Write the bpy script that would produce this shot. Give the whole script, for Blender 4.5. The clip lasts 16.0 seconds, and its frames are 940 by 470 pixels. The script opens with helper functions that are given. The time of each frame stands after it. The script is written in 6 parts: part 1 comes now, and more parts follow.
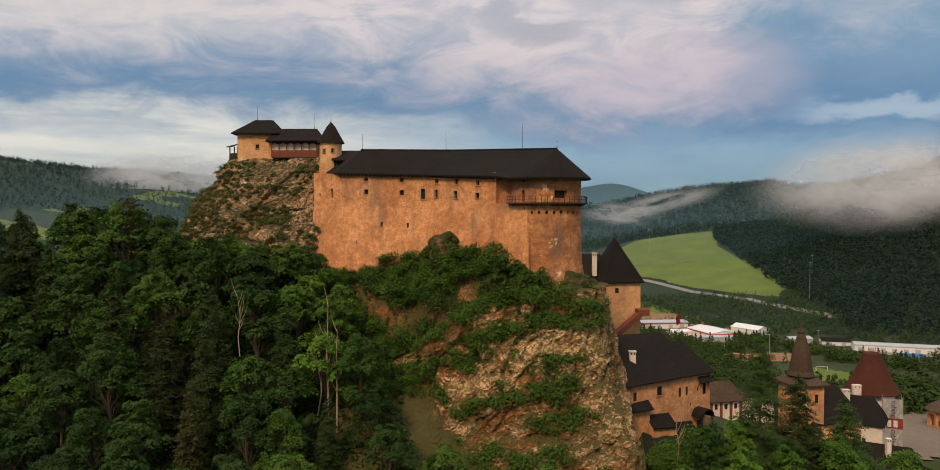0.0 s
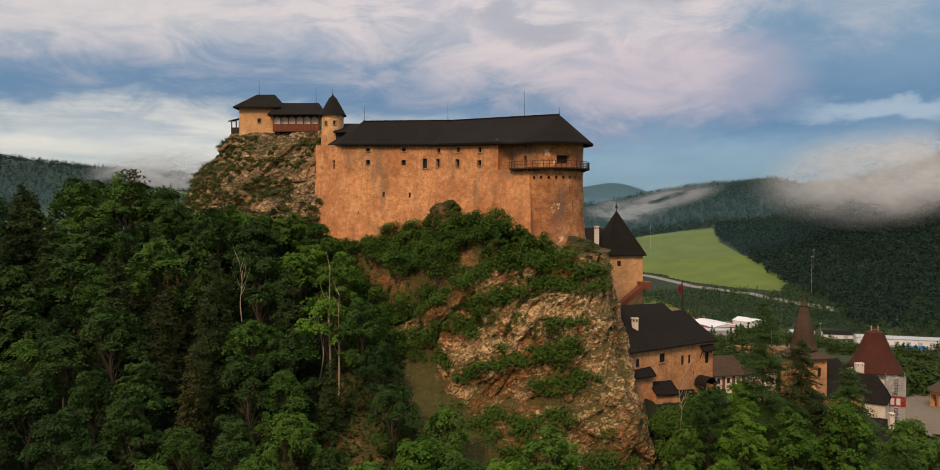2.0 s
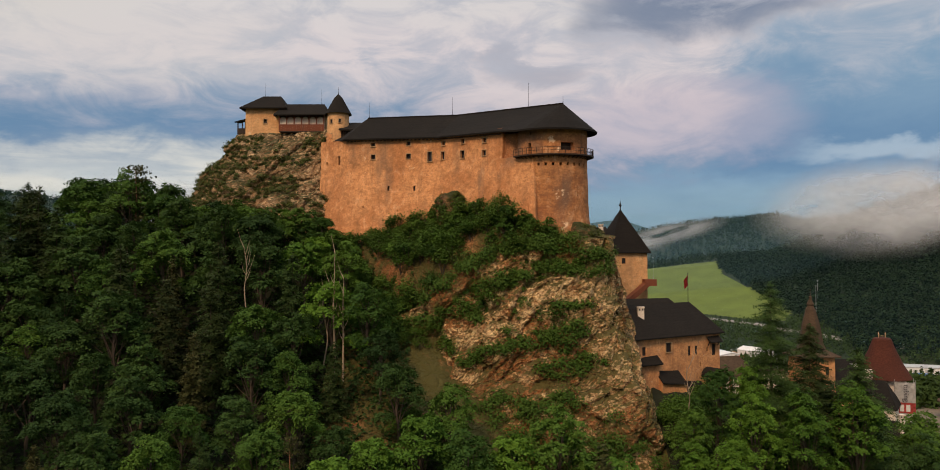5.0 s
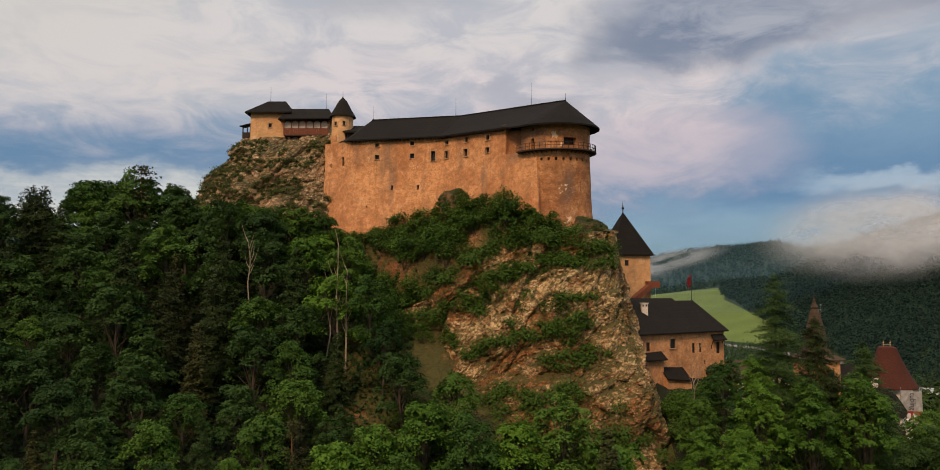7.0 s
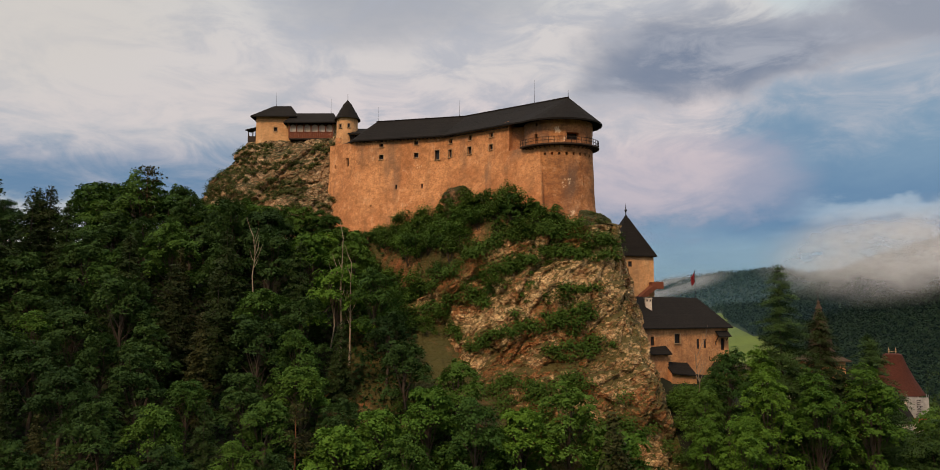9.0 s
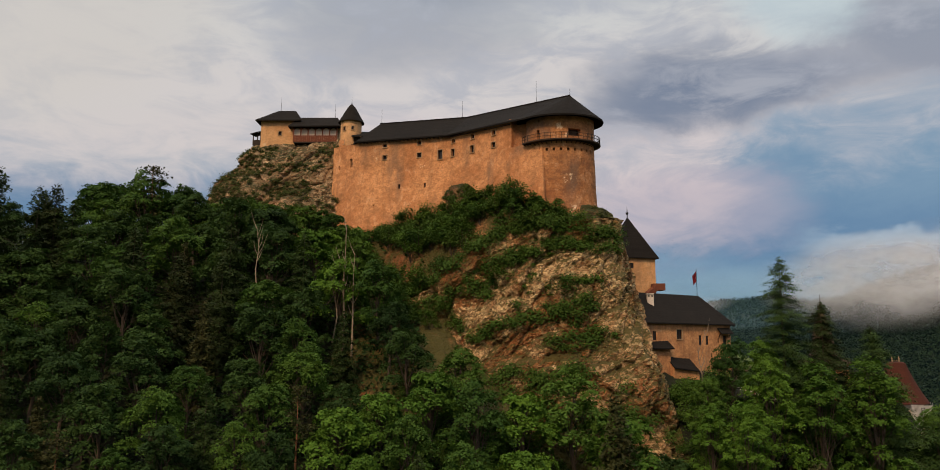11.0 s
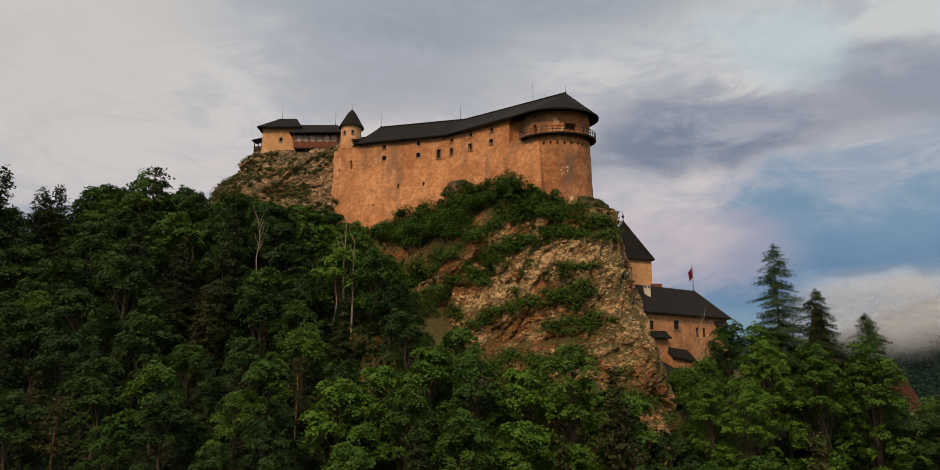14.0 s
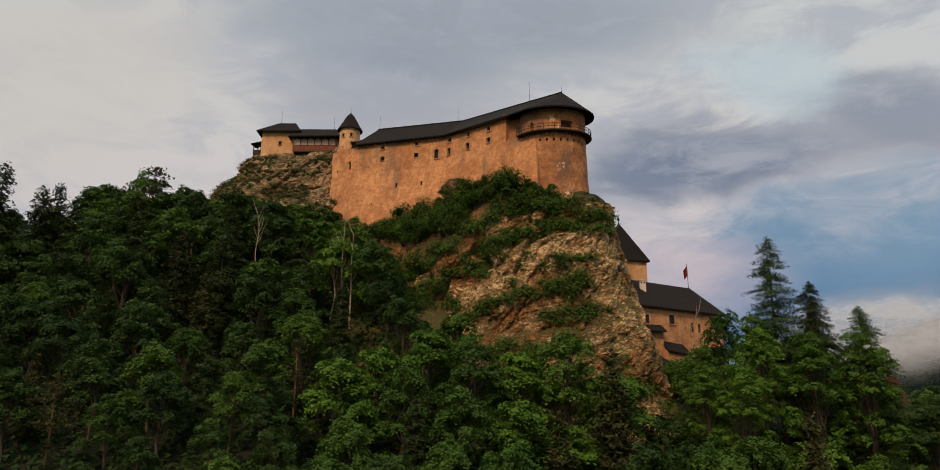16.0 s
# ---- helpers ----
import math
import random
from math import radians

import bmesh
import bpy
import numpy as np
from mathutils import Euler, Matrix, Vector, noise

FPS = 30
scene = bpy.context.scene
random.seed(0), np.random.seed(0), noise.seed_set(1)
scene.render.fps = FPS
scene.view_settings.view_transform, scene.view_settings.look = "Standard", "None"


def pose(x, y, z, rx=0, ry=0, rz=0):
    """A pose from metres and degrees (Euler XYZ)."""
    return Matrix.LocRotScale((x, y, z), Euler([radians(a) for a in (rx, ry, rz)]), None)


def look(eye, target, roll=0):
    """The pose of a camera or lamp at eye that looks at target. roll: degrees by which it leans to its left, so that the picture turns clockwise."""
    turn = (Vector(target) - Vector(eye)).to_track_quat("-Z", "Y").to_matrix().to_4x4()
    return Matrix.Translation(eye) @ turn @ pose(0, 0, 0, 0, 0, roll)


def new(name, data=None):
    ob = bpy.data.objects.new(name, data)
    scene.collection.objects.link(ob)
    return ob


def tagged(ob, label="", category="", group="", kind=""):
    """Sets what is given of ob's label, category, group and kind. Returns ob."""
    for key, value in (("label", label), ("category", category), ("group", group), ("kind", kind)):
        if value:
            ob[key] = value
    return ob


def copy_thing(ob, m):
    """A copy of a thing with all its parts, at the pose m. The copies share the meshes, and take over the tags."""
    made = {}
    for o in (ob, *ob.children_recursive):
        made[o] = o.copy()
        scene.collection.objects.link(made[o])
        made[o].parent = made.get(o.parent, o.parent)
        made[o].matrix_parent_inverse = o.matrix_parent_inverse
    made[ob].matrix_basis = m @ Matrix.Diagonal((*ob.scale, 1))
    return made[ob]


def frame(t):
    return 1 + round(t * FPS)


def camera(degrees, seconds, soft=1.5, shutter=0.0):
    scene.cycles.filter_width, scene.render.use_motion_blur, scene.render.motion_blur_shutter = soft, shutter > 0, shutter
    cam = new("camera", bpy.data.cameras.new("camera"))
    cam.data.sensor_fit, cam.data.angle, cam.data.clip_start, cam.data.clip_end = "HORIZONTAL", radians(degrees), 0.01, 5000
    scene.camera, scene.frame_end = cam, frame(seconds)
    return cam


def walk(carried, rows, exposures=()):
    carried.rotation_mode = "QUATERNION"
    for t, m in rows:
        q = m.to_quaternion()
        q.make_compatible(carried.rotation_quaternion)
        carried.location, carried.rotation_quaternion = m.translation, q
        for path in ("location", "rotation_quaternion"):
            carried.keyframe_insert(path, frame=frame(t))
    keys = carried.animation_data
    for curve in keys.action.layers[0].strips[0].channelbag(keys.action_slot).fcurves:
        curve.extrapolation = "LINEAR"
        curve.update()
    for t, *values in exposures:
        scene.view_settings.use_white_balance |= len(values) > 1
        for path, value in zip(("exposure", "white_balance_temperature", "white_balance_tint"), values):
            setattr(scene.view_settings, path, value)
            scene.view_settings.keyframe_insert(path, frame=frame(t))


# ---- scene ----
cam = camera(65.8, 16.0, 0.9)
METRES, EYE, TILT, LEAN, TURN = 48.0, 110.0, -1.5, 0.0, 0.0
ROWS = [
    (0.0, 0.0, 0.0, 0.0, 0.0, 0.0, -0.0),
    (0.5, -0.0014, 0.0003, -0.0327, 0.01, 0.02, 0.07),
    (1.0, -0.0013, 0.0022, -0.0635, 0.05, 0.02, 0.08),
    (1.5, -0.0031, 0.0019, -0.0952, 0.05, 0.01, 0.06),
    (2.0, -0.0031, 0.0035, -0.125, 0.1, 0.08, 0.03),
    (2.5, -0.0038, 0.0057, -0.1558, 0.12, 0.47, 0.16),
    (3.0, -0.0061, 0.0069, -0.1876, 0.13, 1.02, 0.2),
    (3.5, -0.008, 0.0074, -0.2176, 0.18, 1.57, 0.13),
    (4.0, -0.0092, 0.0071, -0.2484, 0.21, 2.09, 0.08),
    (6.5, -0.02, 0.0089, -0.4059, 0.32, 4.99, 0.03),
    (7.0, -0.0204, 0.0108, -0.437, 0.36, 5.58, -0.02),
    (7.5, -0.0219, 0.0111, -0.4675, 0.4, 6.13, -0.06),
    (8.0, -0.0243, 0.0125, -0.4988, 0.44, 6.72, -0.02),
    (8.5, -0.0247, 0.0139, -0.5294, 0.47, 7.29, 0.0),
    (9.0, -0.0269, 0.0146, -0.5596, 0.52, 7.84, -0.04),
    (11.5, -0.0325, 0.0188, -0.7164, 0.56, 10.73, -0.28),
    (12.0, -0.0347, 0.0201, -0.7481, 0.51, 11.31, -0.31),
    (12.5, -0.0347, 0.0219, -0.7792, 0.49, 11.89, -0.29),
    (13.0, -0.0365, 0.0229, -0.8109, 0.41, 12.45, -0.21),
    (13.5, -0.0366, 0.0227, -0.8426, 0.38, 13.0, -0.2),
    (14.0, -0.0386, 0.0226, -0.8741, 0.3, 13.55, -0.14),
    (14.5, -0.0419, 0.0225, -0.9049, 0.22, 14.1, -0.15),
    (15.0, -0.0432, 0.0227, -0.936, 0.1, 14.64, -0.19),
    (15.5, -0.0457, 0.0241, -0.9669, -0.0, 15.19, -0.19),
    (16.0, -0.0475, 0.0257, -0.9979, -0.14, 15.74, -0.22),
]
walk(cam, [(t, pose(0, 0, EYE, TILT, LEAN, TURN) @ pose(METRES * x, METRES * y, METRES * z, 90 + pitch, roll, yaw)) for t, x, y, z, yaw, pitch, roll in ROWS], [(0, 0.0), (4, -0.02), (9, -0.08), (16, -0.2)])

# ---- light ----
SUN_ELEV, SUN_AZ = 44.0, 206.0      # degrees; azimuth clockwise from +y (ahead)
world = bpy.data.worlds.new("sky")
scene.world = world
world.use_nodes = True
wt = world.node_tree
wt.nodes.clear()


def wnode(kind, **kw):
    n = wt.nodes.new(kind)
    for k, v in kw.items():
        if k == "op":
            n.operation = v
        else:
            n.inputs[int(k[1:])].default_value = v
    return n


def build_sky():
    L = wt.links.new
    out = wnode("ShaderNodeOutputWorld")
    bg = wnode("ShaderNodeBackground", i1=1.12)
    L(bg.outputs[0], out.inputs[0])
    nish = wt.nodes.new("ShaderNodeTexSky")
    nish.sky_type = "NISHITA"
    nish.sun_disc = False
    nish.sun_elevation, nish.sun_rotation = radians(SUN_ELEV), radians(SUN_AZ)
    sky = wnode("ShaderNodeMix")
    sky.data_type, sky.blend_type = "RGBA", "MULTIPLY"
    sky.inputs[0].default_value = 1.0
    L(nish.outputs[0], sky.inputs[6])
    sky.inputs[7].default_value = (0.062, 0.072, 0.085, 1)
    co = wnode("ShaderNodeTexCoord")
    sep = wnode("ShaderNodeSeparateXYZ")
    L(co.outputs["Generated"], sep.inputs[0])

    def noise_at(scale, loc, size, detail, rough=0.55, dist=0.4):
        mp = wnode("ShaderNodeMapping")
        mp.inputs["Location"].default_value = loc
        mp.inputs["Scale"].default_value = scale
        L(co.outputs["Generated"], mp.inputs[0])
        n = wnode("ShaderNodeTexNoise")
        n.inputs["Scale"].default_value = size
        n.inputs["Detail"].default_value = detail
        n.inputs["Roughness"].default_value = rough
        n.inputs["Distortion"].default_value = dist
        L(mp.outputs[0], n.inputs["Vector"])
        return n.outputs["Fac"]

    def ramp(src, stops, interp="EASE"):
        r = wnode("ShaderNodeValToRGB")
        r.color_ramp.interpolation = interp
        els = r.color_ramp.elements
        while len(els) < len(stops):
            els.new(0.5)
        for e, (p, c) in zip(els, stops):
            e.position = p
            e.color = (*c, 1) if isinstance(c, tuple) else (c, c, c, 1)
        L(src, r.inputs[0])
        return r.outputs[0]

    def math_node(op, a, b):
        m = wnode("ShaderNodeMath", op=op)
        for i, v in ((0, a), (1, b)):
            if isinstance(v, (int, float)):
                m.inputs[i].default_value = v
            else:
                L(v, m.inputs[i])
        return m.outputs[0]

    def mix(fac, a, b):
        m = wnode("ShaderNodeMix")
        m.data_type = "RGBA"
        for i, v in ((0, fac), (6, a), (7, b)):
            if isinstance(v, tuple):
                m.inputs[i].default_value = (*v, 1)
            elif isinstance(v, (int, float)):
                m.inputs[i].default_value = v
            else:
                L(v, m.inputs[i])
        return m.outputs[2]

    # the sky's own plane: u across, v up, both as seen from the middle of the valley, bent by noise
    y = math_node("MAXIMUM", sep.outputs[1], 0.12)
    warp_a = noise_at((1, 1, 2.2), (0.3, 0.1, 0.0), 3.2, 6, 0.6, 0.5)
    warp_b = noise_at((1, 1, 2.4), (4.3, 2.1, 0.7), 4.0, 6, 0.6, 0.5)
    fine = noise_at((1, 1, 2.6), (2.3, 1.1, 0.4), 9.0, 8, 0.62, 0.6)
    streak = noise_at((1, 1, 9.0), (1.3, 5.1, 0.4), 4.0, 6, 0.55, 0.3)
    u = math_node("DIVIDE", sep.outputs[0], y)
    v = math_node("DIVIDE", sep.outputs[2], y)
    u = math_node("ADD", u, math_node("MULTIPLY", math_node("SUBTRACT", warp_a, 0.5), 0.26))
    v = math_node("ADD", v, math_node("MULTIPLY", math_node("SUBTRACT", warp_b, 0.5), 0.12))
    v = math_node("ADD", v, math_node("MULTIPLY", math_node("SUBTRACT", fine, 0.5), 0.075))

    def bank(u0, v0, a, b, soft=1.0):
        """A soft cloud bank round (u0, v0): 1 in its heart, 0 outside."""
        p = math_node("DIVIDE", math_node("SUBTRACT", u, u0), a)
        q = math_node("DIVIDE", math_node("SUBTRACT", v, v0), b)
        r = math_node("ADD", math_node("MULTIPLY", p, p), math_node("MULTIPLY", q, q))
        return ramp(r, [(0.0, 1.0), (1.0, 0.0)])

    blue = ramp(v, [(0.0, (0.40, 0.50, 0.57)), (0.06, (0.26, 0.38, 0.48)), (0.15, (0.115, 0.215, 0.35)), (0.30, (0.21, 0.32, 0.43)), (0.7, (0.34, 0.42, 0.49))])
    blue = mix(0.08, blue, sky.outputs[2])
    # the main deck, whose lower edge sinks towards the middle and rises to the east
    edge = ramp(math_node("ADD", math_node("MULTIPLY", u, 0.5), 0.5), [(0.12, 0.20), (0.40, 0.19), (0.55, 0.135), (0.655, 0.125), (0.71, 0.26), (0.95, 0.33)])
    over = math_node("SUBTRACT", v, edge)
    deck_mask = ramp(math_node("ADD", math_node("MULTIPLY", over, 4.0), math_node("MULTIPLY", fine, 0.35)), [(0.0, 0.0), (0.66, 1.0)])
    deck = ramp(v, [(0.10, (0.50, 0.45, 0.475)), (0.20, (0.585, 0.515, 0.53)), (0.28, (0.635, 0.57, 0.575)), (0.36, (0.62, 0.585, 0.58)), (0.55, (0.58, 0.595, 0.595)), (0.9, (0.54, 0.555, 0.565))])
    deck = mix(ramp(fine, [(0.36, 0.65), (0.60, 0.0)]), deck, (0.37, 0.40, 0.47))
    col = mix(deck_mask, blue, deck)
    # broken grey-violet clouds under the deck
    for u0, v0, a, b, k in ((0.0, 0.60, 0.52, 0.13, 0.62), (-0.12, 0.47, 0.24, 0.10, 0.5), (0.34, 0.375, 0.22, 0.085, 1.0), (0.26, 0.34, 0.12, 0.06, 0.5), (0.62, 0.43, 0.22, 0.10, 0.75), (0.10, 0.265, 0.12, 0.025, 0.45)):
        m = math_node("MULTIPLY", bank(u0, v0, a, b), k)
        m = math_node("MULTIPLY", m, ramp(fine, [(0.30, 0.35), (0.55, 1.0)]))
        col = mix(m, col, (0.185, 0.225, 0.31))
    # pale openings and lit wisps
    for u0, v0, a, b, k, c in ((0.46, 0.50, 0.14, 0.08, 0.7, (0.50, 0.60, 0.64)), (0.60, 0.155, 0.16, 0.030, 0.55, (0.50, 0.58, 0.64)), (0.30, 0.19, 0.22, 0.07, 0.55, (0.50, 0.44, 0.50)), (-0.66, 0.50, 0.40, 0.24, 0.8, (0.60, 0.565, 0.53)), (-0.50, 0.29, 0.35, 0.08, 0.45, (0.60, 0.57, 0.55))):
        col = mix(math_node("MULTIPLY", bank(u0, v0, a, b), k), col, c)
    # bright cream streaks low in the west
    low = math_node("MULTIPLY", bank(-0.52, 0.095, 0.62, 0.085), ramp(streak, [(0.32, 0.55), (0.56, 1.0)]))
    col = mix(low, col, (0.68, 0.66, 0.60))
    # behind the camera the sunset glows through
    west = ramp(math_node("ADD", math_node("MULTIPLY", sep.outputs[0], -0.77), math_node("MULTIPLY", sep.outputs[1], -0.64)), [(0.45, 0.0), (1.0, 1.0)])
    col = mix(math_node("MULTIPLY", west, 0.35), col, (0.70, 0.55, 0.42))
    # an overcast sky is brightest overhead and dimmer towards the sides
    zen = ramp(sep.outputs[2], [(0.50, (1.0, 1.0, 1.0)), (0.95, (2.1, 2.1, 2.05))])
    bright = wnode("ShaderNodeMix")
    bright.data_type, bright.blend_type = "RGBA", "MULTIPLY"
    bright.inputs[0].default_value = 1.0
    L(col, bright.inputs[6])
    L(zen, bright.inputs[7])
    L(bright.outputs[2], bg.inputs[0])


build_sky()
sun = new("sun", bpy.data.lights.new("sun", "SUN"))
sun.data.energy, sun.data.angle, sun.data.color = 2.8, radians(12), (1.0, 0.68, 0.42)
az, el = radians(SUN_AZ), radians(SUN_ELEV)
sun.matrix_world = look((math.sin(az) * math.cos(el), math.cos(az) * math.cos(el), math.sin(el)), (0, 0, 0))

# ---- materials ----


class Mat:
    """A node material with a principled surface and short ways to add variation."""

    def __init__(self, name, rough=0.8, metal=0.0):
        self.m = bpy.data.materials.new(name)
        self.m.use_nodes = True
        self.t = self.m.node_tree
        self.b = self.t.nodes["Principled BSDF"]
        self.b.inputs["Roughness"].default_value = rough
        self.b.inputs["Metallic"].default_value = metal
        self.b.inputs["Specular IOR Level"].default_value = 0.3
        self.co = self.t.nodes.new("ShaderNodeTexCoord")
        self.geo = self.t.nodes.new("ShaderNodeNewGeometry")

    def link(self, a, b):
        self.t.links.new(a, b)

    def noise(self, size, detail=4, rough=0.6, scale=(1, 1, 1), world=True, dist=0.0, loc=(0, 0, 0), turn=(0, 0, 0)):
        mp = self.t.nodes.new("ShaderNodeMapping")
        mp.inputs["Scale"].default_value = scale
        mp.inputs["Location"].default_value = loc
        mp.inputs["Rotation"].default_value = turn
        self.link(self.geo.outputs["Position"] if world else self.co.outputs["Object"], mp.inputs[0])
        n = self.t.nodes.new("ShaderNodeTexNoise")
        n.inputs["Scale"].default_value = size
        n.inputs["Detail"].default_value = detail
        n.inputs["Roughness"].default_value = rough
        n.inputs["Distortion"].default_value = dist
        self.link(mp.outputs[0], n.inputs["Vector"])
        return n.outputs["Fac"]

    def voronoi(self, size, scale=(1, 1, 1), feature="DISTANCE_TO_EDGE", turn=(0, 0, 0), warp=0.0):
        mp = self.t.nodes.new("ShaderNodeMapping")
        mp.inputs["Scale"].default_value = scale
        mp.inputs["Rotation"].default_value = turn
        bend = self.t.nodes.new("ShaderNodeTexNoise")
        bend.inputs["Scale"].default_value = size * 0.8
        bend.inputs["Detail"].default_value = 5
        self.link(self.geo.outputs["Position"], bend.inputs["Vector"])
        mv = self.t.nodes.new("ShaderNodeVectorMath")
        mv.operation = "MULTIPLY_ADD"
        mv.inputs[1].default_value = (warp * 4 / size,) * 3
        self.link(bend.outputs["Color"], mv.inputs[0])
        self.link(self.geo.outputs["Position"], mv.inputs[2])
        self.link(mv.outputs[0], mp.inputs[0])
        n = self.t.nodes.new("ShaderNodeTexVoronoi")
        n.feature = feature
        n.inputs["Scale"].default_value = size
        self.link(mp.outputs[0], n.inputs["Vector"])
        return n.outputs[0]

    def ramp(self, src, stops):
        r = self.t.nodes.new("ShaderNodeValToRGB")
        els = r.color_ramp.elements
        while len(els) < len(stops):
            els.new(0.5)
        for e, (p, c) in zip(els, stops):
            e.position = p
            e.color = (*c, 1) if isinstance(c, tuple) else (c, c, c, 1)
        self.link(src, r.inputs[0])
        return r.outputs[0]

    def mix(self, fac, a, b, blend="MIX"):
        m = self.t.nodes.new("ShaderNodeMix")
        m.data_type, m.blend_type = "RGBA", blend
        for i, v in ((0, fac), (6, a), (7, b)):
            if isinstance(v, tuple):
                m.inputs[i].default_value = (*v, 1)
            elif isinstance(v, (int, float)):
                m.inputs[i].default_value = v
            else:
                self.link(v, m.inputs[i])
        return m.outputs[2]

    def math(self, op, a, b=0.0):
        m = self.t.nodes.new("ShaderNodeMath")
        m.operation = op
        m.use_clamp = op in ("MULTIPLY", "ADD", "SUBTRACT")
        for i, v in ((0, a), (1, b)):
            if isinstance(v, (int, float)):
                m.inputs[i].default_value = v
            else:
                self.link(v, m.inputs[i])
        return m.outputs[0]

    def colour(self, c):
        if isinstance(c, tuple):
            self.b.inputs["Base Color"].default_value = (*c, 1)
        else:
            self.link(c, self.b.inputs["Base Color"])
        return self

    def bump(self, h, strength=0.5, dist=0.1):
        n = self.t.nodes.new("ShaderNodeBump")
        n.inputs["Strength"].default_value = strength
        n.inputs["Distance"].default_value = dist
        self.link(h, n.inputs["Height"])
        self.link(n.outputs[0], self.b.inputs["Normal"])
        return self


def plaster(name, a, b, stain, pale, amount=0.6, loss=0.62):
    """Old lime plaster: worn down to rubble masonry in wide areas, rain streaks, damp stains, a few pale repairs."""
    m = Mat(name, 0.92)
    big = m.noise(0.10, 8, 0.62, dist=0.8)
    mid = m.noise(0.42, 9, 0.72, dist=0.5)
    fin = m.noise(3.4, 7, 0.75)
    worn = m.ramp(big, [(0.40, 0.0), (0.52, 0.55), (0.64, 1.0)])
    c = m.mix(worn, a, b)
    grain = m.noise(0.95, 9, 0.76, (1, 1, 1.5), dist=0.4)
    c = m.mix(m.math("MULTIPLY", m.ramp(grain, [(0.46, 0.0), (0.60, 0.8)]), amount), c, tuple(v * 0.66 for v in b))
    c = m.mix(m.ramp(grain, [(0.32, 0.5), (0.45, 0.0)]), c, tuple(min(0.85, v * 1.22) for v in a))
    c = m.mix(m.math("MULTIPLY", m.ramp(mid, [(0.50, 0.0), (0.66, 0.8)]), amount), c, stain)
    c = m.mix(m.math("MULTIPLY", m.ramp(mid, [(0.33, 0.9), (0.45, 0.0)]), 0.8), c, tuple(0.55 * u + 0.45 * v for u, v in zip(a, pale)))
    streak = m.noise(0.75, 7, 0.68, (1, 1, 0.07))
    wide = m.noise(0.16, 6, 0.6, (1, 1, 0.35), loc=(1.0, 4.0, 2.0))
    c = m.mix(m.math("MULTIPLY", m.ramp(streak, [(0.55, 0.0), (0.72, 0.8)]), amount), c, stain)
    c = m.mix(m.math("MULTIPLY", m.ramp(wide, [(0.54, 0.0), (0.66, 0.9)]), amount), c, tuple(0.5 * (u + v) for u, v in zip(stain, (0.16, 0.13, 0.105))))
    bare = m.noise(0.36, 9, 0.70, loc=(7.0, 3.0, 1.0))
    c = m.mix(m.math("MULTIPLY", m.ramp(bare, [(loss, 0.0), (loss + 0.025, 1.0)]), 0.85), c, pale)
    pit = m.noise(1.9, 8, 0.8, (1, 1, 1.6))
    c = m.mix(m.math("MULTIPLY", m.ramp(pit, [(0.54, 0.0), (0.64, 0.9)]), amount), c, tuple(0.5 * (u + v) for u, v in zip(stain, b)))
    c = m.mix(m.ramp(pit, [(0.34, 0.5), (0.44, 0.0)]), c, tuple(0.7 * u + 0.3 * v for u, v in zip(a, pale)))
    c = m.mix(m.ramp(fin, [(0.35, 0.7), (0.46, 0.0)]), c, stain)
    m.colour(c)
    relief = m.math("ADD", m.math("MULTIPLY", grain, 0.4), m.math("MULTIPLY", mid, 0.4))
    m.bump(m.math("ADD", m.math("MULTIPLY", fin, 0.4), relief), 0.8, 0.16)
    return m.m


def shingle(name, a, b, size=2.4):
    """Dark tarred wooden shingles: courses and weathered blotches."""
    m = Mat(name, 0.9)
    m.b.inputs["Specular IOR Level"].default_value = 0.15
    big = m.noise(0.25, 5, 0.6)
    lines = m.noise(size, 3, 0.5, (0.9, 0.9, 3.5))
    c = m.mix(m.ramp(big, [(0.35, 0.0), (0.7, 1.0)]), a, b)
    isl = m.geo.outputs["Random Per Island"]
    c = m.mix(m.math("MULTIPLY", isl, 0.5), c, tuple(min(1, v * 1.7) for v in b))
    c = m.mix(m.ramp(lines, [(0.35, 0.55), (0.6, 0.0)]), c, tuple(v * 0.5 for v in a))
    m.colour(c)
    m.bump(lines, 0.5, 0.06)
    return m.m


def wood(name, a, b):
    m = Mat(name, 0.8)
    g = m.noise(3.5, 5, 0.6, (1, 1, 0.08))
    c = m.mix(m.ramp(g, [(0.3, 0.0), (0.7, 1.0)]), a, b)
    c = m.mix(m.math("MULTIPLY", m.geo.outputs["Random Per Island"], 0.45), c, tuple(v * 0.45 for v in a))
    m.colour(c)
    m.bump(g, 0.4, 0.03)
    return m.m


def plain(name, c, rough=0.7, metal=0.0, vary=0.25, size=1.5):
    m = Mat(name, rough, metal)
    n = m.noise(size, 5, 0.6)
    m.colour(m.mix(m.ramp(n, [(0.3, 0.0), (0.75, 1.0)]), c, tuple(v * (1 - vary) for v in c)))
    m.bump(m.noise(size * 6, 3), 0.2, 0.02)
    return m.m


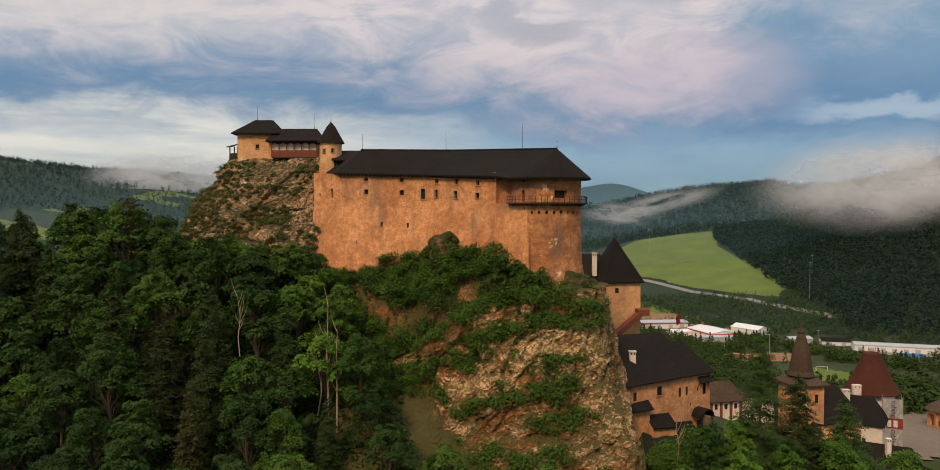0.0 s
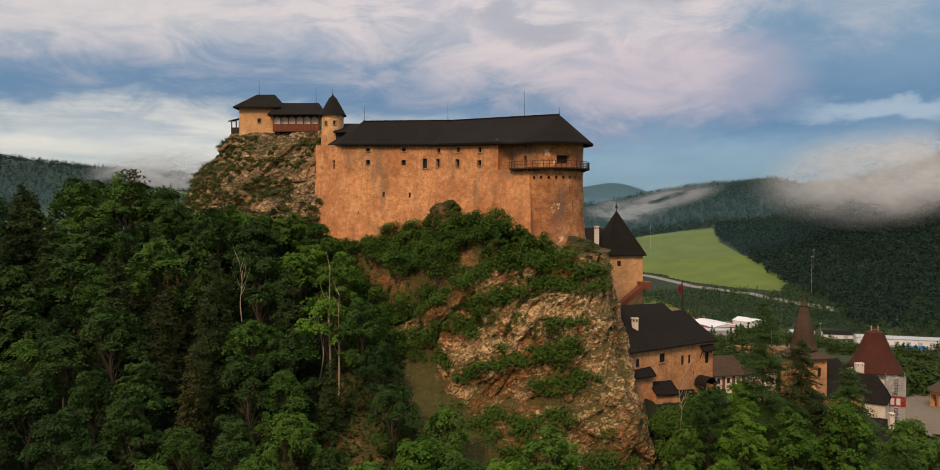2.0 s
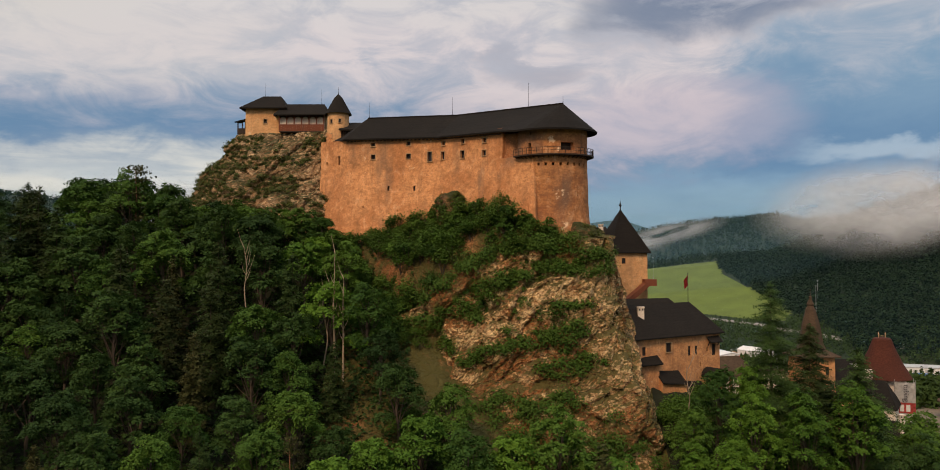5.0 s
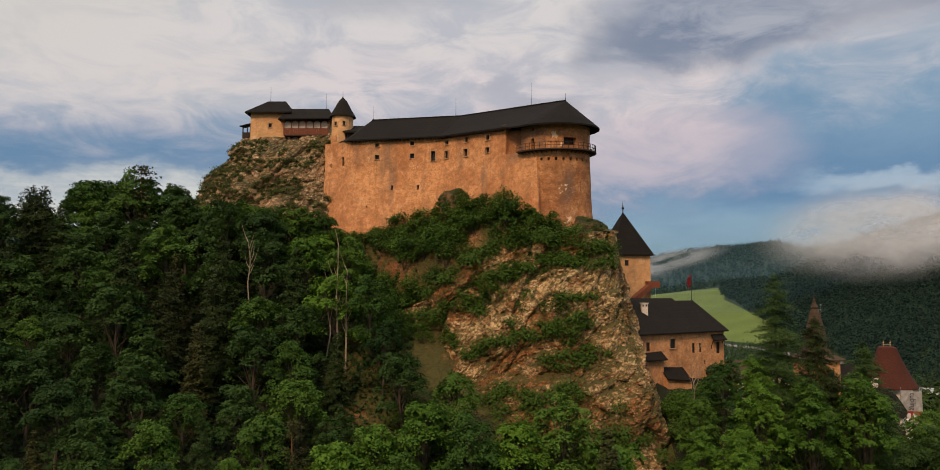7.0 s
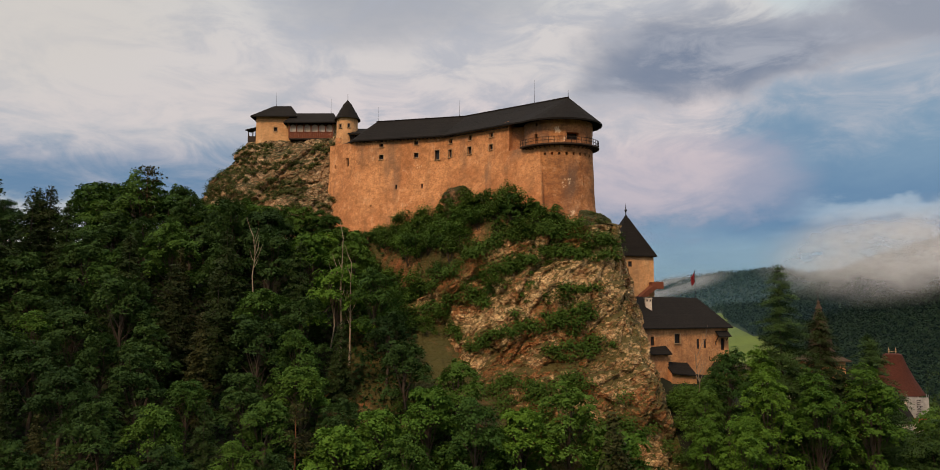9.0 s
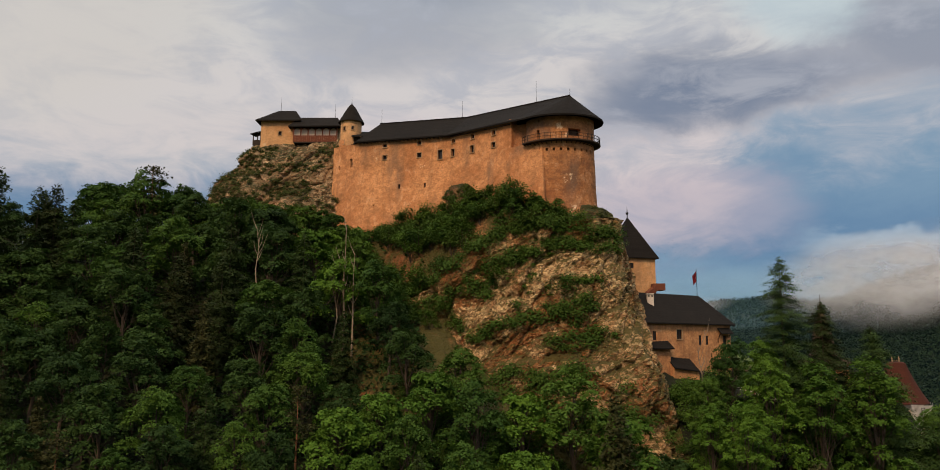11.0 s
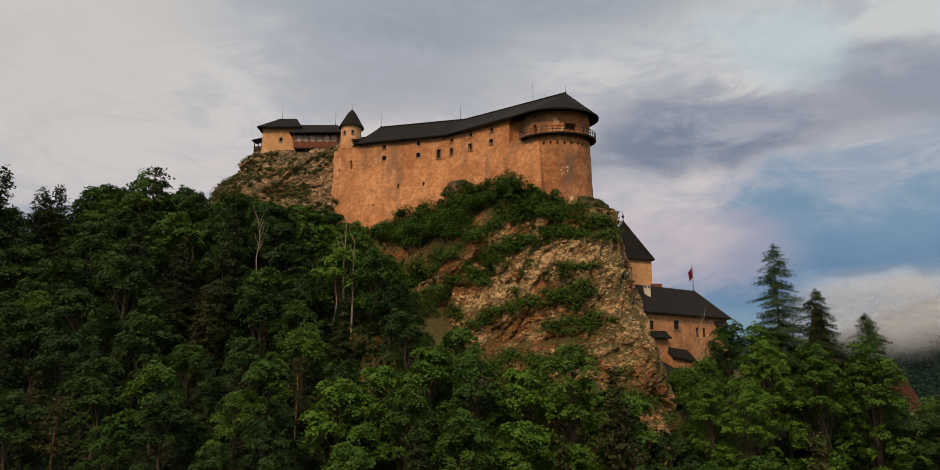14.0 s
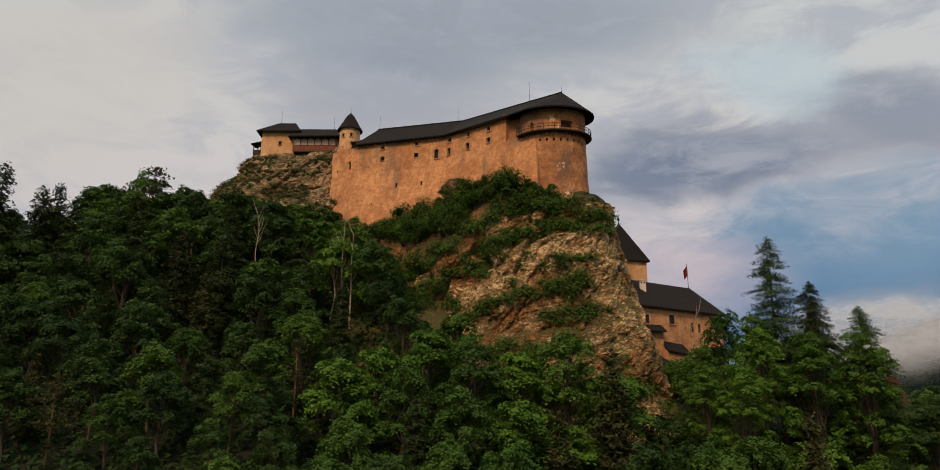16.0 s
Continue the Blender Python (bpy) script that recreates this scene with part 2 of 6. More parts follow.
def foliage(name, a, b, c, trans=0.22):
    """Leaves: tone varies from leaf to leaf and from tree to tree; thin leaves let light through."""
    m = Mat(name, 0.7)
    m.b.inputs["Specular IOR Level"].default_value = 0.08
    isl = m.geo.outputs["Random Per Island"]
    info = m.t.nodes.new("ShaderNodeObjectInfo")
    col = m.mix(m.ramp(isl, [(0.0, 0.2), (1.0, 0.85)]), a, b)
    col = m.mix(m.ramp(info.outputs["Random"], [(0.0, 0.0), (0.5, 0.45), (1.0, 1.0)]), col, c)
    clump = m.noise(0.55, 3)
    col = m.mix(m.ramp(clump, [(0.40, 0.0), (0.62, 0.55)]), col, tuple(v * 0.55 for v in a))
    m.colour(col)
    tr = m.t.nodes.new("ShaderNodeBsdfTranslucent")
    m.link(col, tr.inputs[0])
    mx = m.t.nodes.new("ShaderNodeMixShader")
    mx.inputs[0].default_value = trans
    m.link(m.b.outputs[0], mx.inputs[1])
    m.link(tr.outputs[0], mx.inputs[2])
    m.link(mx.outputs[0], m.t.nodes["Material Output"].inputs[0])
    return m.m


def rock_mat(name, pale, warm, dark, grass, grass_amount, reach=0.49):
    """Limestone: pale broken blocks, rusty earth in the hollows, cracks between blocks, turf and moss on ledges."""
    m = Mat(name, 0.95)
    big = m.noise(0.075, 7, 0.60, (1, 1, 1.1), dist=0.8, loc=(2.1, 0.0, 0.4))
    mid = m.noise(0.42, 9, 0.74, dist=0.9)
    fin = m.noise(2.6, 8, 0.78)
    tilt = (0.0, radians(-58), 0.0)
    seam = m.noise(0.55, 9, 0.74, (0.5, 1.0, 1.5), dist=1.6, turn=tilt)
    block = m.voronoi(0.55, (0.8, 1.0, 1.4), "F1", turn=tilt, warp=0.5)
    crack = m.voronoi(0.55, (0.8, 1.0, 1.4), turn=tilt, warp=0.5)
    chip = m.voronoi(1.7, (0.8, 1.0, 1.3), turn=tilt, warp=0.45)
    tan = tuple(0.45 * u + 0.45 * v for u, v in zip(pale, warm))
    c = m.mix(m.ramp(big, [(reach - 0.08, 0.0), (reach + 0.02, 1.0)]), warm, tan)
    # clean broken faces show pale between weathered stone and earth
    face = m.math("ADD", m.math("MULTIPLY", mid, 0.55), m.math("ADD", m.math("MULTIPLY", big, 0.30), m.math("MULTIPLY", seam, 0.30)))
    c = m.mix(m.ramp(face, [(0.575, 0.0), (0.62, 0.9)]), c, pale)
    c = m.mix(m.ramp(face, [(0.645, 0.0), (0.68, 0.8)]), c, tuple(min(0.9, v * 1.2) for v in pale))
    c = m.mix(m.ramp(mid, [(0.38, 0.9), (0.47, 0.0)]), c, tuple(0.8 * v for v in warm))
    c = m.mix(m.ramp(fin, [(0.52, 0.0), (0.60, 0.55)]), c, pale)
    c = m.mix(m.ramp(seam, [(0.36, 0.8), (0.43, 0.0)]), c, dark)
    c = m.mix(m.math("MULTIPLY", m.ramp(block, [(0.3, 0.0), (0.9, 0.55)]), m.ramp(fin, [(0.3, 0.3), (0.6, 1.0)])), c, tuple(0.6 * (u + v) for u, v in zip(dark, warm)))
    c = m.mix(m.math("MULTIPLY", m.ramp(crack, [(0.01, 0.8), (0.05, 0.0)]), m.ramp(mid, [(0.44, 0.0), (0.58, 1.0)])), c, dark)
    c = m.mix(m.math("MULTIPLY", m.ramp(chip, [(0.02, 0.6), (0.09, 0.0)]), m.ramp(seam, [(0.40, 1.0), (0.58, 0.1)])), c, dark)
    c = m.mix(m.ramp(fin, [(0.37, 0.8), (0.46, 0.0)]), c, dark)
    sep = m.t.nodes.new("ShaderNodeSeparateXYZ")
    m.link(m.geo.outputs["Normal"], sep.inputs[0])
    turf = m.noise(0.16, 10, 0.74, loc=(3.0, 1.0, 8.0), dist=0.7)
    speck = m.noise(1.3, 7, 0.8)
    t = m.math("ADD", m.math("MULTIPLY", sep.outputs[2], 0.22), m.math("ADD", m.math("MULTIPLY", turf, 0.72), m.math("MULTIPLY", speck, 0.38)))
    c = m.mix(m.ramp(t, [(grass_amount, 0.0), (grass_amount + 0.12, 0.95)]), c, m.mix(mid, grass, tuple(v * 0.45 for v in grass)))
    m.colour(c)
    rise = m.math("MULTIPLY", m.ramp(crack, [(0.0, 0.0), (0.25, 1.0)]), 0.40)
    m.bump(m.math("ADD", rise, m.math("ADD", m.math("MULTIPLY", seam, 0.45), m.math("MULTIPLY", fin, 0.45))), 1.0, 0.6)
    return m.m


def glass_mat():
    m = Mat("window_glass", 0.35)
    m.b.inputs["Specular IOR Level"].default_value = 0.25
    n = m.noise(2.0, 2)
    m.colour(m.mix(n, (0.012, 0.012, 0.014), (0.03, 0.03, 0.035)))
    return m.m


def ground_mat():
    """Grass, scrub and bare soil over the whole sheet."""
    m = Mat("ground_cover", 0.95)
    big = m.noise(0.006, 6, 0.6)
    mid = m.noise(0.06, 6, 0.65)
    fin = m.noise(1.4, 6, 0.7)
    c = m.mix(m.ramp(big, [(0.35, 0.0), (0.65, 1.0)]), (0.021, 0.034, 0.009), (0.031, 0.044, 0.011))
    c = m.mix(m.ramp(mid, [(0.42, 0.0), (0.65, 0.8)]), c, (0.020, 0.032, 0.010))
    c = m.mix(m.ramp(fin, [(0.30, 0.5), (0.55, 0.0)]), c, (0.05, 0.04, 0.02))
    m.colour(c)
    m.bump(fin, 0.6, 0.2)
    return m.m


M_PLASTER = plaster("ochre_plaster", (0.67, 0.325, 0.142), (0.46, 0.190, 0.074), (0.21, 0.105, 0.052), (0.78, 0.54, 0.34), 0.75, 0.66)
M_PLASTER_TOWER = plaster("brown_plaster", (0.50, 0.225, 0.085), (0.31, 0.122, 0.048), (0.13, 0.062, 0.034), (0.80, 0.58, 0.38), 0.85, 0.635)
M_PLASTER_UP = plaster("yellow_plaster", (0.66, 0.375, 0.175), (0.53, 0.265, 0.110), (0.26, 0.16, 0.085), (0.68, 0.49, 0.30), 0.5)
M_PLASTER_LOW = plaster("peach_plaster", (0.66, 0.335, 0.145), (0.48, 0.215, 0.090), (0.19, 0.095, 0.052), (0.70, 0.48, 0.29), 0.7)
M_WHITE = plaster("white_plaster", (0.68, 0.60, 0.52), (0.60, 0.52, 0.45), (0.38, 0.32, 0.27), (0.74, 0.68, 0.6), 0.3)
M_SHINGLE = shingle("black_shingle", (0.0085, 0.0072, 0.0064), (0.014, 0.0115, 0.0095))
M_SHINGLE_BROWN = shingle("brown_shingle", (0.046, 0.031, 0.021), (0.068, 0.046, 0.030))
M_SHINGLE_RED = shingle("red_shingle", (0.046, 0.016, 0.011), (0.070, 0.022, 0.014))
M_WOOD_RED = wood("red_brown_boards", (0.20, 0.062, 0.030), (0.13, 0.042, 0.022))
M_WOOD_DARK = wood("dark_timber", (0.026, 0.017, 0.012), (0.042, 0.026, 0.017))
M_IRON = plain("dark_iron", (0.03, 0.03, 0.032), 0.5, 0.6)
M_GLASS = glass_mat()
M_STONE = plain("stone_surround", (0.46, 0.30, 0.17), 0.9, 0, 0.35, 4)
M_ROCK = rock_mat("limestone", (0.82, 0.575, 0.30), (0.34, 0.125, 0.040), (0.058, 0.032, 0.015), (0.090, 0.080, 0.019), 0.57, 0.535)
M_CRAG = rock_mat("grey_limestone", (0.74, 0.52, 0.31), (0.30, 0.165, 0.075), (0.050, 0.034, 0.021), (0.055, 0.062, 0.018), 0.59, 0.44)
M_EARTH = rock_mat("rusty_earth", (0.40, 0.20, 0.085), (0.26, 0.095, 0.034), (0.050, 0.028, 0.015), (0.080, 0.080, 0.020), 0.56)
M_ROCK_DARK = rock_mat("mossy_rock", (0.32, 0.18, 0.09), (0.18, 0.085, 0.04), (0.045, 0.032, 0.020), (0.045, 0.060, 0.018), 0.52)
M_GROUND = ground_mat()
M_FAR_FLOOR = plain("wooded_slope", (0.018, 0.034, 0.012), 0.95, 0, 0.5, 0.05)
M_FLOOR = plain("forest_floor", (0.014, 0.017, 0.007), 0.95, 0, 0.5, 0.4)
M_BARK = wood("bark", (0.075, 0.055, 0.04), (0.045, 0.035, 0.026))
M_BARK_RED = wood("red_bark", (0.24, 0.105, 0.05), (0.13, 0.06, 0.035))
M_DEAD = wood("bleached_bark", (0.36, 0.28, 0.20), (0.24, 0.18, 0.13))
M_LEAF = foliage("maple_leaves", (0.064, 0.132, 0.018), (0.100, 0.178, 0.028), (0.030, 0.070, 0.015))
# darker copy of the maple leaves: shade of the wood put into the colour
M_LEAF_SHADE = foliage("shade_toned_leaves", (0.036, 0.076, 0.017), (0.058, 0.106, 0.023), (0.020, 0.044, 0.013))
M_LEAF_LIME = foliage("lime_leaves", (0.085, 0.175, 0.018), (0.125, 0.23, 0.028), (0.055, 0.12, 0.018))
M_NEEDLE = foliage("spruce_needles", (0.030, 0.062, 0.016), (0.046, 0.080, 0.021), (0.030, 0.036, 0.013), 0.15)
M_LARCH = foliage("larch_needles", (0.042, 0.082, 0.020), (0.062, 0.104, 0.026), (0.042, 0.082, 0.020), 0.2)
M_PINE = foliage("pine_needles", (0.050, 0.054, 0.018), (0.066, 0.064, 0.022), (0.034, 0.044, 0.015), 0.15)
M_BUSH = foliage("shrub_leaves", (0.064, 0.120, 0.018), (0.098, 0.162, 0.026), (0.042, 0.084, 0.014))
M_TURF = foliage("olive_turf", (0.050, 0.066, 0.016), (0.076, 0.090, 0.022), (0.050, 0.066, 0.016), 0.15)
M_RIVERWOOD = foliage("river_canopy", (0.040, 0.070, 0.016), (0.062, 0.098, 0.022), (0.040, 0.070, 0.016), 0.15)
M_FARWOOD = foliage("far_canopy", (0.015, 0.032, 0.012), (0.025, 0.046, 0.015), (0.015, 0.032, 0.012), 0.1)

# ---- mesh helpers ----


def part(name, bm, mat, parent=None, label="", smooth=False):
    me = bpy.data.meshes.new(name)
    bmesh.ops.recalc_face_normals(bm, faces=bm.faces)
    bm.to_mesh(me)
    bm.free()
    me.materials.append(mat)
    if smooth:
        me.polygons.foreach_set("use_smooth", [True] * len(me.polygons))
    ob = new(name, me)
    if parent is not None:
        ob.parent = parent
    if label:
        ob["label"] = label
    return ob


def raw(name, verts, faces, mat, parent=None, smooth=False):
    me = bpy.data.meshes.new(name)
    me.from_pydata([tuple(v) for v in verts], [], faces)
    me.materials.append(mat)
    if smooth:
        me.polygons.foreach_set("use_smooth", [True] * len(me.polygons))
    me.update()
    ob = new(name, me)
    if parent is not None:
        ob.parent = parent
    return ob


def thing(name, label, category, group="", at=(0, 0, 0)):
    ob = new(name)
    ob.empty_display_size = 0.5
    ob.location = at
    return tagged(ob, label, category, group)


def box(bm, x0, x1, y0, y1, z0, z1, m=None):
    vs = [bm.verts.new((x, y, z)) for z in (z0, z1) for y in (y0, y1) for x in (x0, x1)]
    for f in ((0, 2, 3, 1), (4, 5, 7, 6), (0, 1, 5, 4), (2, 6, 7, 3), (0, 4, 6, 2), (1, 3, 7, 5)):
        bm.faces.new([vs[i] for i in f])
    if m is not None:
        bmesh.ops.transform(bm, matrix=m, verts=vs)
    return vs


def beam(bm, a, b, w=0.15, h=None):
    """A square bar from a to b."""
    a, b = Vector(a), Vector(b)
    d = b - a
    m = Matrix.Translation(a) @ d.to_track_quat("X", "Z").to_matrix().to_4x4()
    h = h or w
    return box(bm, 0, d.length, -w / 2, w / 2, -h / 2, h / 2, m)


def ring(bm, profile, n=32, centre=(0, 0), a0=0.0, a1=360.0):
    """A turned shape: profile of (radius, z), whole or over an arc of degrees."""
    whole = abs(a1 - a0) >= 360
    cols = n if whole else n + 1
    rows = [[bm.verts.new((centre[0] + r * math.cos(radians(a0 + (a1 - a0) * i / n)), centre[1] + r * math.sin(radians(a0 + (a1 - a0) * i / n)), z)) for i in range(cols)] for r, z in profile]
    for p, q in zip(rows, rows[1:]):
        for i in range(n):
            k = (i + 1) % cols
            bm.faces.new((p[i], p[k], q[k], q[i]))
    return rows


def solid(bm, bottom, top):
    """A closed prism-like body between two loops of points."""
    lo = [bm.verts.new(p) for p in bottom]
    hi = [bm.verts.new(p) for p in top]
    n = len(lo)
    for i in range(n):
        bm.faces.new((lo[i], lo[(i + 1) % n], hi[(i + 1) % n], hi[i]))
    bm.faces.new(lo[::-1])
    bm.faces.new(hi)


def slab(bm, pts, thick):
    """A roof plane of some thickness hung under the loop of points."""
    solid(bm, [(x, y, z - thick) for x, y, z in pts], pts)


def shell(bm, at, s_range, z_range, holes, thick, step=1.2, rough=0.05):
    """A thick wall. at(s, v, z, depth) gives a place; holes are (s0, s1, z0, z1) that go right through."""
    s0, s1 = s_range
    z0, z1 = z_range
    ss = sorted({round(v, 3) for v in [s0, s1] + [h[k] for h in holes for k in (0, 1)] + [s0 + (s1 - s0) * i / max(1, round((s1 - s0) / step)) for i in range(1, max(1, round((s1 - s0) / step)))]})
    zs = sorted({round(v, 3) for v in [z0, z1] + [h[k] for h in holes for k in (2, 3)] + [z0 + (z1 - z0) * i / max(1, round((z1 - z0) / step)) for i in range(1, max(1, round((z1 - z0) / step)))]})

    def vert(s, z, d):
        p = Vector(at(s, z, d))
        if d == 0:
            k = noise.noise(p * 0.35) * rough * 2.2 + noise.noise(p * 1.3) * rough
            q = Vector(at(s, z, 1.0))
            p += (q - p).normalized() * k
        return bm.verts.new(p)

    front = [[vert(s, z, 0) for s in ss] for z in zs]
    back = [[vert(s, z, thick) for s in ss] for z in zs]

    def open_cell(i, j):
        if not (0 <= i < len(ss) - 1 and 0 <= j < len(zs) - 1):
            return True
        s, z = (ss[i] + ss[i + 1]) / 2, (zs[j] + zs[j + 1]) / 2
        return any(h[0] < s < h[1] and h[2] < z < h[3] for h in holes)

    for j in range(len(zs) - 1):
        for i in range(len(ss) - 1):
            if open_cell(i, j):
                continue
            for g in (front, back):
                bm.faces.new((g[j][i], g[j][i + 1], g[j + 1][i + 1], g[j + 1][i]))
            for di, dj, a, b in ((-1, 0, (j, i), (j + 1, i)), (1, 0, (j, i + 1), (j + 1, i + 1)), (0, -1, (j, i), (j, i + 1)), (0, 1, (j + 1, i), (j + 1, i + 1))):
                if open_cell(i + di, j + dj):
                    bm.faces.new((front[a[0]][a[1]], front[b[0]][b[1]], back[b[0]][b[1]], back[a[0]][a[1]]))


def polyline(points):
    """A mapping of length along a plan line to place and inward normal (to the left of travel is outside = camera side)."""
    ps = [Vector(p) for p in points]
    acc = [0.0]
    for a, b in zip(ps, ps[1:]):
        acc.append(acc[-1] + (b - a).length)

    def f(s):
        i = 0
        while i < len(ps) - 2 and s > acc[i + 1]:
            i += 1
        d = (ps[i + 1] - ps[i]).normalized()
        p = ps[i] + d * (s - acc[i])
        return p, Vector((-d.y, d.x))

    return f, acc


def window(parent, place, right, inward, w, h, depth=0.35, bars=True, surround=False):
    """A window set into an opening: glass, frame with glazing bars, and a stone surround where there is one."""
    r, n, up = Vector((*right, 0)).normalized(), Vector((*inward, 0)).normalized(), Vector((0, 0, 1))
    m = Matrix(((r.x, n.x, 0, place[0]), (r.y, n.y, 0, place[1]), (0, 0, 1, place[2]), (0, 0, 0, 1)))
    bm = bmesh.new()
    box(bm, -w / 2 - 0.02, w / 2 + 0.02, depth, depth + 0.05, -h / 2 - 0.02, h / 2 + 0.02, m)
    win = part("window", bm, M_GLASS, parent)
    bm = bmesh.new()
    for x in (-w / 2 + 0.04, w / 2 - 0.04):
        box(bm, x - 0.04, x + 0.04, depth - 0.06, depth - 0.004, -h / 2, h / 2, m)
    for z in (-h / 2 + 0.04, h / 2 - 0.04):
        box(bm, -w / 2 + 0.08, w / 2 - 0.08, depth - 0.06, depth - 0.004, z - 0.04, z + 0.04, m)
    if bars:
        box(bm, -0.03, 0.03, depth - 0.05, depth - 0.004, -h / 2 + 0.08, h / 2 - 0.08, m)
        box(bm, -w / 2 + 0.08, -0.03, depth - 0.05, depth - 0.004, 0.0, 0.05, m)
        box(bm, 0.03, w / 2 - 0.08, depth - 0.05, depth - 0.004, 0.0, 0.05, m)
    part("window_frame", bm, M_WOOD_DARK, win)
    if surround:
        bm = bmesh.new()
        t = 0.12
        for x in (-w / 2 - t / 2, w / 2 + t / 2):
            box(bm, x - t / 2, x + t / 2, -0.10, 0.15, -h / 2, h / 2, m)
        box(bm, -w / 2 - t, w / 2 + t, -0.10, 0.15, h / 2, h / 2 + t, m)
        box(bm, -w / 2 - t * 1.3, w / 2 + t * 1.3, -0.16, 0.15, -h / 2 - t, -h / 2, m)
        part("window_surround", bm, M_STONE, win, "weathered pale stone window surround")
    return win


def roof_plane(bm, quad, thick, course=0.38, lift=0.014):
    """A roof plane of some thickness whose top steps up in shingle courses. quad: eave a, eave b, ridge b, ridge a."""
    a, b, c, d = (Vector(p) for p in quad)
    n = (b - a).cross((d + c) / 2 - a).normalized()
    if n.z < 0:
        n = -n
    rows = max(2, int(((d - a).length + (c - b).length) / 2 / course))
    point = (c - d).length < 1e-4
    low = [bm.verts.new((p.x, p.y, p.z - thick)) for p in ((a, b, c) if point else (a, b, c, d))]
    left, right = [low[0]], [low[1]]
    for i in range(rows):
        for u, k in ((i / rows, lift), ((i + 1) / rows, 0.0)):
            last = point and i == rows - 1 and k == 0
            p = bm.verts.new(a.lerp(d, u) + n * k)
            left.append(p)
            right.append(p if last else bm.verts.new(b.lerp(c, u) + n * k))
    for i in range(len(left) - 1):
        f = [left[i], right[i], right[i + 1], left[i + 1]]
        bm.faces.new(f if f[2] is not f[3] else f[:3])
    bm.faces.new(low[::-1])
    bm.faces.new(left + ([low[2]] if point else [low[3]]))
    bm.faces.new((right + [low[2]])[::-1])
    if not point:
        bm.faces.new((left[-1], right[-1], low[2], low[3]))


def roof(parent, planes, mat, thick=0.3, name="roof", label=""):
    """A roof of several planes, each a loop from eave to ridge, with shingle courses on those of four points."""
    bm = bmesh.new()
    for p in planes:
        roof_plane(bm, p if len(p) == 4 else (p[0], p[1], p[2], p[2]), thick)
    bmesh.ops.remove_doubles(bm, verts=bm.verts, dist=0.02)
    return part(name, bm, mat, parent, label)


def rod(parent, x, y, z0, z1, r=0.035, name="lightning_rod"):
    bm = bmesh.new()
    ring(bm, [(r * 1.8, z0), (r * 1.6, z0 + 0.4), (r, z0 + 0.5), (r * 0.5, z1), (0.002, z1 + 0.05)], 6, (x, y))
    return part(name, bm, M_IRON, parent)

# ---- ground ----
VALLEY = 12.0
KX = (-260, -120, -60, -32, -26, -7, 4, 10, 16, 21, 25, 30, 40, 70, 110, 170, 300)
FOOT_Y = (190, 172, 156, 149, 144, 136, 124, 120.5, 120, 122, 126, 124, 128, 136, 175, 215, 300)
FOOT_Z = (40, 97, 103, 99.5, 97.2, 102.3, 102.8, 98.8, 97, 94.5, 84, 73, 71, 60, 49, 45, 12)
BENCH = (0, 0, 0, 0, 2, 11, 4, 2.2, 2, 2, 1, 0, 0, 0, 0, 0, 0)
CLIFF = (0, 0, 0, 0, 0, 11, 28, 32, 32, 29, 17, 0, 0, 0, 0, 0, 0)
BACK = (30, 26, 24, 24, 24, 24, 24, 22, 20, 18, 18, 22, 26, 45, 60, 60, 60)
KP = (-400, 0, 130, 330, 700, 985, 1060, 1180, 1280, 1330, 1420, 1568, 1900, 2500)
NEAR_H = (70, 68, 60, 48, 40, 58, 74, 84, 90, 106, 138, 166, 195, 150)
FAR_H = (236, 226, 212, 200, 130, 124, 148, 180, 184, 165, 175, 190, 210, 180)


def smooth01(v):
    v = np.clip(v, 0, 1)
    return v * v * (3 - 2 * v)


def hill(x, y):
    """The castle's own hill: foot of the walls, bench, cliff, wooded slope; a steep back to the river."""
    fy, fz = np.interp(x, KX, FOOT_Y), np.interp(x, KX, FOOT_Z)
    bw, ch, wb = np.interp(x, KX, BENCH), np.interp(x, KX, CLIFF), np.interp(x, KX, BACK)
    d = fy - y
    run = ch / 5.0
    front = fz - 0.85 * np.clip(d, 0, bw) - 5.0 * np.clip(d - bw, 0, run) - 0.80 * np.clip(d - bw - run, 0, 42) - 0.55 * np.clip(d - bw - run - 42, 0, 400)
    back = fz - 0.75 * np.clip(-d - wb, 0, 400)
    return np.where(d > 0, front, back)


def far_land(x, y):
    """Valley floor, the hills round it and the far range."""
    r = np.hypot(x, y) + 1e-6
    ang = np.clip(np.arctan2(x, y), -1.2, 1.2)
    p = 784 + 1207 * np.tan(ang)
    n, f = np.interp(p, KP, NEAR_H), np.interp(p, KP, FAR_H)
    left = smooth01((500 - p) / 300)
    r0 = 620 - 330 * left
    a = np.clip((r - r0) / (1000 - r0), 0, 1)
    b = smooth01((r - 1050) / 800)
    c = smooth01((r - 2300) / 900)
    h = VALLEY + (n - VALLEY) * a
    h = h + (f - n) * b
    peak = 205 + 44 * np.exp(-((p - 1000) / 60) ** 2) + 8 * np.sin(p * 0.05)
    return h + (peak - f) * c


def fbm(x, y, s, seed=0.0):
    v = np.zeros(x.shape)
    for k, (f, a) in enumerate(((1.0, 1.0), (2.1, 0.5), (4.3, 0.25))):
        px, py = x * f / s + 17.3 * k + seed, y * f / s - 9.1 * k + seed
        v += a * (np.sin(px + 1.7 * np.sin(py * 0.8)) * np.cos(py * 1.1 + 1.3 * np.sin(px * 0.7)))
    return v


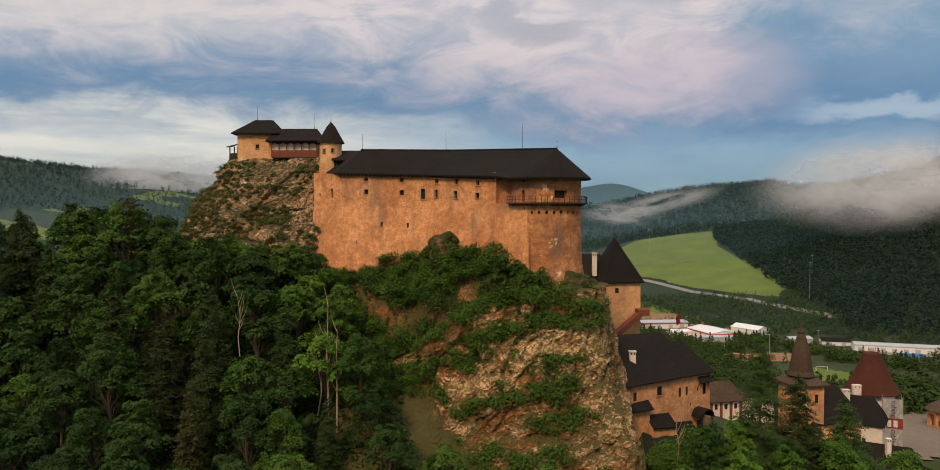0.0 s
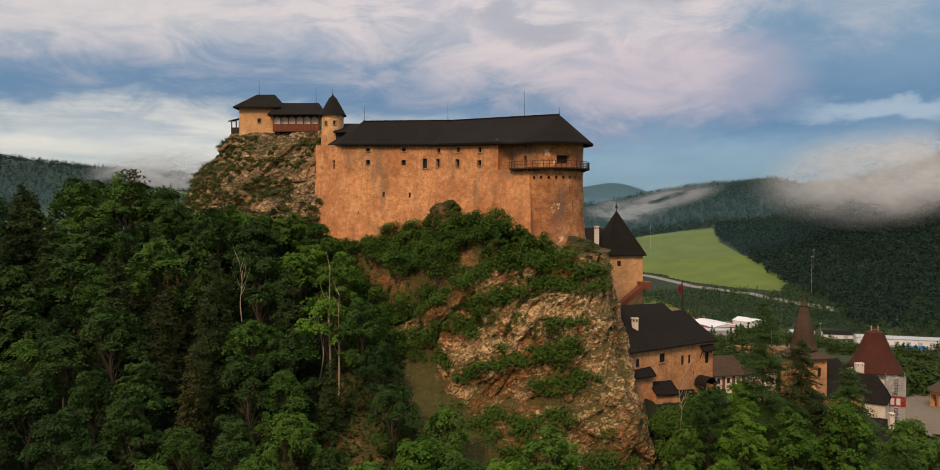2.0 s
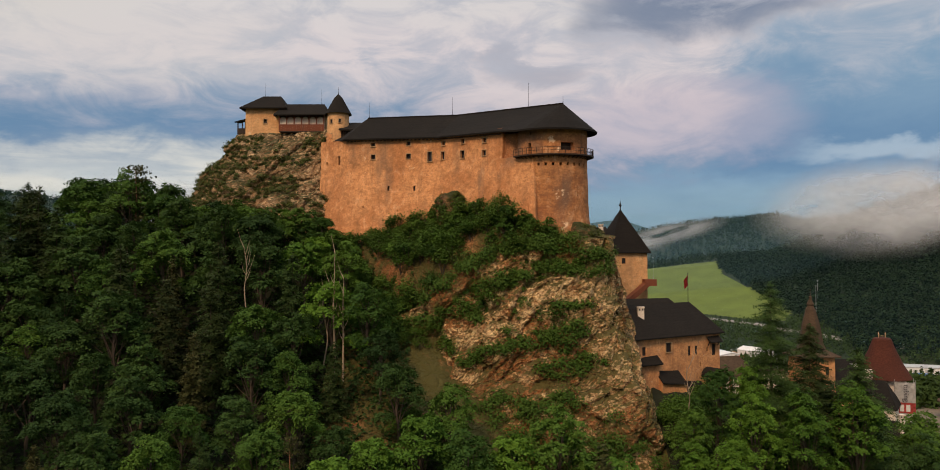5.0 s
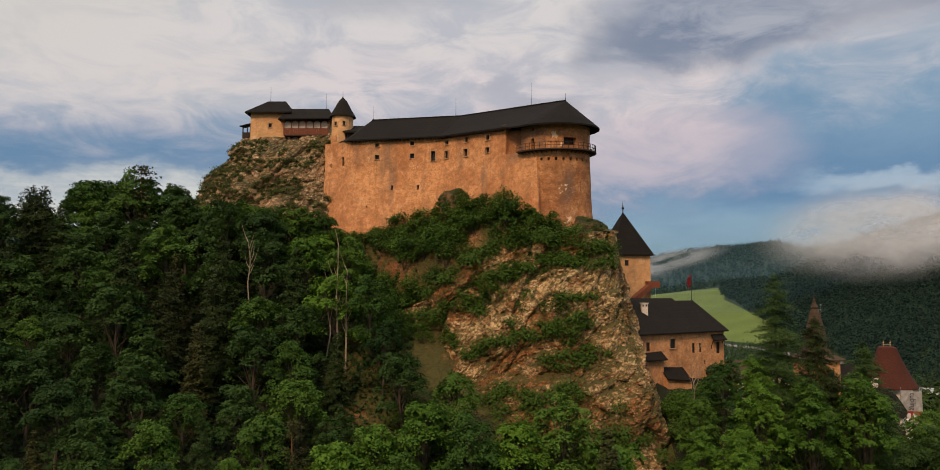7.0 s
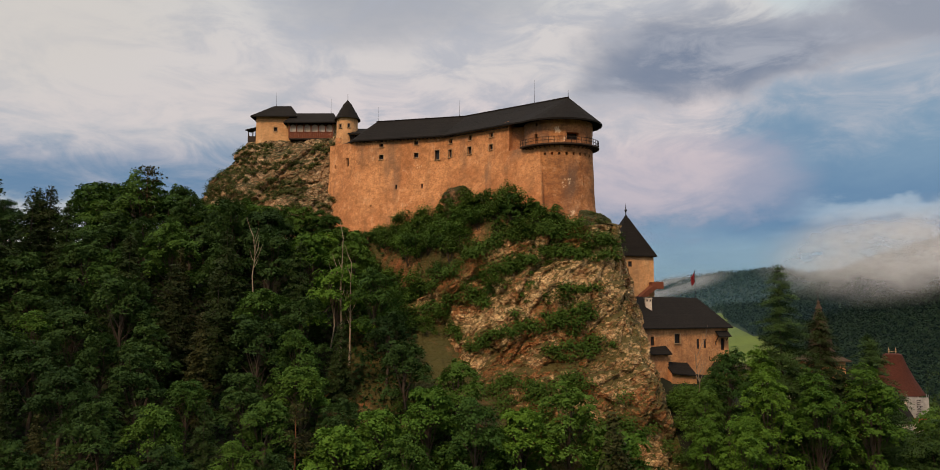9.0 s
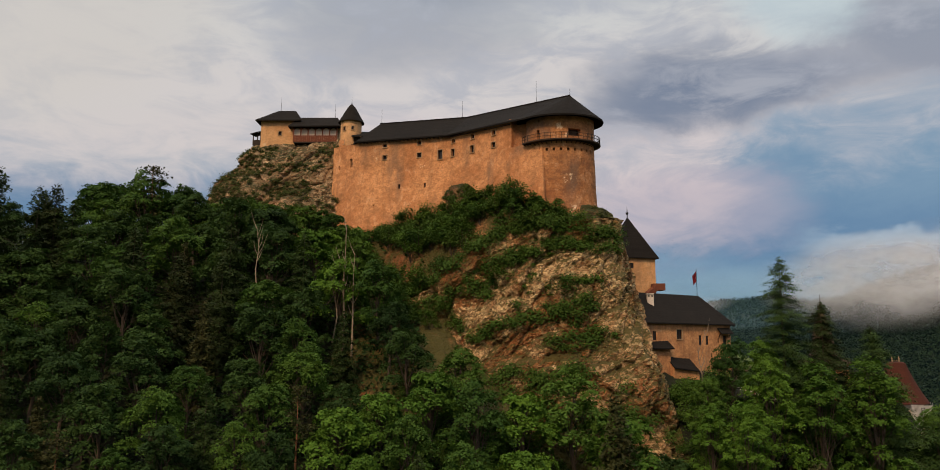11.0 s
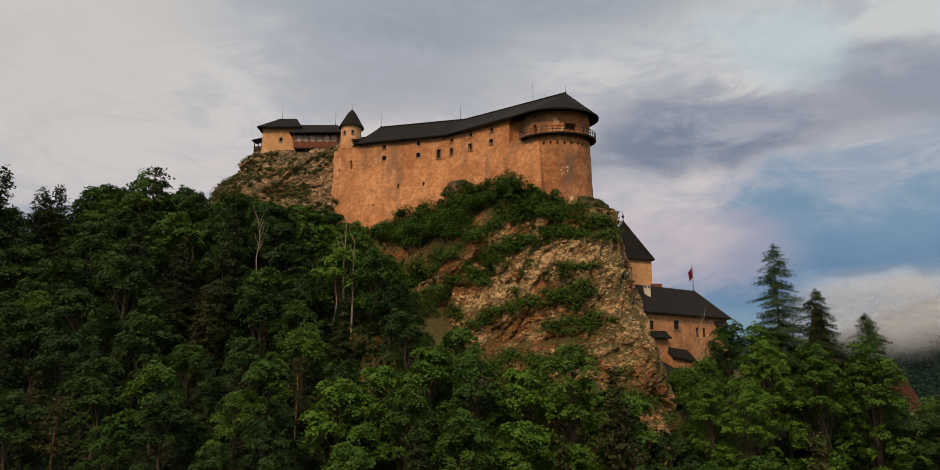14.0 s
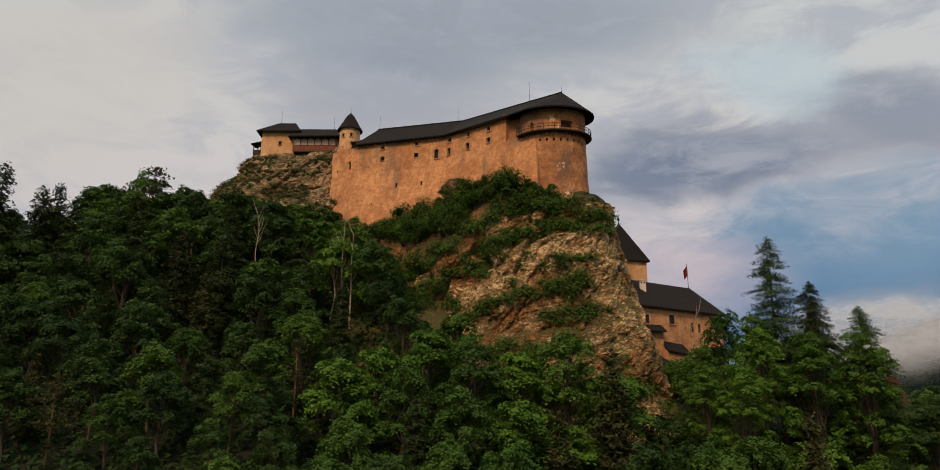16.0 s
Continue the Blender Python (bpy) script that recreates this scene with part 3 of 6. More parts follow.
def height(x, y):
    x, y = np.asarray(x, float), np.asarray(y, float)
    far = far_land(x, y) + fbm(x, y, 160) * np.clip((np.hypot(x, y) - 700) / 600, 0, 1) * 6
    near = hill(x, y) + fbm(x, y, 9.0) * 0.5
    k = np.maximum(near, far)
    return k + np.where(near > far, 0, fbm(x, y, 60) * 0.25)


def hz(x, y):
    return float(height(np.array([x]), np.array([y]))[0])


def graded(lo, hi, fine, reach_lo, reach_hi):
    mid = list(np.arange(lo, hi + 0.01, fine))
    a, step = [], fine
    v = lo
    while v > reach_lo:
        step *= 1.085
        v -= step
        a.append(v)
    b, step = [], fine
    v = hi
    while v < reach_hi:
        step *= 1.085
        v += step
        b.append(v)
    return np.array(a[::-1] + mid + b)


def build_ground():
    gx, gy = graded(-110, 140, 1.5, -4700, 4700), graded(40, 210, 1.4, -1500, 4700)
    X, Y = np.meshgrid(gx, gy)
    Z = height(X, Y)
    nx, ny = len(gx), len(gy)
    idx = np.arange(nx * ny).reshape(ny, nx)
    faces = np.stack([idx[:-1, :-1], idx[:-1, 1:], idx[1:, 1:], idx[1:, :-1]], -1).reshape(-1, 4)
    ob = raw("ground", np.stack([X, Y, Z], -1).reshape(-1, 3), faces.tolist(), M_GROUND, smooth=True)
    # the castle hill's own soil: leaf litter, its colour darkened for shade under the trees
    ob.data.materials.append(M_FLOOR)
    cx = (X[:-1, :-1] + X[1:, 1:]) / 2
    cy = (Y[:-1, :-1] + Y[1:, 1:]) / 2
    litter = (hill(cx, cy) > far_land(cx, cy)) & (cy < np.interp(cx, KX, FOOT_Y) + 4) & (np.abs(cx) < 200) & ~((cx > 92) & (cy > 160))
    ob.data.materials.append(M_FAR_FLOOR)
    r, p = np.hypot(cx, cy), 784 + 1207 * cx / np.maximum(cy, 50)
    woody = (r > 640) & (cy > 100) & ((p > 900) | (fbm(cx, cy, 130) > -0.5) | (r > 1400))
    ob.data.materials.append(M_EARTH)
    slope = litter & (cx > -25) & (cx < 30) & (cy > 106)
    index = np.where(slope, 3, np.where(litter, 1, np.where(woody, 2, 0)))
    ob.data.polygons.foreach_set("material_index", index.astype(np.int32).ravel())
    return tagged(ob, "grassy valley floor and wooded hills, green and damp", "ground", kind="structure")


ground = build_ground()


def loft_rock(name, lower, upper, z0, z1, nu, nv, amp, mat, label, seed, bulge=0.0, top_in=6.0):
    """A rock face between a lower and an upper plan line, broken into ledges, ribs and blocks, with its top drawn inwards."""
    lo, acc0 = polyline(lower)
    hi, acc1 = polyline(upper)
    vs, fs = [], []
    rows = nv + 5
    for j in range(rows):
        v = min(1.0, j / nv)
        # ledges: the rise is quick on faces and slow on shelves
        for i in range(nu + 1):
            u = i / nu
            vv = v + 0.010 * math.sin(v * 21 + seed + u * 9)
            a, na = lo(u * acc0[-1])
            b, nb = hi(u * acc1[-1])
            p = a.lerp(b, vv)
            n = (na.lerp(nb, v)).normalized()
            zt = z1 if not isinstance(z1, tuple) else float(np.interp(u, (0, 0.12, 0.22, 0.34, 0.7, 1.0), z1))
            z = z0 + (zt - z0) * v
            q = Vector((p.x, p.y, z))
            w = Vector((q.x * 0.8, q.y * 0.8, q.z))
            d = amp * (0.9 * noise.noise(w * 0.09 + Vector((seed, 0, 0))) + 0.45 * noise.noise(w * 0.23 + Vector((0, seed, 0))))
            tilted = Vector((0.53 * w.x + 0.85 * w.z, w.y, 0.53 * w.z - 0.85 * w.x))
            bent = tilted + 1.6 * noise.noise_vector(tilted * 0.16)
            for size, share in ((0.15, 0.75), (0.36, 0.42), (0.85, 0.20)):
                near_d, near_p = noise.voronoi(Vector((bent.x * size * 0.6, bent.y * size, bent.z * size * 1.25)) + Vector((seed, 0, seed)))
                d += amp * share * (noise.noise(near_p[0] * 3.7 + Vector((seed, 0, 0))) * 1.3 - 0.55 * max(0.0, 0.16 - (near_d[1] - near_d[0])) / 0.16)
            d += amp * 0.22 * abs(noise.noise(w * 0.8)) + amp * 0.14 * noise.noise(w * 1.9) + amp * 0.08 * noise.noise(w * 3.6)
            d += bulge * math.sin(math.pi * v)
            k = max(0, j - nv) / 5
            p2 = p - n * d + n * (top_in * k)
            vs.append((p2.x, p2.y, z + 0.35 * noise.noise(w * 0.6) + 0.4 * math.sin(k * 3)))
    for j in range(rows - 1):
        for i in range(nu):
            a = j * (nu + 1) + i
            fs.append((a, a + 1, a + nu + 2, a + nu + 1))
    ob = raw(name, vs, fs, mat)
    return tagged(ob, label, "rock", kind="structure")


cliff = loft_rock("rock_cliff", [(-17, 120), (-8, 112.5), (2, 108.5), (10, 106.6), (18, 106.3), (28.0, 107), (30.6, 111), (31.2, 122), (31.2, 140)],
                  [(-15, 127.5), (-7, 122), (2, 118.6), (10, 117), (17.0, 116.8), (21.6, 118.6), (23.3, 123), (24, 131), (24.5, 141)],
                  54, (84, 87, 92, 96.5, 98.5, 97), 260, 190, 1.35, M_ROCK, "steep pale limestone cliff with rusty streaks and turf ledges", 2.0)
crag = loft_rock("rock_crag", [(-74, 170), (-68, 156), (-57, 147.5), (-45, 145), (-36, 147), (-30.5, 151)],
                 [(-54, 173), (-53.2, 163.8), (-47, 161.2), (-40, 159.7), (-34, 157.4), (-29.5, 153.4)],
                 96, 122.6, 160, 110, 1.5, M_CRAG, "grey weathered limestone crag with shrubs on its ledges", 7.0, 1.6, 9.0)


def boulder(name, at, size, mat, label, seed):
    bm = bmesh.new()
    bmesh.ops.create_icosphere(bm, subdivisions=4, radius=1.0)
    for v in bm.verts:
        w = v.co * 1.4 + Vector((seed, 0, 0))
        k = 1 + 0.35 * noise.noise(w) + 0.12 * round(noise.noise(w * 2.2) * 4) / 4 + 0.07 * noise.noise(w * 5)
        v.co = Vector((v.co.x * size[0], v.co.y * size[1], v.co.z * size[2])) * k
    ob = part(name, bm, mat)
    ob.location = at
    return tagged(ob, label, "rock")


boulder("rock_outcrop", (-4.6, 133.2, 103.8), (3.2, 2.6, 3.1), M_ROCK_DARK, "dark mossy rock outcrop against the castle wall", 3.0)
boulder("rock_outcrop", (17.8, 121.8, 96.6), (3.6, 3.0, 4.2), M_ROCK_DARK, "bare brown rock under the round tower", 9.0)

# ---- the main castle ----
castle = thing("castle_palace", "long ochre plastered palace with round tower and black shingle roof", "castle", at=(0, 135, 98))
inv = Matrix.Translation((0, -135, -98))


def kid(ob):
    """Keeps a part where it was modelled although its thing's origin lies elsewhere."""
    for o in (ob, *ob.children_recursive):
        if o.parent is castle:
            o.matrix_parent_inverse = inv
    return ob


PATH = [(-32.5, 151.5), (-26, 145.3), (-7, 137.9), (4.5, 126.4), (9.2, 122.4)]
plan, ACC = polyline(PATH)
TC, TR = Vector((13.1, 125.6)), 6.0
FLAT = 1.8      # the drum is flatter front to back by this much


def tower_pt(r, a, z):
    return (TC.x + r * math.cos(a), TC.y + (r - FLAT) * math.sin(a), z)


def tower_ring(bm, profile, n, a0=0.0, a1=360.0):
    for v in sum(ring(bm, profile, n, (0, 0), a0, a1), []):
        r, a = math.hypot(v.co.x, v.co.y), math.atan2(v.co.y, v.co.x)
        v.co = tower_pt(r, a, v.co.z)



def batter(z):
    return 0.10 * max(0.0, 112 - z) + 0.012 * max(0.0, 104 - z) ** 2


def wall_at(s, z, d):
    p, n = plan(s)
    q = p + n * (d - (batter(z) if d == 0 else 0))
    zz = z
    return (q.x, q.y, zz)


STEP = ACC[3]
EAVE_Z = 118.2


def eave_z(s):
    return float(np.interp(s, (0, ACC[1], ACC[2], ACC[3]), (119.0, 118.35, 117.65, 116.7)))


HOLES = []      # s, z, width, height, surround
S1, S2 = ACC[1], ACC[2]
for s, z, w, h, sur in ((S1 + 6.0, 114.75, 0.95, 0.95, True), (S1 + 13.8, 114.5, 0.95, 0.95, True), (S1 + 18.3, 114.2, 0.9, 1.9, True), (S2 + 0.9, 114.2, 0.95, 1.5, True),
                        (S2 + 6.2, 113.9, 1.0, 1.4, True), (S2 + 11.8, 113.6, 0.95, 1.0, True),
                        (S1 + 6.0, 117.2, 0.9, 0.7, True), (S1 + 13.8, 117.0, 0.9, 0.8, True), (S2 + 1.1, 116.5, 0.9, 0.8, True), (S2 + 6.4, 116.3, 0.9, 0.9, True), (S2 + 11.9, 115.9, 0.9, 0.9, True),
                        (S1 + 9.6, 108.4, 0.45, 0.95, False), (S1 + 15.2, 108.2, 0.45, 0.95, False), (S1 + 4.1, 104.9, 0.3, 0.4, False),
                        (2.2, 114.2, 0.4, 0.9, False), (6.4, 114.6, 0.75, 1.8, False)):
    HOLES.append((s, z, w, h, sur))
bm = bmesh.new()
shell(bm, lambda s, z, d: (*wall_at(s, z, d)[:2], eave_z(s) if z > 117.85 else z), (0, STEP), (94, 117.9), [(s - w / 2, s + w / 2, z - h / 2, z + h / 2) for s, z, w, h, _ in HOLES], 1.4, 0.9, 0.06)
kid(part("wall", bm, M_PLASTER, castle))
bm = bmesh.new()
shell(bm, wall_at, (STEP + 0.01, ACC[4]), (90, 112.2), [], 1.4, 0.9, 0.06)
kid(part("wall", bm, M_PLASTER, castle))
for s, z, w, h, sur in HOLES:
    p, n = plan(s)
    q = p - n * batter(z)
    kid(window(castle, (q.x, q.y, z), (n.y, -n.x), n, w, h, 0.45, w > 0.6 and h < 1.6, sur))

# round tower: battered drum below, upper storey with a timber gallery
A0, A1 = -128.0, 95.0


def drum_at(s, z, d):
    a = radians(A0 + s / TR * 57.2958)
    r = TR - d + (0.02 * max(0.0, 112 - z) + 0.055 * max(0.0, 103.5 - z) ** 1.5 if d == 0 else 0)
    return tower_pt(r, a, z)


def deg_s(a):
    return (a - A0) / 57.2958 * TR


MACH = [-117 + 12 * i for i in range(8)]
bm = bmesh.new()
shell(bm, drum_at, (0, deg_s(A1)), (90, 112.2), [(deg_s(a) - 0.2, deg_s(a) + 0.2, 110.35, 110.85) for a in MACH] + [(deg_s(-52) - 0.1, deg_s(-52) + 0.1, 105.2, 106.6), (deg_s(-58) - 0.08, deg_s(-58) + 0.08, 108.3, 109.2)], 1.5, 0.8, 0.05)
kid(part("tower_wall", bm, M_PLASTER_TOWER, castle))
bm = bmesh.new()
tower_ring(bm, [(TR - 1.2, 90), (TR - 1.2, 112)], 40)
kid(part("tower_core", bm, M_WOOD_DARK, castle))


def upper_at(s, z, d):
    a = radians(168 + s / 6.0 * 57.2958)
    r = 6.0 - d
    return tower_pt(r, a, z)


def up_s(a):
    return (a - 168) / 57.2958 * 6.0


UP_HOLES = [(up_s(226) - 0.35, up_s(226) + 0.35, 112.45, 114.3), (up_s(227.5) - 0.22, up_s(227.5) + 0.22, 115.6, 116.1), (up_s(288) - 0.9, up_s(288) + 1.5, 113.0, 114.3)]
bm = bmesh.new()
shell(bm, upper_at, (0, up_s(455)), (112.2, 116.55), UP_HOLES, 0.8, 0.8, 0.04)
kid(part("tower_upper_wall", bm, M_PLASTER_TOWER, castle))
bm = bmesh.new()
tower_ring(bm, [(5.1, 112.3), (5.1, 116.5)], 36)
kid(part("tower_core", bm, M_WOOD_DARK, castle))


def gallery():
    g0, g1, z = 196.0, 395.0, 112.25
    bm = bmesh.new()
    tower_ring(bm, [(5.9, z - 0.22), (7.15, z - 0.22), (7.15, z), (5.9, z), (5.9, z - 0.22)], 48, g0, g1)
    fl = part("gallery", bm, M_WOOD_DARK, castle, "dark timber gallery round the tower")
    for i in range(26):
        a = radians(g0 + (g1 - g0) * i / 25)
        bm = bmesh.new()
        beam(bm, tower_pt(7.05, a, z), tower_pt(7.05, a, z + 1.1), 0.09)
        part("post", bm, M_WOOD_DARK, fl)
        bm = bmesh.new()
        beam(bm, tower_pt(5.95, a, z - 0.60), tower_pt(6.8, a, z - 0.22), 0.10)
        part("bracket", bm, M_WOOD_DARK, fl)
    for zz in (z + 1.08, z + 0.55):
        bm = bmesh.new()
        tower_ring(bm, [(7.01, zz - 0.03), (7.10, zz - 0.03), (7.10, zz + 0.03), (7.01, zz + 0.03), (7.01, zz - 0.03)], 48, g0, g1)
        part("rail", bm, M_WOOD_DARK, fl)
    kid(fl)


gallery()

# palace roof: three bays that follow the bend, hipped at the turret and swept round the tower


def out(s, k, z):
    p, n = plan(s)
    q = p - n * k
    return (q.x, q.y, z)


RL, RM, RR = (-22.2, 148.6, 123.5), (-3.6, 142.0, 122.8), (15.0, 125.5, 121.6)
EL, EM = out(ACC[1], 0.8, 118.6), (-7.6, 137.2, 117.8)
ELL = (-29.0, 149.6, 118.8)
ES = (4.4, 125.4, 116.9)
BL, BM = (-20.5, 155.5, 118.6), (0.8, 147.8, 117.9)
tower_eaves = [tower_pt(7.75, radians(a), 116.45) for a in range(212, 450, 14)]
planes = [[EL, EM, RM, RL], [EM, ES, RR, RM], [ELL, EL, RL], [BL, ELL, RL], [BM, BL, RL, RM]]
prev = ES
for e in tower_eaves:
    planes.append([prev, e, RR])
    prev = e
planes.append([prev, BM, RM, RR])
kid(roof(castle, planes, M_SHINGLE, 0.28))
bm = bmesh.new()
for a, b in ((RL, RM), (RM, RR)):
    beam(bm, (a[0], a[1], a[2] + 0.06), (b[0], b[1], b[2] + 0.06), 0.3, 0.16)
kid(part("ridge_cap", bm, M_SHINGLE, castle))
bm = bmesh.new()
solid(bm, [(-32.5, 152, 92), (-20, 157, 92), (1, 149, 92), (14, 134.2, 92), (9.5, 128, 92), (5, 128, 92), (-6, 139.5, 92), (-26, 147, 92)],
      [(-32.5, 152, 117.5), (-20, 157, 117.5), (1, 149, 117), (14, 134.2, 116), (9.5, 128, 116), (5, 128, 116), (-6, 139.5, 117), (-26, 147, 117.5)])
kid(part("inner_wall", bm, M_PLASTER, castle))
# short return wall that closes the step behind the gallery
bm = bmesh.new()
solid(bm, [(4.9, 127.0, 111.5), (7.5, 125.9, 111.5), (7.8, 128.4, 111.5), (5.4, 128.8, 111.5)], [(4.9, 127.0, 116.5), (7.5, 125.9, 116.5), (7.8, 128.4, 116.9), (5.4, 128.8, 117.2)])
kid(part("return_wall", bm, M_PLASTER_TOWER, castle))
# buttress pier where wall and drum meet
bm = bmesh.new()
solid(bm, [(8.2, 119.6, 92), (9.7, 118.8, 92), (10.8, 121.2, 92), (9.0, 123, 92)], [(9.0, 122.7, 112), (9.5, 122.3, 112), (9.9, 122.6, 112), (9.4, 123, 112)])
kid(part("buttress", bm, M_PLASTER, castle))
# rafter ends under the eaves
bm = bmesh.new()
for i in range(44):
    s = ACC[1] + 0.4 + i * (STEP - ACC[1] - 0.8) / 43
    p, n = plan(s)
    z = eave_z(s) - 0.22
    a, b = p - n * 0.75, p + n * 0.2
    beam(bm, (a.x, a.y, z - 0.12), (b.x, b.y, z + 0.1), 0.16, 0.2)
kid(part("rafter_ends", bm, M_WOOD_DARK, castle))
for x, y, z, h in ((-21.9, 148.5, 123.5, 3.2), (-4.7, 142.7, 122.9, 3.6), (9.4, 130.7, 121.9, 4.6), (15.0, 125.5, 121.6, 1.3)):
    kid(rod(castle, x, y, z - 0.1, z + h))


# ---- upper castle on the crag ----
upper = thing("upper_castle", "small ochre keep with red board gallery and shingle roofs", "castle")


def flat_wall(bm, x0, x1, y, z0, z1, holes=(), thick=0.6):
    shell(bm, lambda s, z, d: (s, y + d, z), (x0, x1), (z0, z1), list(holes), thick, 1.1, 0.04)


bm = bmesh.new()
flat_wall(bm, -51.7, -43.8, 162.0, 120.5, 128.6, [(-47.6, -46.9, 125.0, 125.9)])
part("wall", bm, M_PLASTER_UP, upper)
window(upper, (-47.25, 162.0, 125.45), (1, 0), (0, 1), 0.7, 0.9, 0.3, True, True)
bm = bmesh.new()
box(bm, -51.7, -43.8, 162.65, 170.5, 119, 128.5)
part("keep_body", bm, M_PLASTER_UP, upper)
E1 = [(-52.8, 161.0, 128.4), (-42.3, 161.0, 128.4), (-42.3, 171.5, 128.4), (-52.8, 171.5, 128.4)]
R1 = [(-48.4, 164.4, 131.6), (-44.4, 164.4, 131.6)]
roof(upper, [[E1[0], E1[1], R1[1], R1[0]], [E1[1], E1[2], R1[1]], [E1[2], E1[3], R1[0], R1[1]], [E1[3], E1[0], R1[0]]], M_SHINGLE, 0.25)
bm = bmesh.new()
box(bm, -43.75, -33.6, 162.5, 168, 119, 126.8)
part("hall_body", bm, M_PLASTER_UP, upper)
E2 = [(-44.9, 159.9, 126.6), (-32.6, 159.5, 126.6), (-32.6, 169, 126.5), (-44.9, 169, 126.5)]
R2 = [(-43.2, 163, 129.5), (-34.2, 163, 129.5)]
roof(upper, [[E2[0], E2[1], R2[1], R2[0]], [E2[1], E2[2], R2[1]], [E2[2], E2[3], R2[0], R2[1]], [E2[3], E2[0], R2[0]]], M_SHINGLE, 0.25)


def board_gallery(x0, x1, y, z0, z1, open_z, parent):
    g = part("gallery", box_bm(x0, x1, y, y + 1.9, z0 - 0.25, z0), M_WOOD_DARK, parent, "reddish board gallery with arched openings")
    n = int((x1 - x0) / 0.42)
    for i in range(n):
        a = x0 + (x1 - x0) * i / n
        bm = bmesh.new()
        box(bm, a + 0.015, a + (x1 - x0) / n - 0.015, y, y + 0.08, z0, z1)
        part("board", bm, M_WOOD_RED, g)
    m = 6
    for i in range(m + 1):
        a = x0 + (x1 - x0) * i / m
        bm = bmesh.new()
        box(bm, a - 0.12, a + 0.12, y - 0.04, y + 0.2, z0, open_z)
        part("post", bm, M_WOOD_RED, g)
        if i < m:
            w = (x1 - x0) / m
            bm = bmesh.new()
            top = [bm.verts.new((a + 0.12, y + 0.05, open_z)), bm.verts.new((a + w - 0.12, y + 0.05, open_z))]
            arc = [bm.verts.new((a + w / 2 - math.cos(math.pi * k / 8) * (w / 2 - 0.12), y + 0.05, z1 + 1.0 + math.sin(math.pi * k / 8) * 0.85)) for k in range(9)]
            bm.faces.new([top[1], top[0]] + arc)
            bmesh.ops.solidify(bm, geom=bm.faces[:], thickness=0.1)
            part("arch", bm, M_WOOD_RED, g)
    bm = bmesh.new()
    box(bm, x0, x1, y - 0.06, y + 0.12, z1, z1 + 0.12)
    part("rail", bm, M_WOOD_RED, g)
    return g


def box_bm(*a):
    bm = bmesh.new()
    box(bm, *a)
    return bm


board_gallery(-43.7, -33.8, 160.4, 123.0, 124.35, 126.6, upper)
part("gallery_back", box_bm(-43.7, -33.8, 161.05, 161.25, 123.0, 126.5), M_WHITE, upper)
# little timber balcony on the far corner
bal = part("balcony", box_bm(-53.7, -51.75, 162.5, 166, 122.7, 122.95), M_WOOD_DARK, upper, "small roofed timber balcony")
for x, y in ((-53.6, 162.65), (-53.6, 165.8), (-52.6, 162.65), (-51.9, 162.65)):
    part("post", box_bm(x - 0.1, x + 0.1, y - 0.1, y + 0.1, 122.95, 125.5), M_WOOD_DARK, bal)
part("parapet", box_bm(-53.7, -51.75, 162.5, 162.6, 122.95, 124.0), M_WOOD_DARK, bal)
part("parapet", box_bm(-53.75, -53.65, 162.6, 165.9, 122.95, 124.0), M_WOOD_DARK, bal)
roof(bal, [[(-54.2, 162.0, 125.4), (-51.7, 162.0, 126.0), (-51.7, 166.4, 126.9), (-54.2, 166.4, 126.0)]], M_SHINGLE, 0.2)
for x, y, z, h in ((-47.9, 164.4, 131.6, 3.2), (-34.8, 163, 129.5, 3.4)):
    rod(upper, x, y, z - 0.1, z + h)

# stair turret with its cone
turret = thing("turret", "round ochre stair turret with a pointed shingle cone", "tower")
UC = Vector((-29.4, 154.2))
TUR_HOLES = [(-118, 123.6, 0.55, 0.8), (-72, 123.7, 0.5, 0.8), (-122, 120.5, 0.65, 0.9)]
bm = bmesh.new()


def tur_at(s, z, d):
    a = radians(-180 + s / 2.3 * 57.2958)
    return (UC.x + (2.3 - d) * math.cos(a), UC.y + (2.3 - d) * math.sin(a), z)


def tur_s(a):
    return (a + 180) / 57.2958 * 2.3


shell(bm, tur_at, (0, tur_s(180)), (112, 125.6), [(tur_s(a) - w / 2, tur_s(a) + w / 2, z - h / 2, z + h / 2) for a, z, w, h in TUR_HOLES], 0.5, 0.6, 0.03)
part("wall", bm, M_PLASTER_UP, turret)
for a, z, w, h in TUR_HOLES:
    c, s = math.cos(radians(a)), math.sin(radians(a))
    window(turret, (UC.x + 2.3 * c, UC.y + 2.3 * s, z), (-s, c), (-c, -s), w, h, 0.2, False, True)
bm = bmesh.new()
ring(bm, [(2.3, 125.5), (2.85, 125.35), (2.8, 125.5), (2.0, 126.9), (0.9, 128.9), (0.12, 129.8), (0.02, 130.1)], 28, UC)
part("roof", bm, M_SHINGLE, turret)
rod(turret, UC.x, UC.y, 129.8, 131.3)

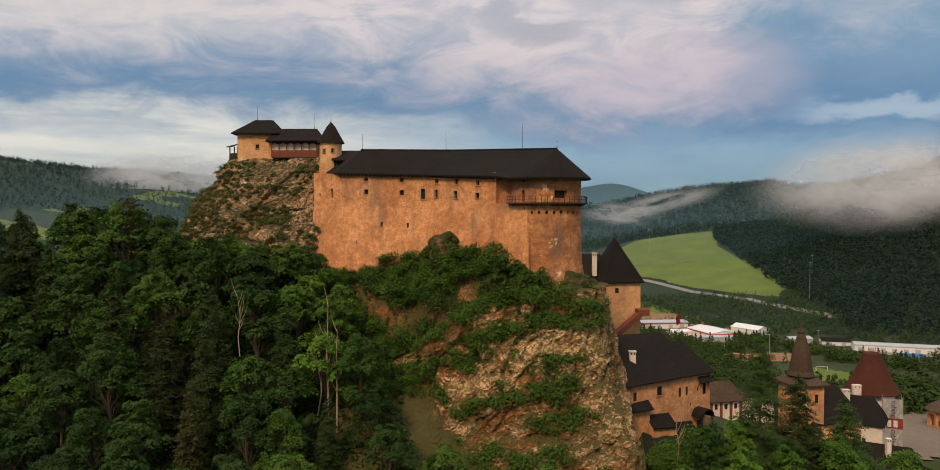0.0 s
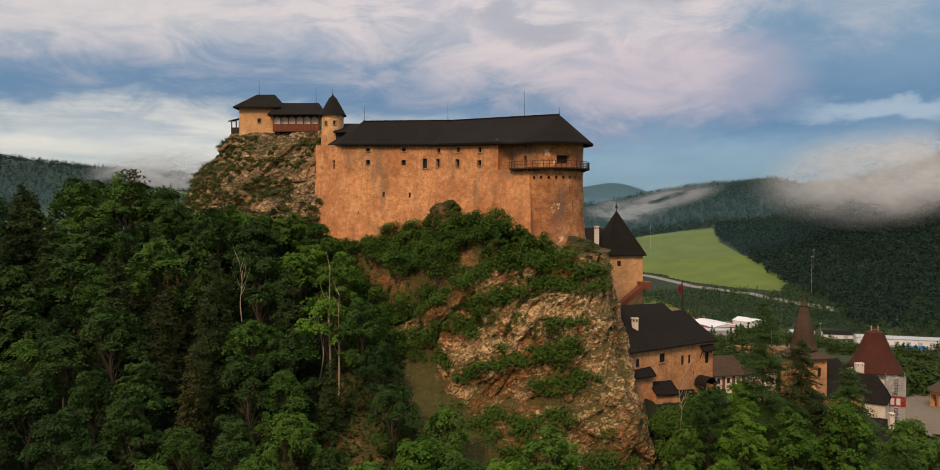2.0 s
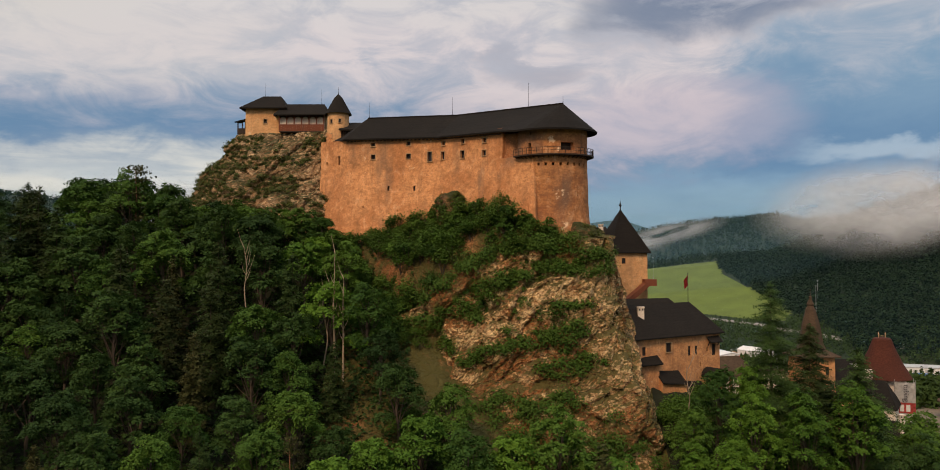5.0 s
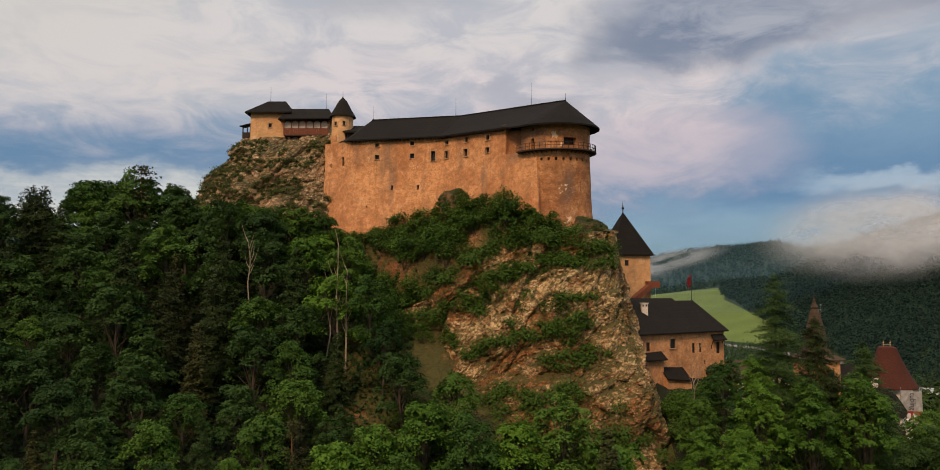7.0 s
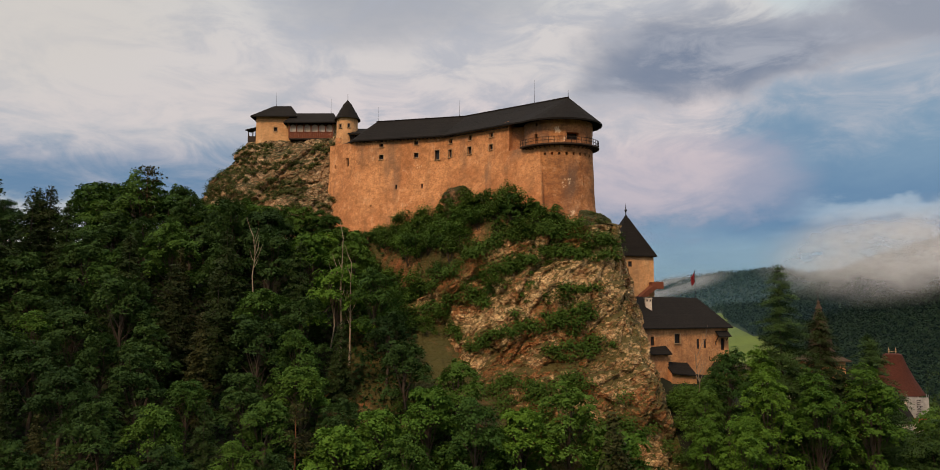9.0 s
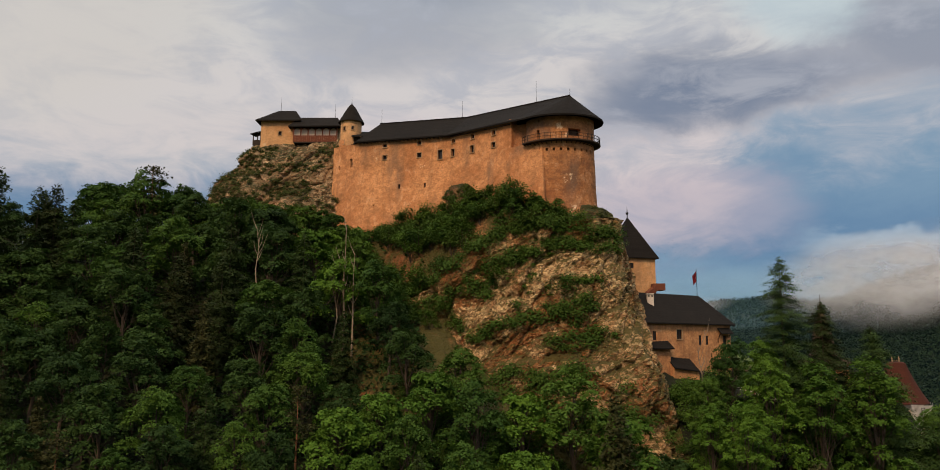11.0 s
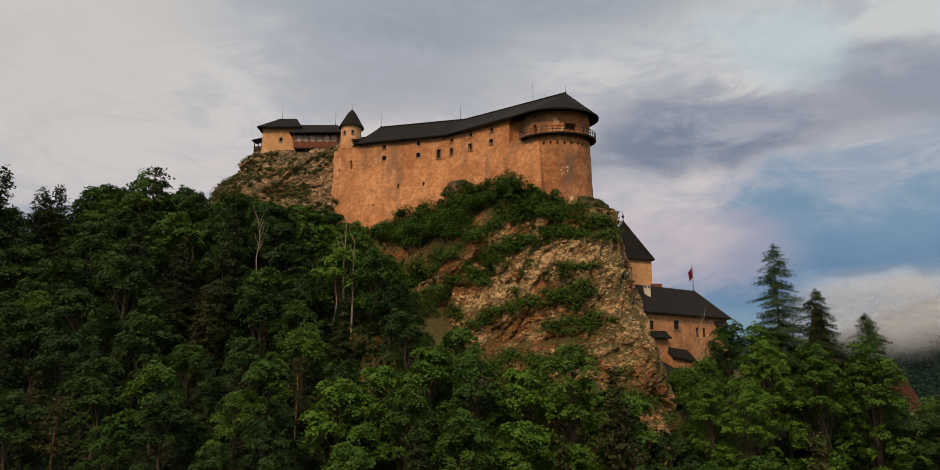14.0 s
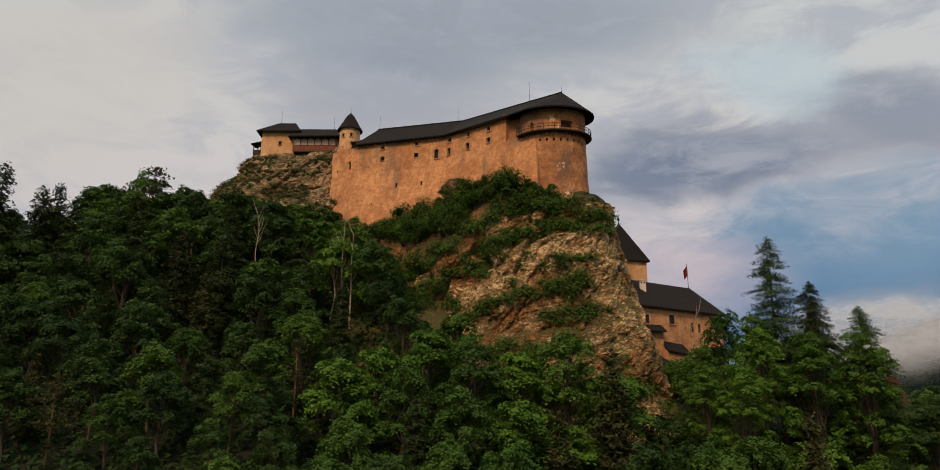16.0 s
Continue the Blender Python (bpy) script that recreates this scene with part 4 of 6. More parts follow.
# link between turret and palace: boarded corridor and lean-to roofs
link = thing("link_corridor", "short timber-clad corridor with shingle lean-to roof", "corridor")
part("wall", box_bm(-31.5, -22.5, 152.2, 157, 112, 121.0), M_PLASTER, link)
for i in range(9):
    part("board", box_bm(-28.4 + i * 0.5, -27.94 + i * 0.5, 152.0, 152.1, 119.4, 121.6), M_WOOD_DARK, link)
roof(link, [[(-28.8, 151.2, 121.7), (-21.5, 151.2, 121.7), (-21.5, 156, 124.0), (-28.8, 156, 124.0)]], M_SHINGLE, 0.2)
roof(link, [[(-29.6, 149.6, 118.9), (-25.6, 147.9, 118.9), (-24.5, 152.3, 120.3), (-28.3, 152.3, 120.3)]], M_SHINGLE, 0.2)

# ---- lower castle ----


def gable_house(name, label, c, ang, w, d, z0, ze, zr, mat_wall, mat_roof, hip=0.3, over=0.7, category="house", windows=(), group=""):
    """A house: walls with windows, hipped or gabled roof. c: middle in plan; ang: turn of its long side; windows: (u along front, z, width, height)."""
    t = thing(name, label, category, group, (c[0], c[1], z0))
    r = Matrix.Rotation(radians(ang), 4, "Z")
    t.matrix_basis = Matrix.Translation((c[0], c[1], z0)) @ r
    bm = bmesh.new()
    holes = [(u - ww / 2, u + ww / 2, z - z0 - hh / 2, z - z0 + hh / 2) for u, z, ww, hh in windows]
    shell(bm, lambda s, z, dd: (s, -d / 2 + dd, z), (-w / 2, w / 2), (0, ze - z0), holes, 0.5, 1.4, 0.03)
    part("wall", bm, mat_wall, t)
    bm = bmesh.new()
    box(bm, -w / 2, w / 2, -d / 2 + 0.55, d / 2, 0, ze - z0)
    part("wall", bm, mat_wall, t)
    for u, z, ww, hh in windows:
        window(t, (u, -d / 2, z - z0), (1, 0), (0, 1), ww, hh, 0.22, ww > 0.8, ww > 1.0)
    e, k = ze - z0 - 0.1, zr - z0
    h = w / 2 - hip * d / 2
    a = [(-w / 2 - over, -d / 2 - over, e), (w / 2 + over, -d / 2 - over, e), (w / 2 + over, d / 2 + over, e), (-w / 2 - over, d / 2 + over, e)]
    rd = [(-h, 0, k), (h, 0, k)]
    roof(t, [[a[0], a[1], rd[1], rd[0]], [a[1], a[2], rd[1]], [a[2], a[3], rd[0], rd[1]], [a[3], a[0], rd[0]]], mat_roof, 0.22)
    return t


def chimney(c, z0, z1, w=0.95, d=0.8, label="whitewashed chimney on a shingle roof"):
    ch = thing("chimney", label, "chimney", "castle chimneys", (c[0], c[1], z0))
    part("shaft", box_bm(-w / 2, w / 2, -d / 2, d / 2, 0, z1 - z0), M_WHITE, ch)
    part("cap", box_bm(-w / 2 - 0.1, w / 2 + 0.1, -d / 2 - 0.1, d / 2 + 0.1, z1 - z0, z1 - z0 + 0.15), M_WHITE, ch)
    # dark blocks on the solid shaft imitate the shade inside flue openings
    for x in (-w / 4, w / 4):
        part("flue_opening", box_bm(x - 0.12, x + 0.12, -d / 2 - 0.02, -d / 2 + 0.1, z1 - z0 - 0.5, z1 - z0 - 0.15), M_IRON, ch)
    return ch


# square tower behind the drum, with a tall pyramid roof
sq = gable_house("square_tower", "square ochre tower with a tall black pyramid roof", (31.6, 159.0), 14, 8.4, 8.4, 82, 96.0, 105.4, M_PLASTER_UP, M_SHINGLE, 1.0, 0.6, "tower", [(-1.3, 94.1, 0.9, 1.15)])
bm = bmesh.new()
ring(bm, [(0.12, 23.2), (0.1, 23.9), (0.28, 24.1), (0.3, 24.3), (0.1, 24.6), (0.04, 25.3), (0.01, 25.9)], 10)
part("finial", bm, M_IRON, sq)
gable_house("tower_wing", "low wing with black shingle roof beside the square tower", (25.0, 161.5), 0, 9.4, 8, 84, 97.0, 101.6, M_PLASTER_UP, M_SHINGLE, 0.2, 0.5)
chimney((27.0, 157.4), 97.0, 101.9)
# covered stair on the tower's flank
stair = thing("covered_stair", "reddish timber covered stair below the square tower", "stair")
bm = bmesh.new()
beam(bm, (29.2, 151.6, 84.0), (36.0, 153.9, 89.2), 1.6, 1.0)
part("flight", bm, M_WOOD_RED, stair)
part("landing", box_bm(35.5, 38.0, 153.2, 156.2, 88.8, 90.2), M_WOOD_RED, stair)

lower = gable_house("lower_palace", "ochre lower castle building with black hipped shingle roof", (32.1, 131.8), 33.3, 24.5, 9.0, 66, 81.2, 86.5, M_PLASTER_LOW, M_SHINGLE, 0.65, 0.65, "building",
                    [(-7.4, 78.9, 0.9, 1.5), (-1.4, 79.2, 1.4, 1.6), (4.0, 78.2, 0.75, 1.7), (5.8, 78.2, 0.75, 1.6), (8.8, 78.2, 0.5, 0.8), (10.6, 78.0, 0.95, 2.1), (6.9, 75.6, 0.35, 0.8)])
chimney((28.6, 127.4), 82.8, 86.1, 1.1)
gable_house("roof_wing", "rear wing with black shingle roof", (33.4, 143.0), 20, 16, 10, 74, 82.0, 86.8, M_PLASTER_LOW, M_SHINGLE, 0.6, 0.5)
porch = thing("porch", "small lean-to annex with dark shingle roof", "annex")
bm = bmesh.new()
foot = ((26.3, 122.0), (31.1, 124.7), (30.5, 126.2), (25.4, 123.2))
solid(bm, [(x, y, 64.0) for x, y in foot], [(x, y, 76.9) for x, y in foot])
part("wall", bm, M_PLASTER_LOW, porch)
roof(porch, [[(25.8, 121.0, 76.8), (31.7, 124.2, 76.8), (30.7, 126.3, 78.6), (25.2, 123.0, 78.6)]], M_SHINGLE, 0.2)
hood = thing("window_hood", "small dark shingled hood over a palace window", "hood")
roof(hood, [[(42.3, 132.0, 79.5), (45.1, 133.8, 79.5), (44.5, 134.7, 80.6), (41.7, 132.9, 80.6)]], M_SHINGLE, 0.18)
for x, y in ((42.3, 132.6), (44.6, 134.1)):
    bm = bmesh.new()
    beam(bm, (x, y - 0.1, 79.5), (x - 0.35, y + 0.55, 78.4), 0.14)
    part("bracket", bm, M_WOOD_DARK, hood)
for (x0, y0, x1, y1, z) in ((31.5, 123.6, 36.5, 126.6, 74.6), (36.8, 127.0, 41.5, 130.0, 72.3)):
    shed = thing("lean_to", "low lean-to with sagging black shingle roof", "shed")
    roof(shed, [[(x0, y0, z - 1.0), (x1, y1, z - 1.6), (x1 - 1.2, y1 + 2.2, z + 0.6), (x0 - 1.2, y0 + 2.2, z + 1.2)]], M_SHINGLE, 0.2)
    bm = bmesh.new()
    solid(bm, [(x0, y0 + 0.4, z - 8), (x1, y1 + 0.4, z - 8), (x1 - 1, y1 + 2.2, z - 8), (x0 - 1, y0 + 2.2, z - 8)], [(x0, y0 + 0.4, z - 1.2), (x1, y1 + 0.4, z - 1.8), (x1 - 1, y1 + 2.2, z + 0.2), (x0 - 1, y0 + 2.2, z + 0.8)])
    part("wall", bm, M_PLASTER_LOW, shed)
door = thing("entrance_porch", "arched entrance porch with curved black shingle roof", "porch")
door.matrix_basis = Matrix.Translation((42.1, 132.5, 70.2)) @ Matrix.Rotation(radians(33.3), 4, "Z") @ Matrix.Scale(0.8, 4)
bm = bmesh.new()
arc = [(2.1 * math.cos(math.pi * k / 12), 4.0 + 2.0 * math.sin(math.pi * k / 12)) for k in range(13)]
inner = [(x * 0.90, 4.0 + (z - 4.0) * 0.88 - 0.06) for x, z in arc]
loop = arc + inner[::-1]
solid(bm, [(x, -2.6, z) for x, z in loop], [(x, 0.6, z) for x, z in loop])
part("roof", bm, M_SHINGLE, door)
for x in (-1.75, 1.75):
    part("post", box_bm(x - 0.14, x + 0.14, -2.4, -2.12, -3.0, 4.05), M_WOOD_DARK, door)
part("parapet", box_bm(-1.6, 1.6, -2.34, -2.2, 0.0, 1.1), M_WOOD_DARK, door)
part("floor", box_bm(-1.9, 1.9, -2.45, 0.6, -0.3, -0.02), M_WOOD_DARK, door)
part("door", box_bm(-0.8, 0.8, -0.25, 0.05, 0.0, 3.0), M_WOOD_DARK, door)
flag = thing("flagpole", "flagpole with a hanging red flag", "flag", at=(40.5, 139.6, 83.0))
bm = bmesh.new()
ring(bm, [(0.07, 0), (0.05, 8.6), (0.09, 8.7), (0.02, 8.9)], 8)
part("pole", bm, M_IRON, flag)
M_FLAG = plain("flag_cloth", (0.30, 0.025, 0.03), 0.8)
bm = bmesh.new()
g = [[bm.verts.new((-0.05 - 0.75 * u * (1 - 0.2 * v), 0.12 * math.sin(u * 7 + v * 3), 8.4 - 0.9 * u - 1.9 * v)) for u in (0, 0.25, 0.5, 0.75, 1)] for v in (0, 0.5, 1)]
for p, q in zip(g, g[1:]):
    for i in range(4):
        bm.faces.new((p[i], p[i + 1], q[i + 1], q[i]))
bmesh.ops.solidify(bm, geom=bm.faces[:], thickness=0.03)
part("flag_cloth", bm, M_FLAG, flag)

# gate tower with its needle spire
spire = gable_house("spire_tower", "ochre gate tower with brown needle spire", (72.6, 158.5), 10, 6.6, 6.6, 50, 73.8, 76.2, M_PLASTER_LOW, M_SHINGLE_BROWN, 1.0, 0.9, "tower", [(-1.5, 70.6, 0.9, 1.9), (1.5, 70.6, 0.9, 1.9)])
bm = bmesh.new()
ring(bm, [(3.0, 25.2), (2.5, 26.2), (1.85, 30.2), (1.0, 33.5), (0.62, 34.3), (0.8, 34.6), (0.3, 35.6), (0.3, 36.2), (0.08, 36.5), (0.03, 38.4)], 8)
part("spire", bm, M_SHINGLE_BROWN, spire)
curtain = gable_house("gate_lodge", "low red and white house by the gate", (56.0, 163.0), 12, 9, 6.6, 54, 69.2, 72.8, M_WHITE, M_SHINGLE_BROWN, 0.5, 0.6, "house", [(-2.4, 67.8, 0.8, 1.2), (0.0, 67.8, 0.8, 1.2), (2.4, 67.8, 0.8, 1.2)])
for k in range(4):
    u = -3.6 + k * 2.4
    part("red_panel", box_bm(u - 0.35, u + 0.35, -3.36, -3.3, 10.4, 15.0), M_WOOD_RED, curtain)
cw = thing("curtain_wall", "low cream plastered curtain wall by the gate", "wall")
bm = bmesh.new()
shell(bm, lambda s, z, d: (60.5 + s * 0.97, 163.5 - s * 0.2 + d, z), (0, 7.9), (52, 69.4), [], 0.8, 1.4, 0.03)
part("wall", bm, M_WHITE, cw)
roof(cw, [[(60.3, 163.1, 69.2), (68.3, 161.5, 69.2), (68.3, 162.5, 69.9), (60.3, 164.1, 69.9)]], M_SHINGLE_BROWN, 0.12)
gable_house("chapel", "castle chapel with black shingle roof", (78.6, 162.5), 20, 14, 10, 44, 65.0, 72.0, M_PLASTER_LOW, M_SHINGLE, 0.5, 0.6, "chapel")
gable_house("white_house", "white plastered house with black shingle roof", (100.5, 187.0), -35, 12.2, 10, 42, 57.6, 63.6, M_WHITE, M_SHINGLE, 0.5, 0.5, "house", [(-2.0, 53.4, 0.8, 1.2), (2.0, 53.4, 0.8, 1.2)])
gable_house("gate_house", "low gatehouse with black shingle roof", (94.5, 163.5), -30, 14, 8.5, 44, 52.8, 58.2, M_PLASTER_LOW, M_SHINGLE, 0.5, 0.5, "house")
chimney((94.0, 162.0), 55.0, 59.9, 1.0, 0.9)
chimney((97.2, 186.9), 60.2, 65.0, 1.8, 1.1)
chimney((101.9, 190.4), 59.0, 65.4, 2.0, 1.1)

red = thing("round_tower", "pale round tower with red shingle cone, partly scaffolded", "tower", at=(108.4, 195.0, 45.0))
bm = bmesh.new()
ring(bm, [(5.6, 0), (5.4, 18.0), (5.0, 18.2), (5.0, 0)], 36)
part("wall", bm, M_WHITE, red)
bm = bmesh.new()
ring(bm, [(6.9, 17.8), (6.9, 18.0), (4.9, 21.5), (3.2, 25.2), (2.2, 28.0), (1.6, 28.3), (0.02, 28.4)], 28)
part("roof", bm, M_SHINGLE_RED, red)
bm = bmesh.new()
for x in (-0.9, 0.9):
    ring(bm, [(0.12, 28.3), (0.10, 29.0), (0.22, 29.2), (0.10, 29.45), (0.02, 29.9)], 8, (x, 0))
beam(bm, (-1.1, 0, 28.75), (1.1, 0, 28.75), 0.10)
part("finial", bm, M_STONE, red, "pale double finial on the cone")
scaf = thing("scaffold_tower", "scaffold wrapped in white sheeting with red bands beside the round tower", "scaffold")
scaf.matrix_basis = Matrix.Translation((109.6, 187.4, 45.0)) @ Matrix.Rotation(radians(-24), 4, "Z")
M_SHEET = plain("sheeting", (0.60, 0.58, 0.56), 0.6, 0, 0.3)
M_STEEL = plain("scaffold_steel", (0.30, 0.30, 0.31), 0.5, 0.5)
M_REDBAND = plain("red_print", (0.50, 0.08, 0.07), 0.6)
M_PRINT = plain("grey_print", (0.10, 0.09, 0.09), 0.7)


def sheet(p, q, z0, z1, mat):
    """A taut, slightly billowing sheet between two uprights."""
    a, b = Vector((*p, 0)), Vector((*q, 0))
    n = (b - a).normalized().cross(Vector((0, 0, 1)))
    bm = bmesh.new()
    grid = [[bm.verts.new(a.lerp(b, i / 8) + n * 0.10 * math.sin(i * 1.9 + h * 2.3 + z0) + Vector((0, 0, z0 + (z1 - z0) * h / 4))) for i in range(9)] for h in range(5)]
    for r0, r1 in zip(grid, grid[1:]):
        for i in range(8):
            bm.faces.new((r0[i], r0[i + 1], r1[i + 1], r1[i]))
    bmesh.ops.solidify(bm, geom=bm.faces[:], thickness=0.05)
    part("sheet", bm, mat, scaf)


FRONT, SIDE, BACK_C = (-2.3, -1.4), (2.3, -1.4), (2.3, 1.6)
for z0, z1, mat in ((0.0, 2.75, M_SHEET), (2.8, 5.4, M_REDBAND), (5.45, 10.1, M_SHEET), (10.15, 12.8, M_REDBAND), (12.85, 17.8, M_SHEET)):
    sheet(FRONT, SIDE, z0, z1, mat)
    sheet(SIDE, BACK_C, z0, z1, mat)
for x, y in (FRONT, SIDE, BACK_C, (-2.3, 1.6)):
    part("standard", box_bm(x - 0.06, x + 0.06, y - 0.06 + 0.2, y + 0.06 + 0.2, 0, 18.6), M_STEEL, scaf)
for z in (5.4, 10.1, 12.8, 17.9):
    part("ledger", box_bm(-2.3, 2.3, -1.26, -1.16, z - 0.05, z + 0.05), M_STEEL, scaf)
for z in (5.7, 13.2):
    cu = bpy.data.curves.new("printed_word", "FONT")
    cu.body, cu.size, cu.extrude = "tubing", 1.75, 0.01
    tmp = bpy.data.objects.new("printed_word", cu)
    me = bpy.data.meshes.new_from_object(tmp)
    bpy.data.objects.remove(tmp)
    me.materials.clear()
    me.materials.append(M_PRINT)
    word = new("printed_word", me)
    word.parent = scaf
    word.matrix_basis = Matrix.Translation((-0.3, -1.58, z + 4.2)) @ Matrix.Rotation(radians(90), 4, "X") @ Matrix.Rotation(radians(-90), 4, "Z")
for z in (3.2, 10.6):
    for x in (-1.2, 0.2):
        part("printed_block", box_bm(x, x + 0.9, -1.56, -1.53, z, z + 1.7), M_SHEET, scaf)

# ---- plants ----
rng = np.random.default_rng(11)


def leaves(name, centre, normal, size, mat, parent=None, aspect=1.0, rg=rng):
    """Many small leaf tufts from centres, facing directions and sizes."""
    n = len(centre)
    nrm = normal / (np.linalg.norm(normal, axis=1, keepdims=True) + 1e-9)
    ref = rg.normal(size=(n, 3))
    u = np.cross(nrm, ref)
    u /= np.linalg.norm(u, axis=1, keepdims=True) + 1e-9
    v = np.cross(nrm, u)
    s = np.asarray(size).reshape(-1, 1) * 0.62
    a, b = u * s * aspect, v * s
    droop = nrm * s * 0.3
    vs = np.stack([centre - a - b * 0.5 - droop, centre + a - b * 0.35 - droop, centre + b * 1.15], 1).reshape(-1, 3)
    me = bpy.data.meshes.new(name)
    me.vertices.add(n * 3)
    me.vertices.foreach_set("co", vs.astype(np.float32).ravel())
    me.loops.add(n * 3)
    me.loops.foreach_set("vertex_index", np.arange(n * 3, dtype=np.int32))
    me.polygons.add(n)
    me.polygons.foreach_set("loop_start", (np.arange(n) * 3).astype(np.int32))
    me.update(calc_edges=True)
    me.materials.append(mat)
    ob = new(name, me)
    if parent is not None:
        ob.parent = parent
    return ob


def limb(bm, pts, r0, r1, n=6):
    rows = []
    for k, p in enumerate(pts):
        r = r0 + (r1 - r0) * k / (len(pts) - 1)
        rows.append([bm.verts.new((p[0] + r * math.cos(2 * math.pi * i / n), p[1] + r * math.sin(2 * math.pi * i / n), p[2])) for i in range(n)])
    for a, b in zip(rows, rows[1:]):
        for i in range(n):
            bm.faces.new((a[i], a[(i + 1) % n], b[(i + 1) % n], b[i]))
    bm.faces.new(rows[-1])


def broadleaf(label, H, R, leaf, mat, seed, nlobes=17, per_lobe=14, per=30):
    """Trunk, limbs and a domed crown of separate lobes; each lobe is a heap of layered sprays of leaves."""
    rg = np.random.default_rng(seed)
    t = thing("broadleaf_tree", label, "tree", "trees of the castle hill")
    bm = bmesh.new()
    pts = [(0.25 * math.sin(k * 1.3 + seed), 0.25 * math.cos(k * 0.9 + seed), H * 0.8 * k / 7 - (1.5 if k == 0 else 0)) for k in range(8)]
    limb(bm, pts, 0.30 * H / 15, 0.07, 6)
    lobes = []
    for k in range(nlobes):
        a = 2.4 * k + rg.uniform(-0.4, 0.4)
        q = math.sqrt((k + 0.4) / nlobes)
        lr = R * rg.uniform(0.26, 0.42)
        z = H * (0.14 + 0.79 * math.sqrt(max(0.0, 1 - (0.95 * q) ** 2)) + rg.uniform(-0.07, 0.07)) - lr * 0.6
        lobes.append((R * q * 0.80 * math.cos(a), R * q * 0.80 * math.sin(a), z, lr))
        k0 = pts[2 + k % 4]
        limb(bm, [k0, ((k0[0] + lobes[-1][0]) / 2, (k0[1] + lobes[-1][1]) / 2, (k0[2] + z) / 2 - 0.2), (lobes[-1][0], lobes[-1][1], z)], 0.12, 0.03, 4)
    part("trunk", bm, M_BARK, t)
    C, N, S = [], [], []
    for lx, ly, lz, lr in lobes:
        for k in range(max(6, int(per_lobe * (lr / (0.34 * R)) ** 2))):
            d = rg.normal(size=3)
            d[2] = abs(d[2]) * 0.95 - 0.30
            d /= np.linalg.norm(d)
            tip = np.array((lx, ly, lz)) + d * lr * np.array((1.0, 1.0, 0.80)) * rg.uniform(0.70, 1.10)
            up = np.array((0, 0, 0.8)) + d * 0.75
            up /= np.linalg.norm(up)
            m = per + int(rg.integers(-8, 9))
            rad = rg.uniform(0.40, 0.75) * min(R / 4.2, 1.25)
            off = rg.normal(size=(m, 3)) * rad * 0.62
            off -= np.outer(off @ up, up) * 0.70
            off[:, 2] -= 0.22 * (off ** 2).sum(1) / rad
            C.append(tip + off)
            N.append(up + rg.normal(size=3) * 0.25 + rg.normal(size=(m, 3)) * 0.30)
            S.append(rg.uniform(0.7, 1.4, m) * leaf * 0.86)
    leaves("crown", np.concatenate(C), np.concatenate(N), np.concatenate(S), mat, t, 1.1, rg)
    return t


def spruce(label, H, R, mat, seed, whorls=34, base=0.10, droop=0.34, leaf=0.50, bark=None, per=30, airy=0.0, taper=0.72):
    rg = np.random.default_rng(seed)
    t = thing("spruce_tree", label, "tree", "trees of the castle hill")
    bm = bmesh.new()
    limb(bm, [(0, 0, -1.5), (0.05, 0, H * 0.3), (-0.05, 0.05, H * 0.65), (0, 0, H * 0.99)], 0.30 * H / 22, 0.025, 7)
    C, N, S = [], [], []
    for k in range(whorls):
        u = k / (whorls - 1)
        z = H * (base + (1 - base) * u) - 0.25
        r = R * (1 - u) ** taper * rg.uniform(0.75, 1.2) + 0.30
        for j in range(5 + int(3 * (1 - u))):
            if rg.random() < airy:
                continue
            a = rg.uniform(0, 6.283)
            rr = r * rg.uniform(0.65, 1.15)
            d = np.array((math.cos(a), math.sin(a), 0))
            end = d * rr + np.array((0, 0, z - droop * rr))
            if rr > 3.2:
                limb(bm, [(0, 0, z), tuple(d * rr * 0.5 + np.array((0, 0, z - droop * rr * 0.3))), tuple(end)], 0.045, 0.012, 4)
            m = max(3, int(per * rr / 2.2))
            w = rg.uniform(0.15, 1.0, m)
            pos = np.outer(w, d * rr)
            pos[:, 2] = z - droop * rr * w ** 1.4
            side = np.array((-d[1], d[0], 0))
            pos += np.outer(rg.normal(size=m) * 0.30 * (0.5 + rr * 0.35), side) + rg.normal(size=(m, 3)) * 0.16
            C.append(pos)
            N.append(np.array((0, 0, 1.0)) + d * 0.5 + rg.normal(size=(m, 3)) * 0.35)
            S.append(rg.uniform(0.7, 1.35, m) * leaf)
    part("trunk", bm, bark or M_BARK, t)
    leaves("crown", np.concatenate(C), np.concatenate(N), np.concatenate(S), mat, t, 0.42, rg)
    return t


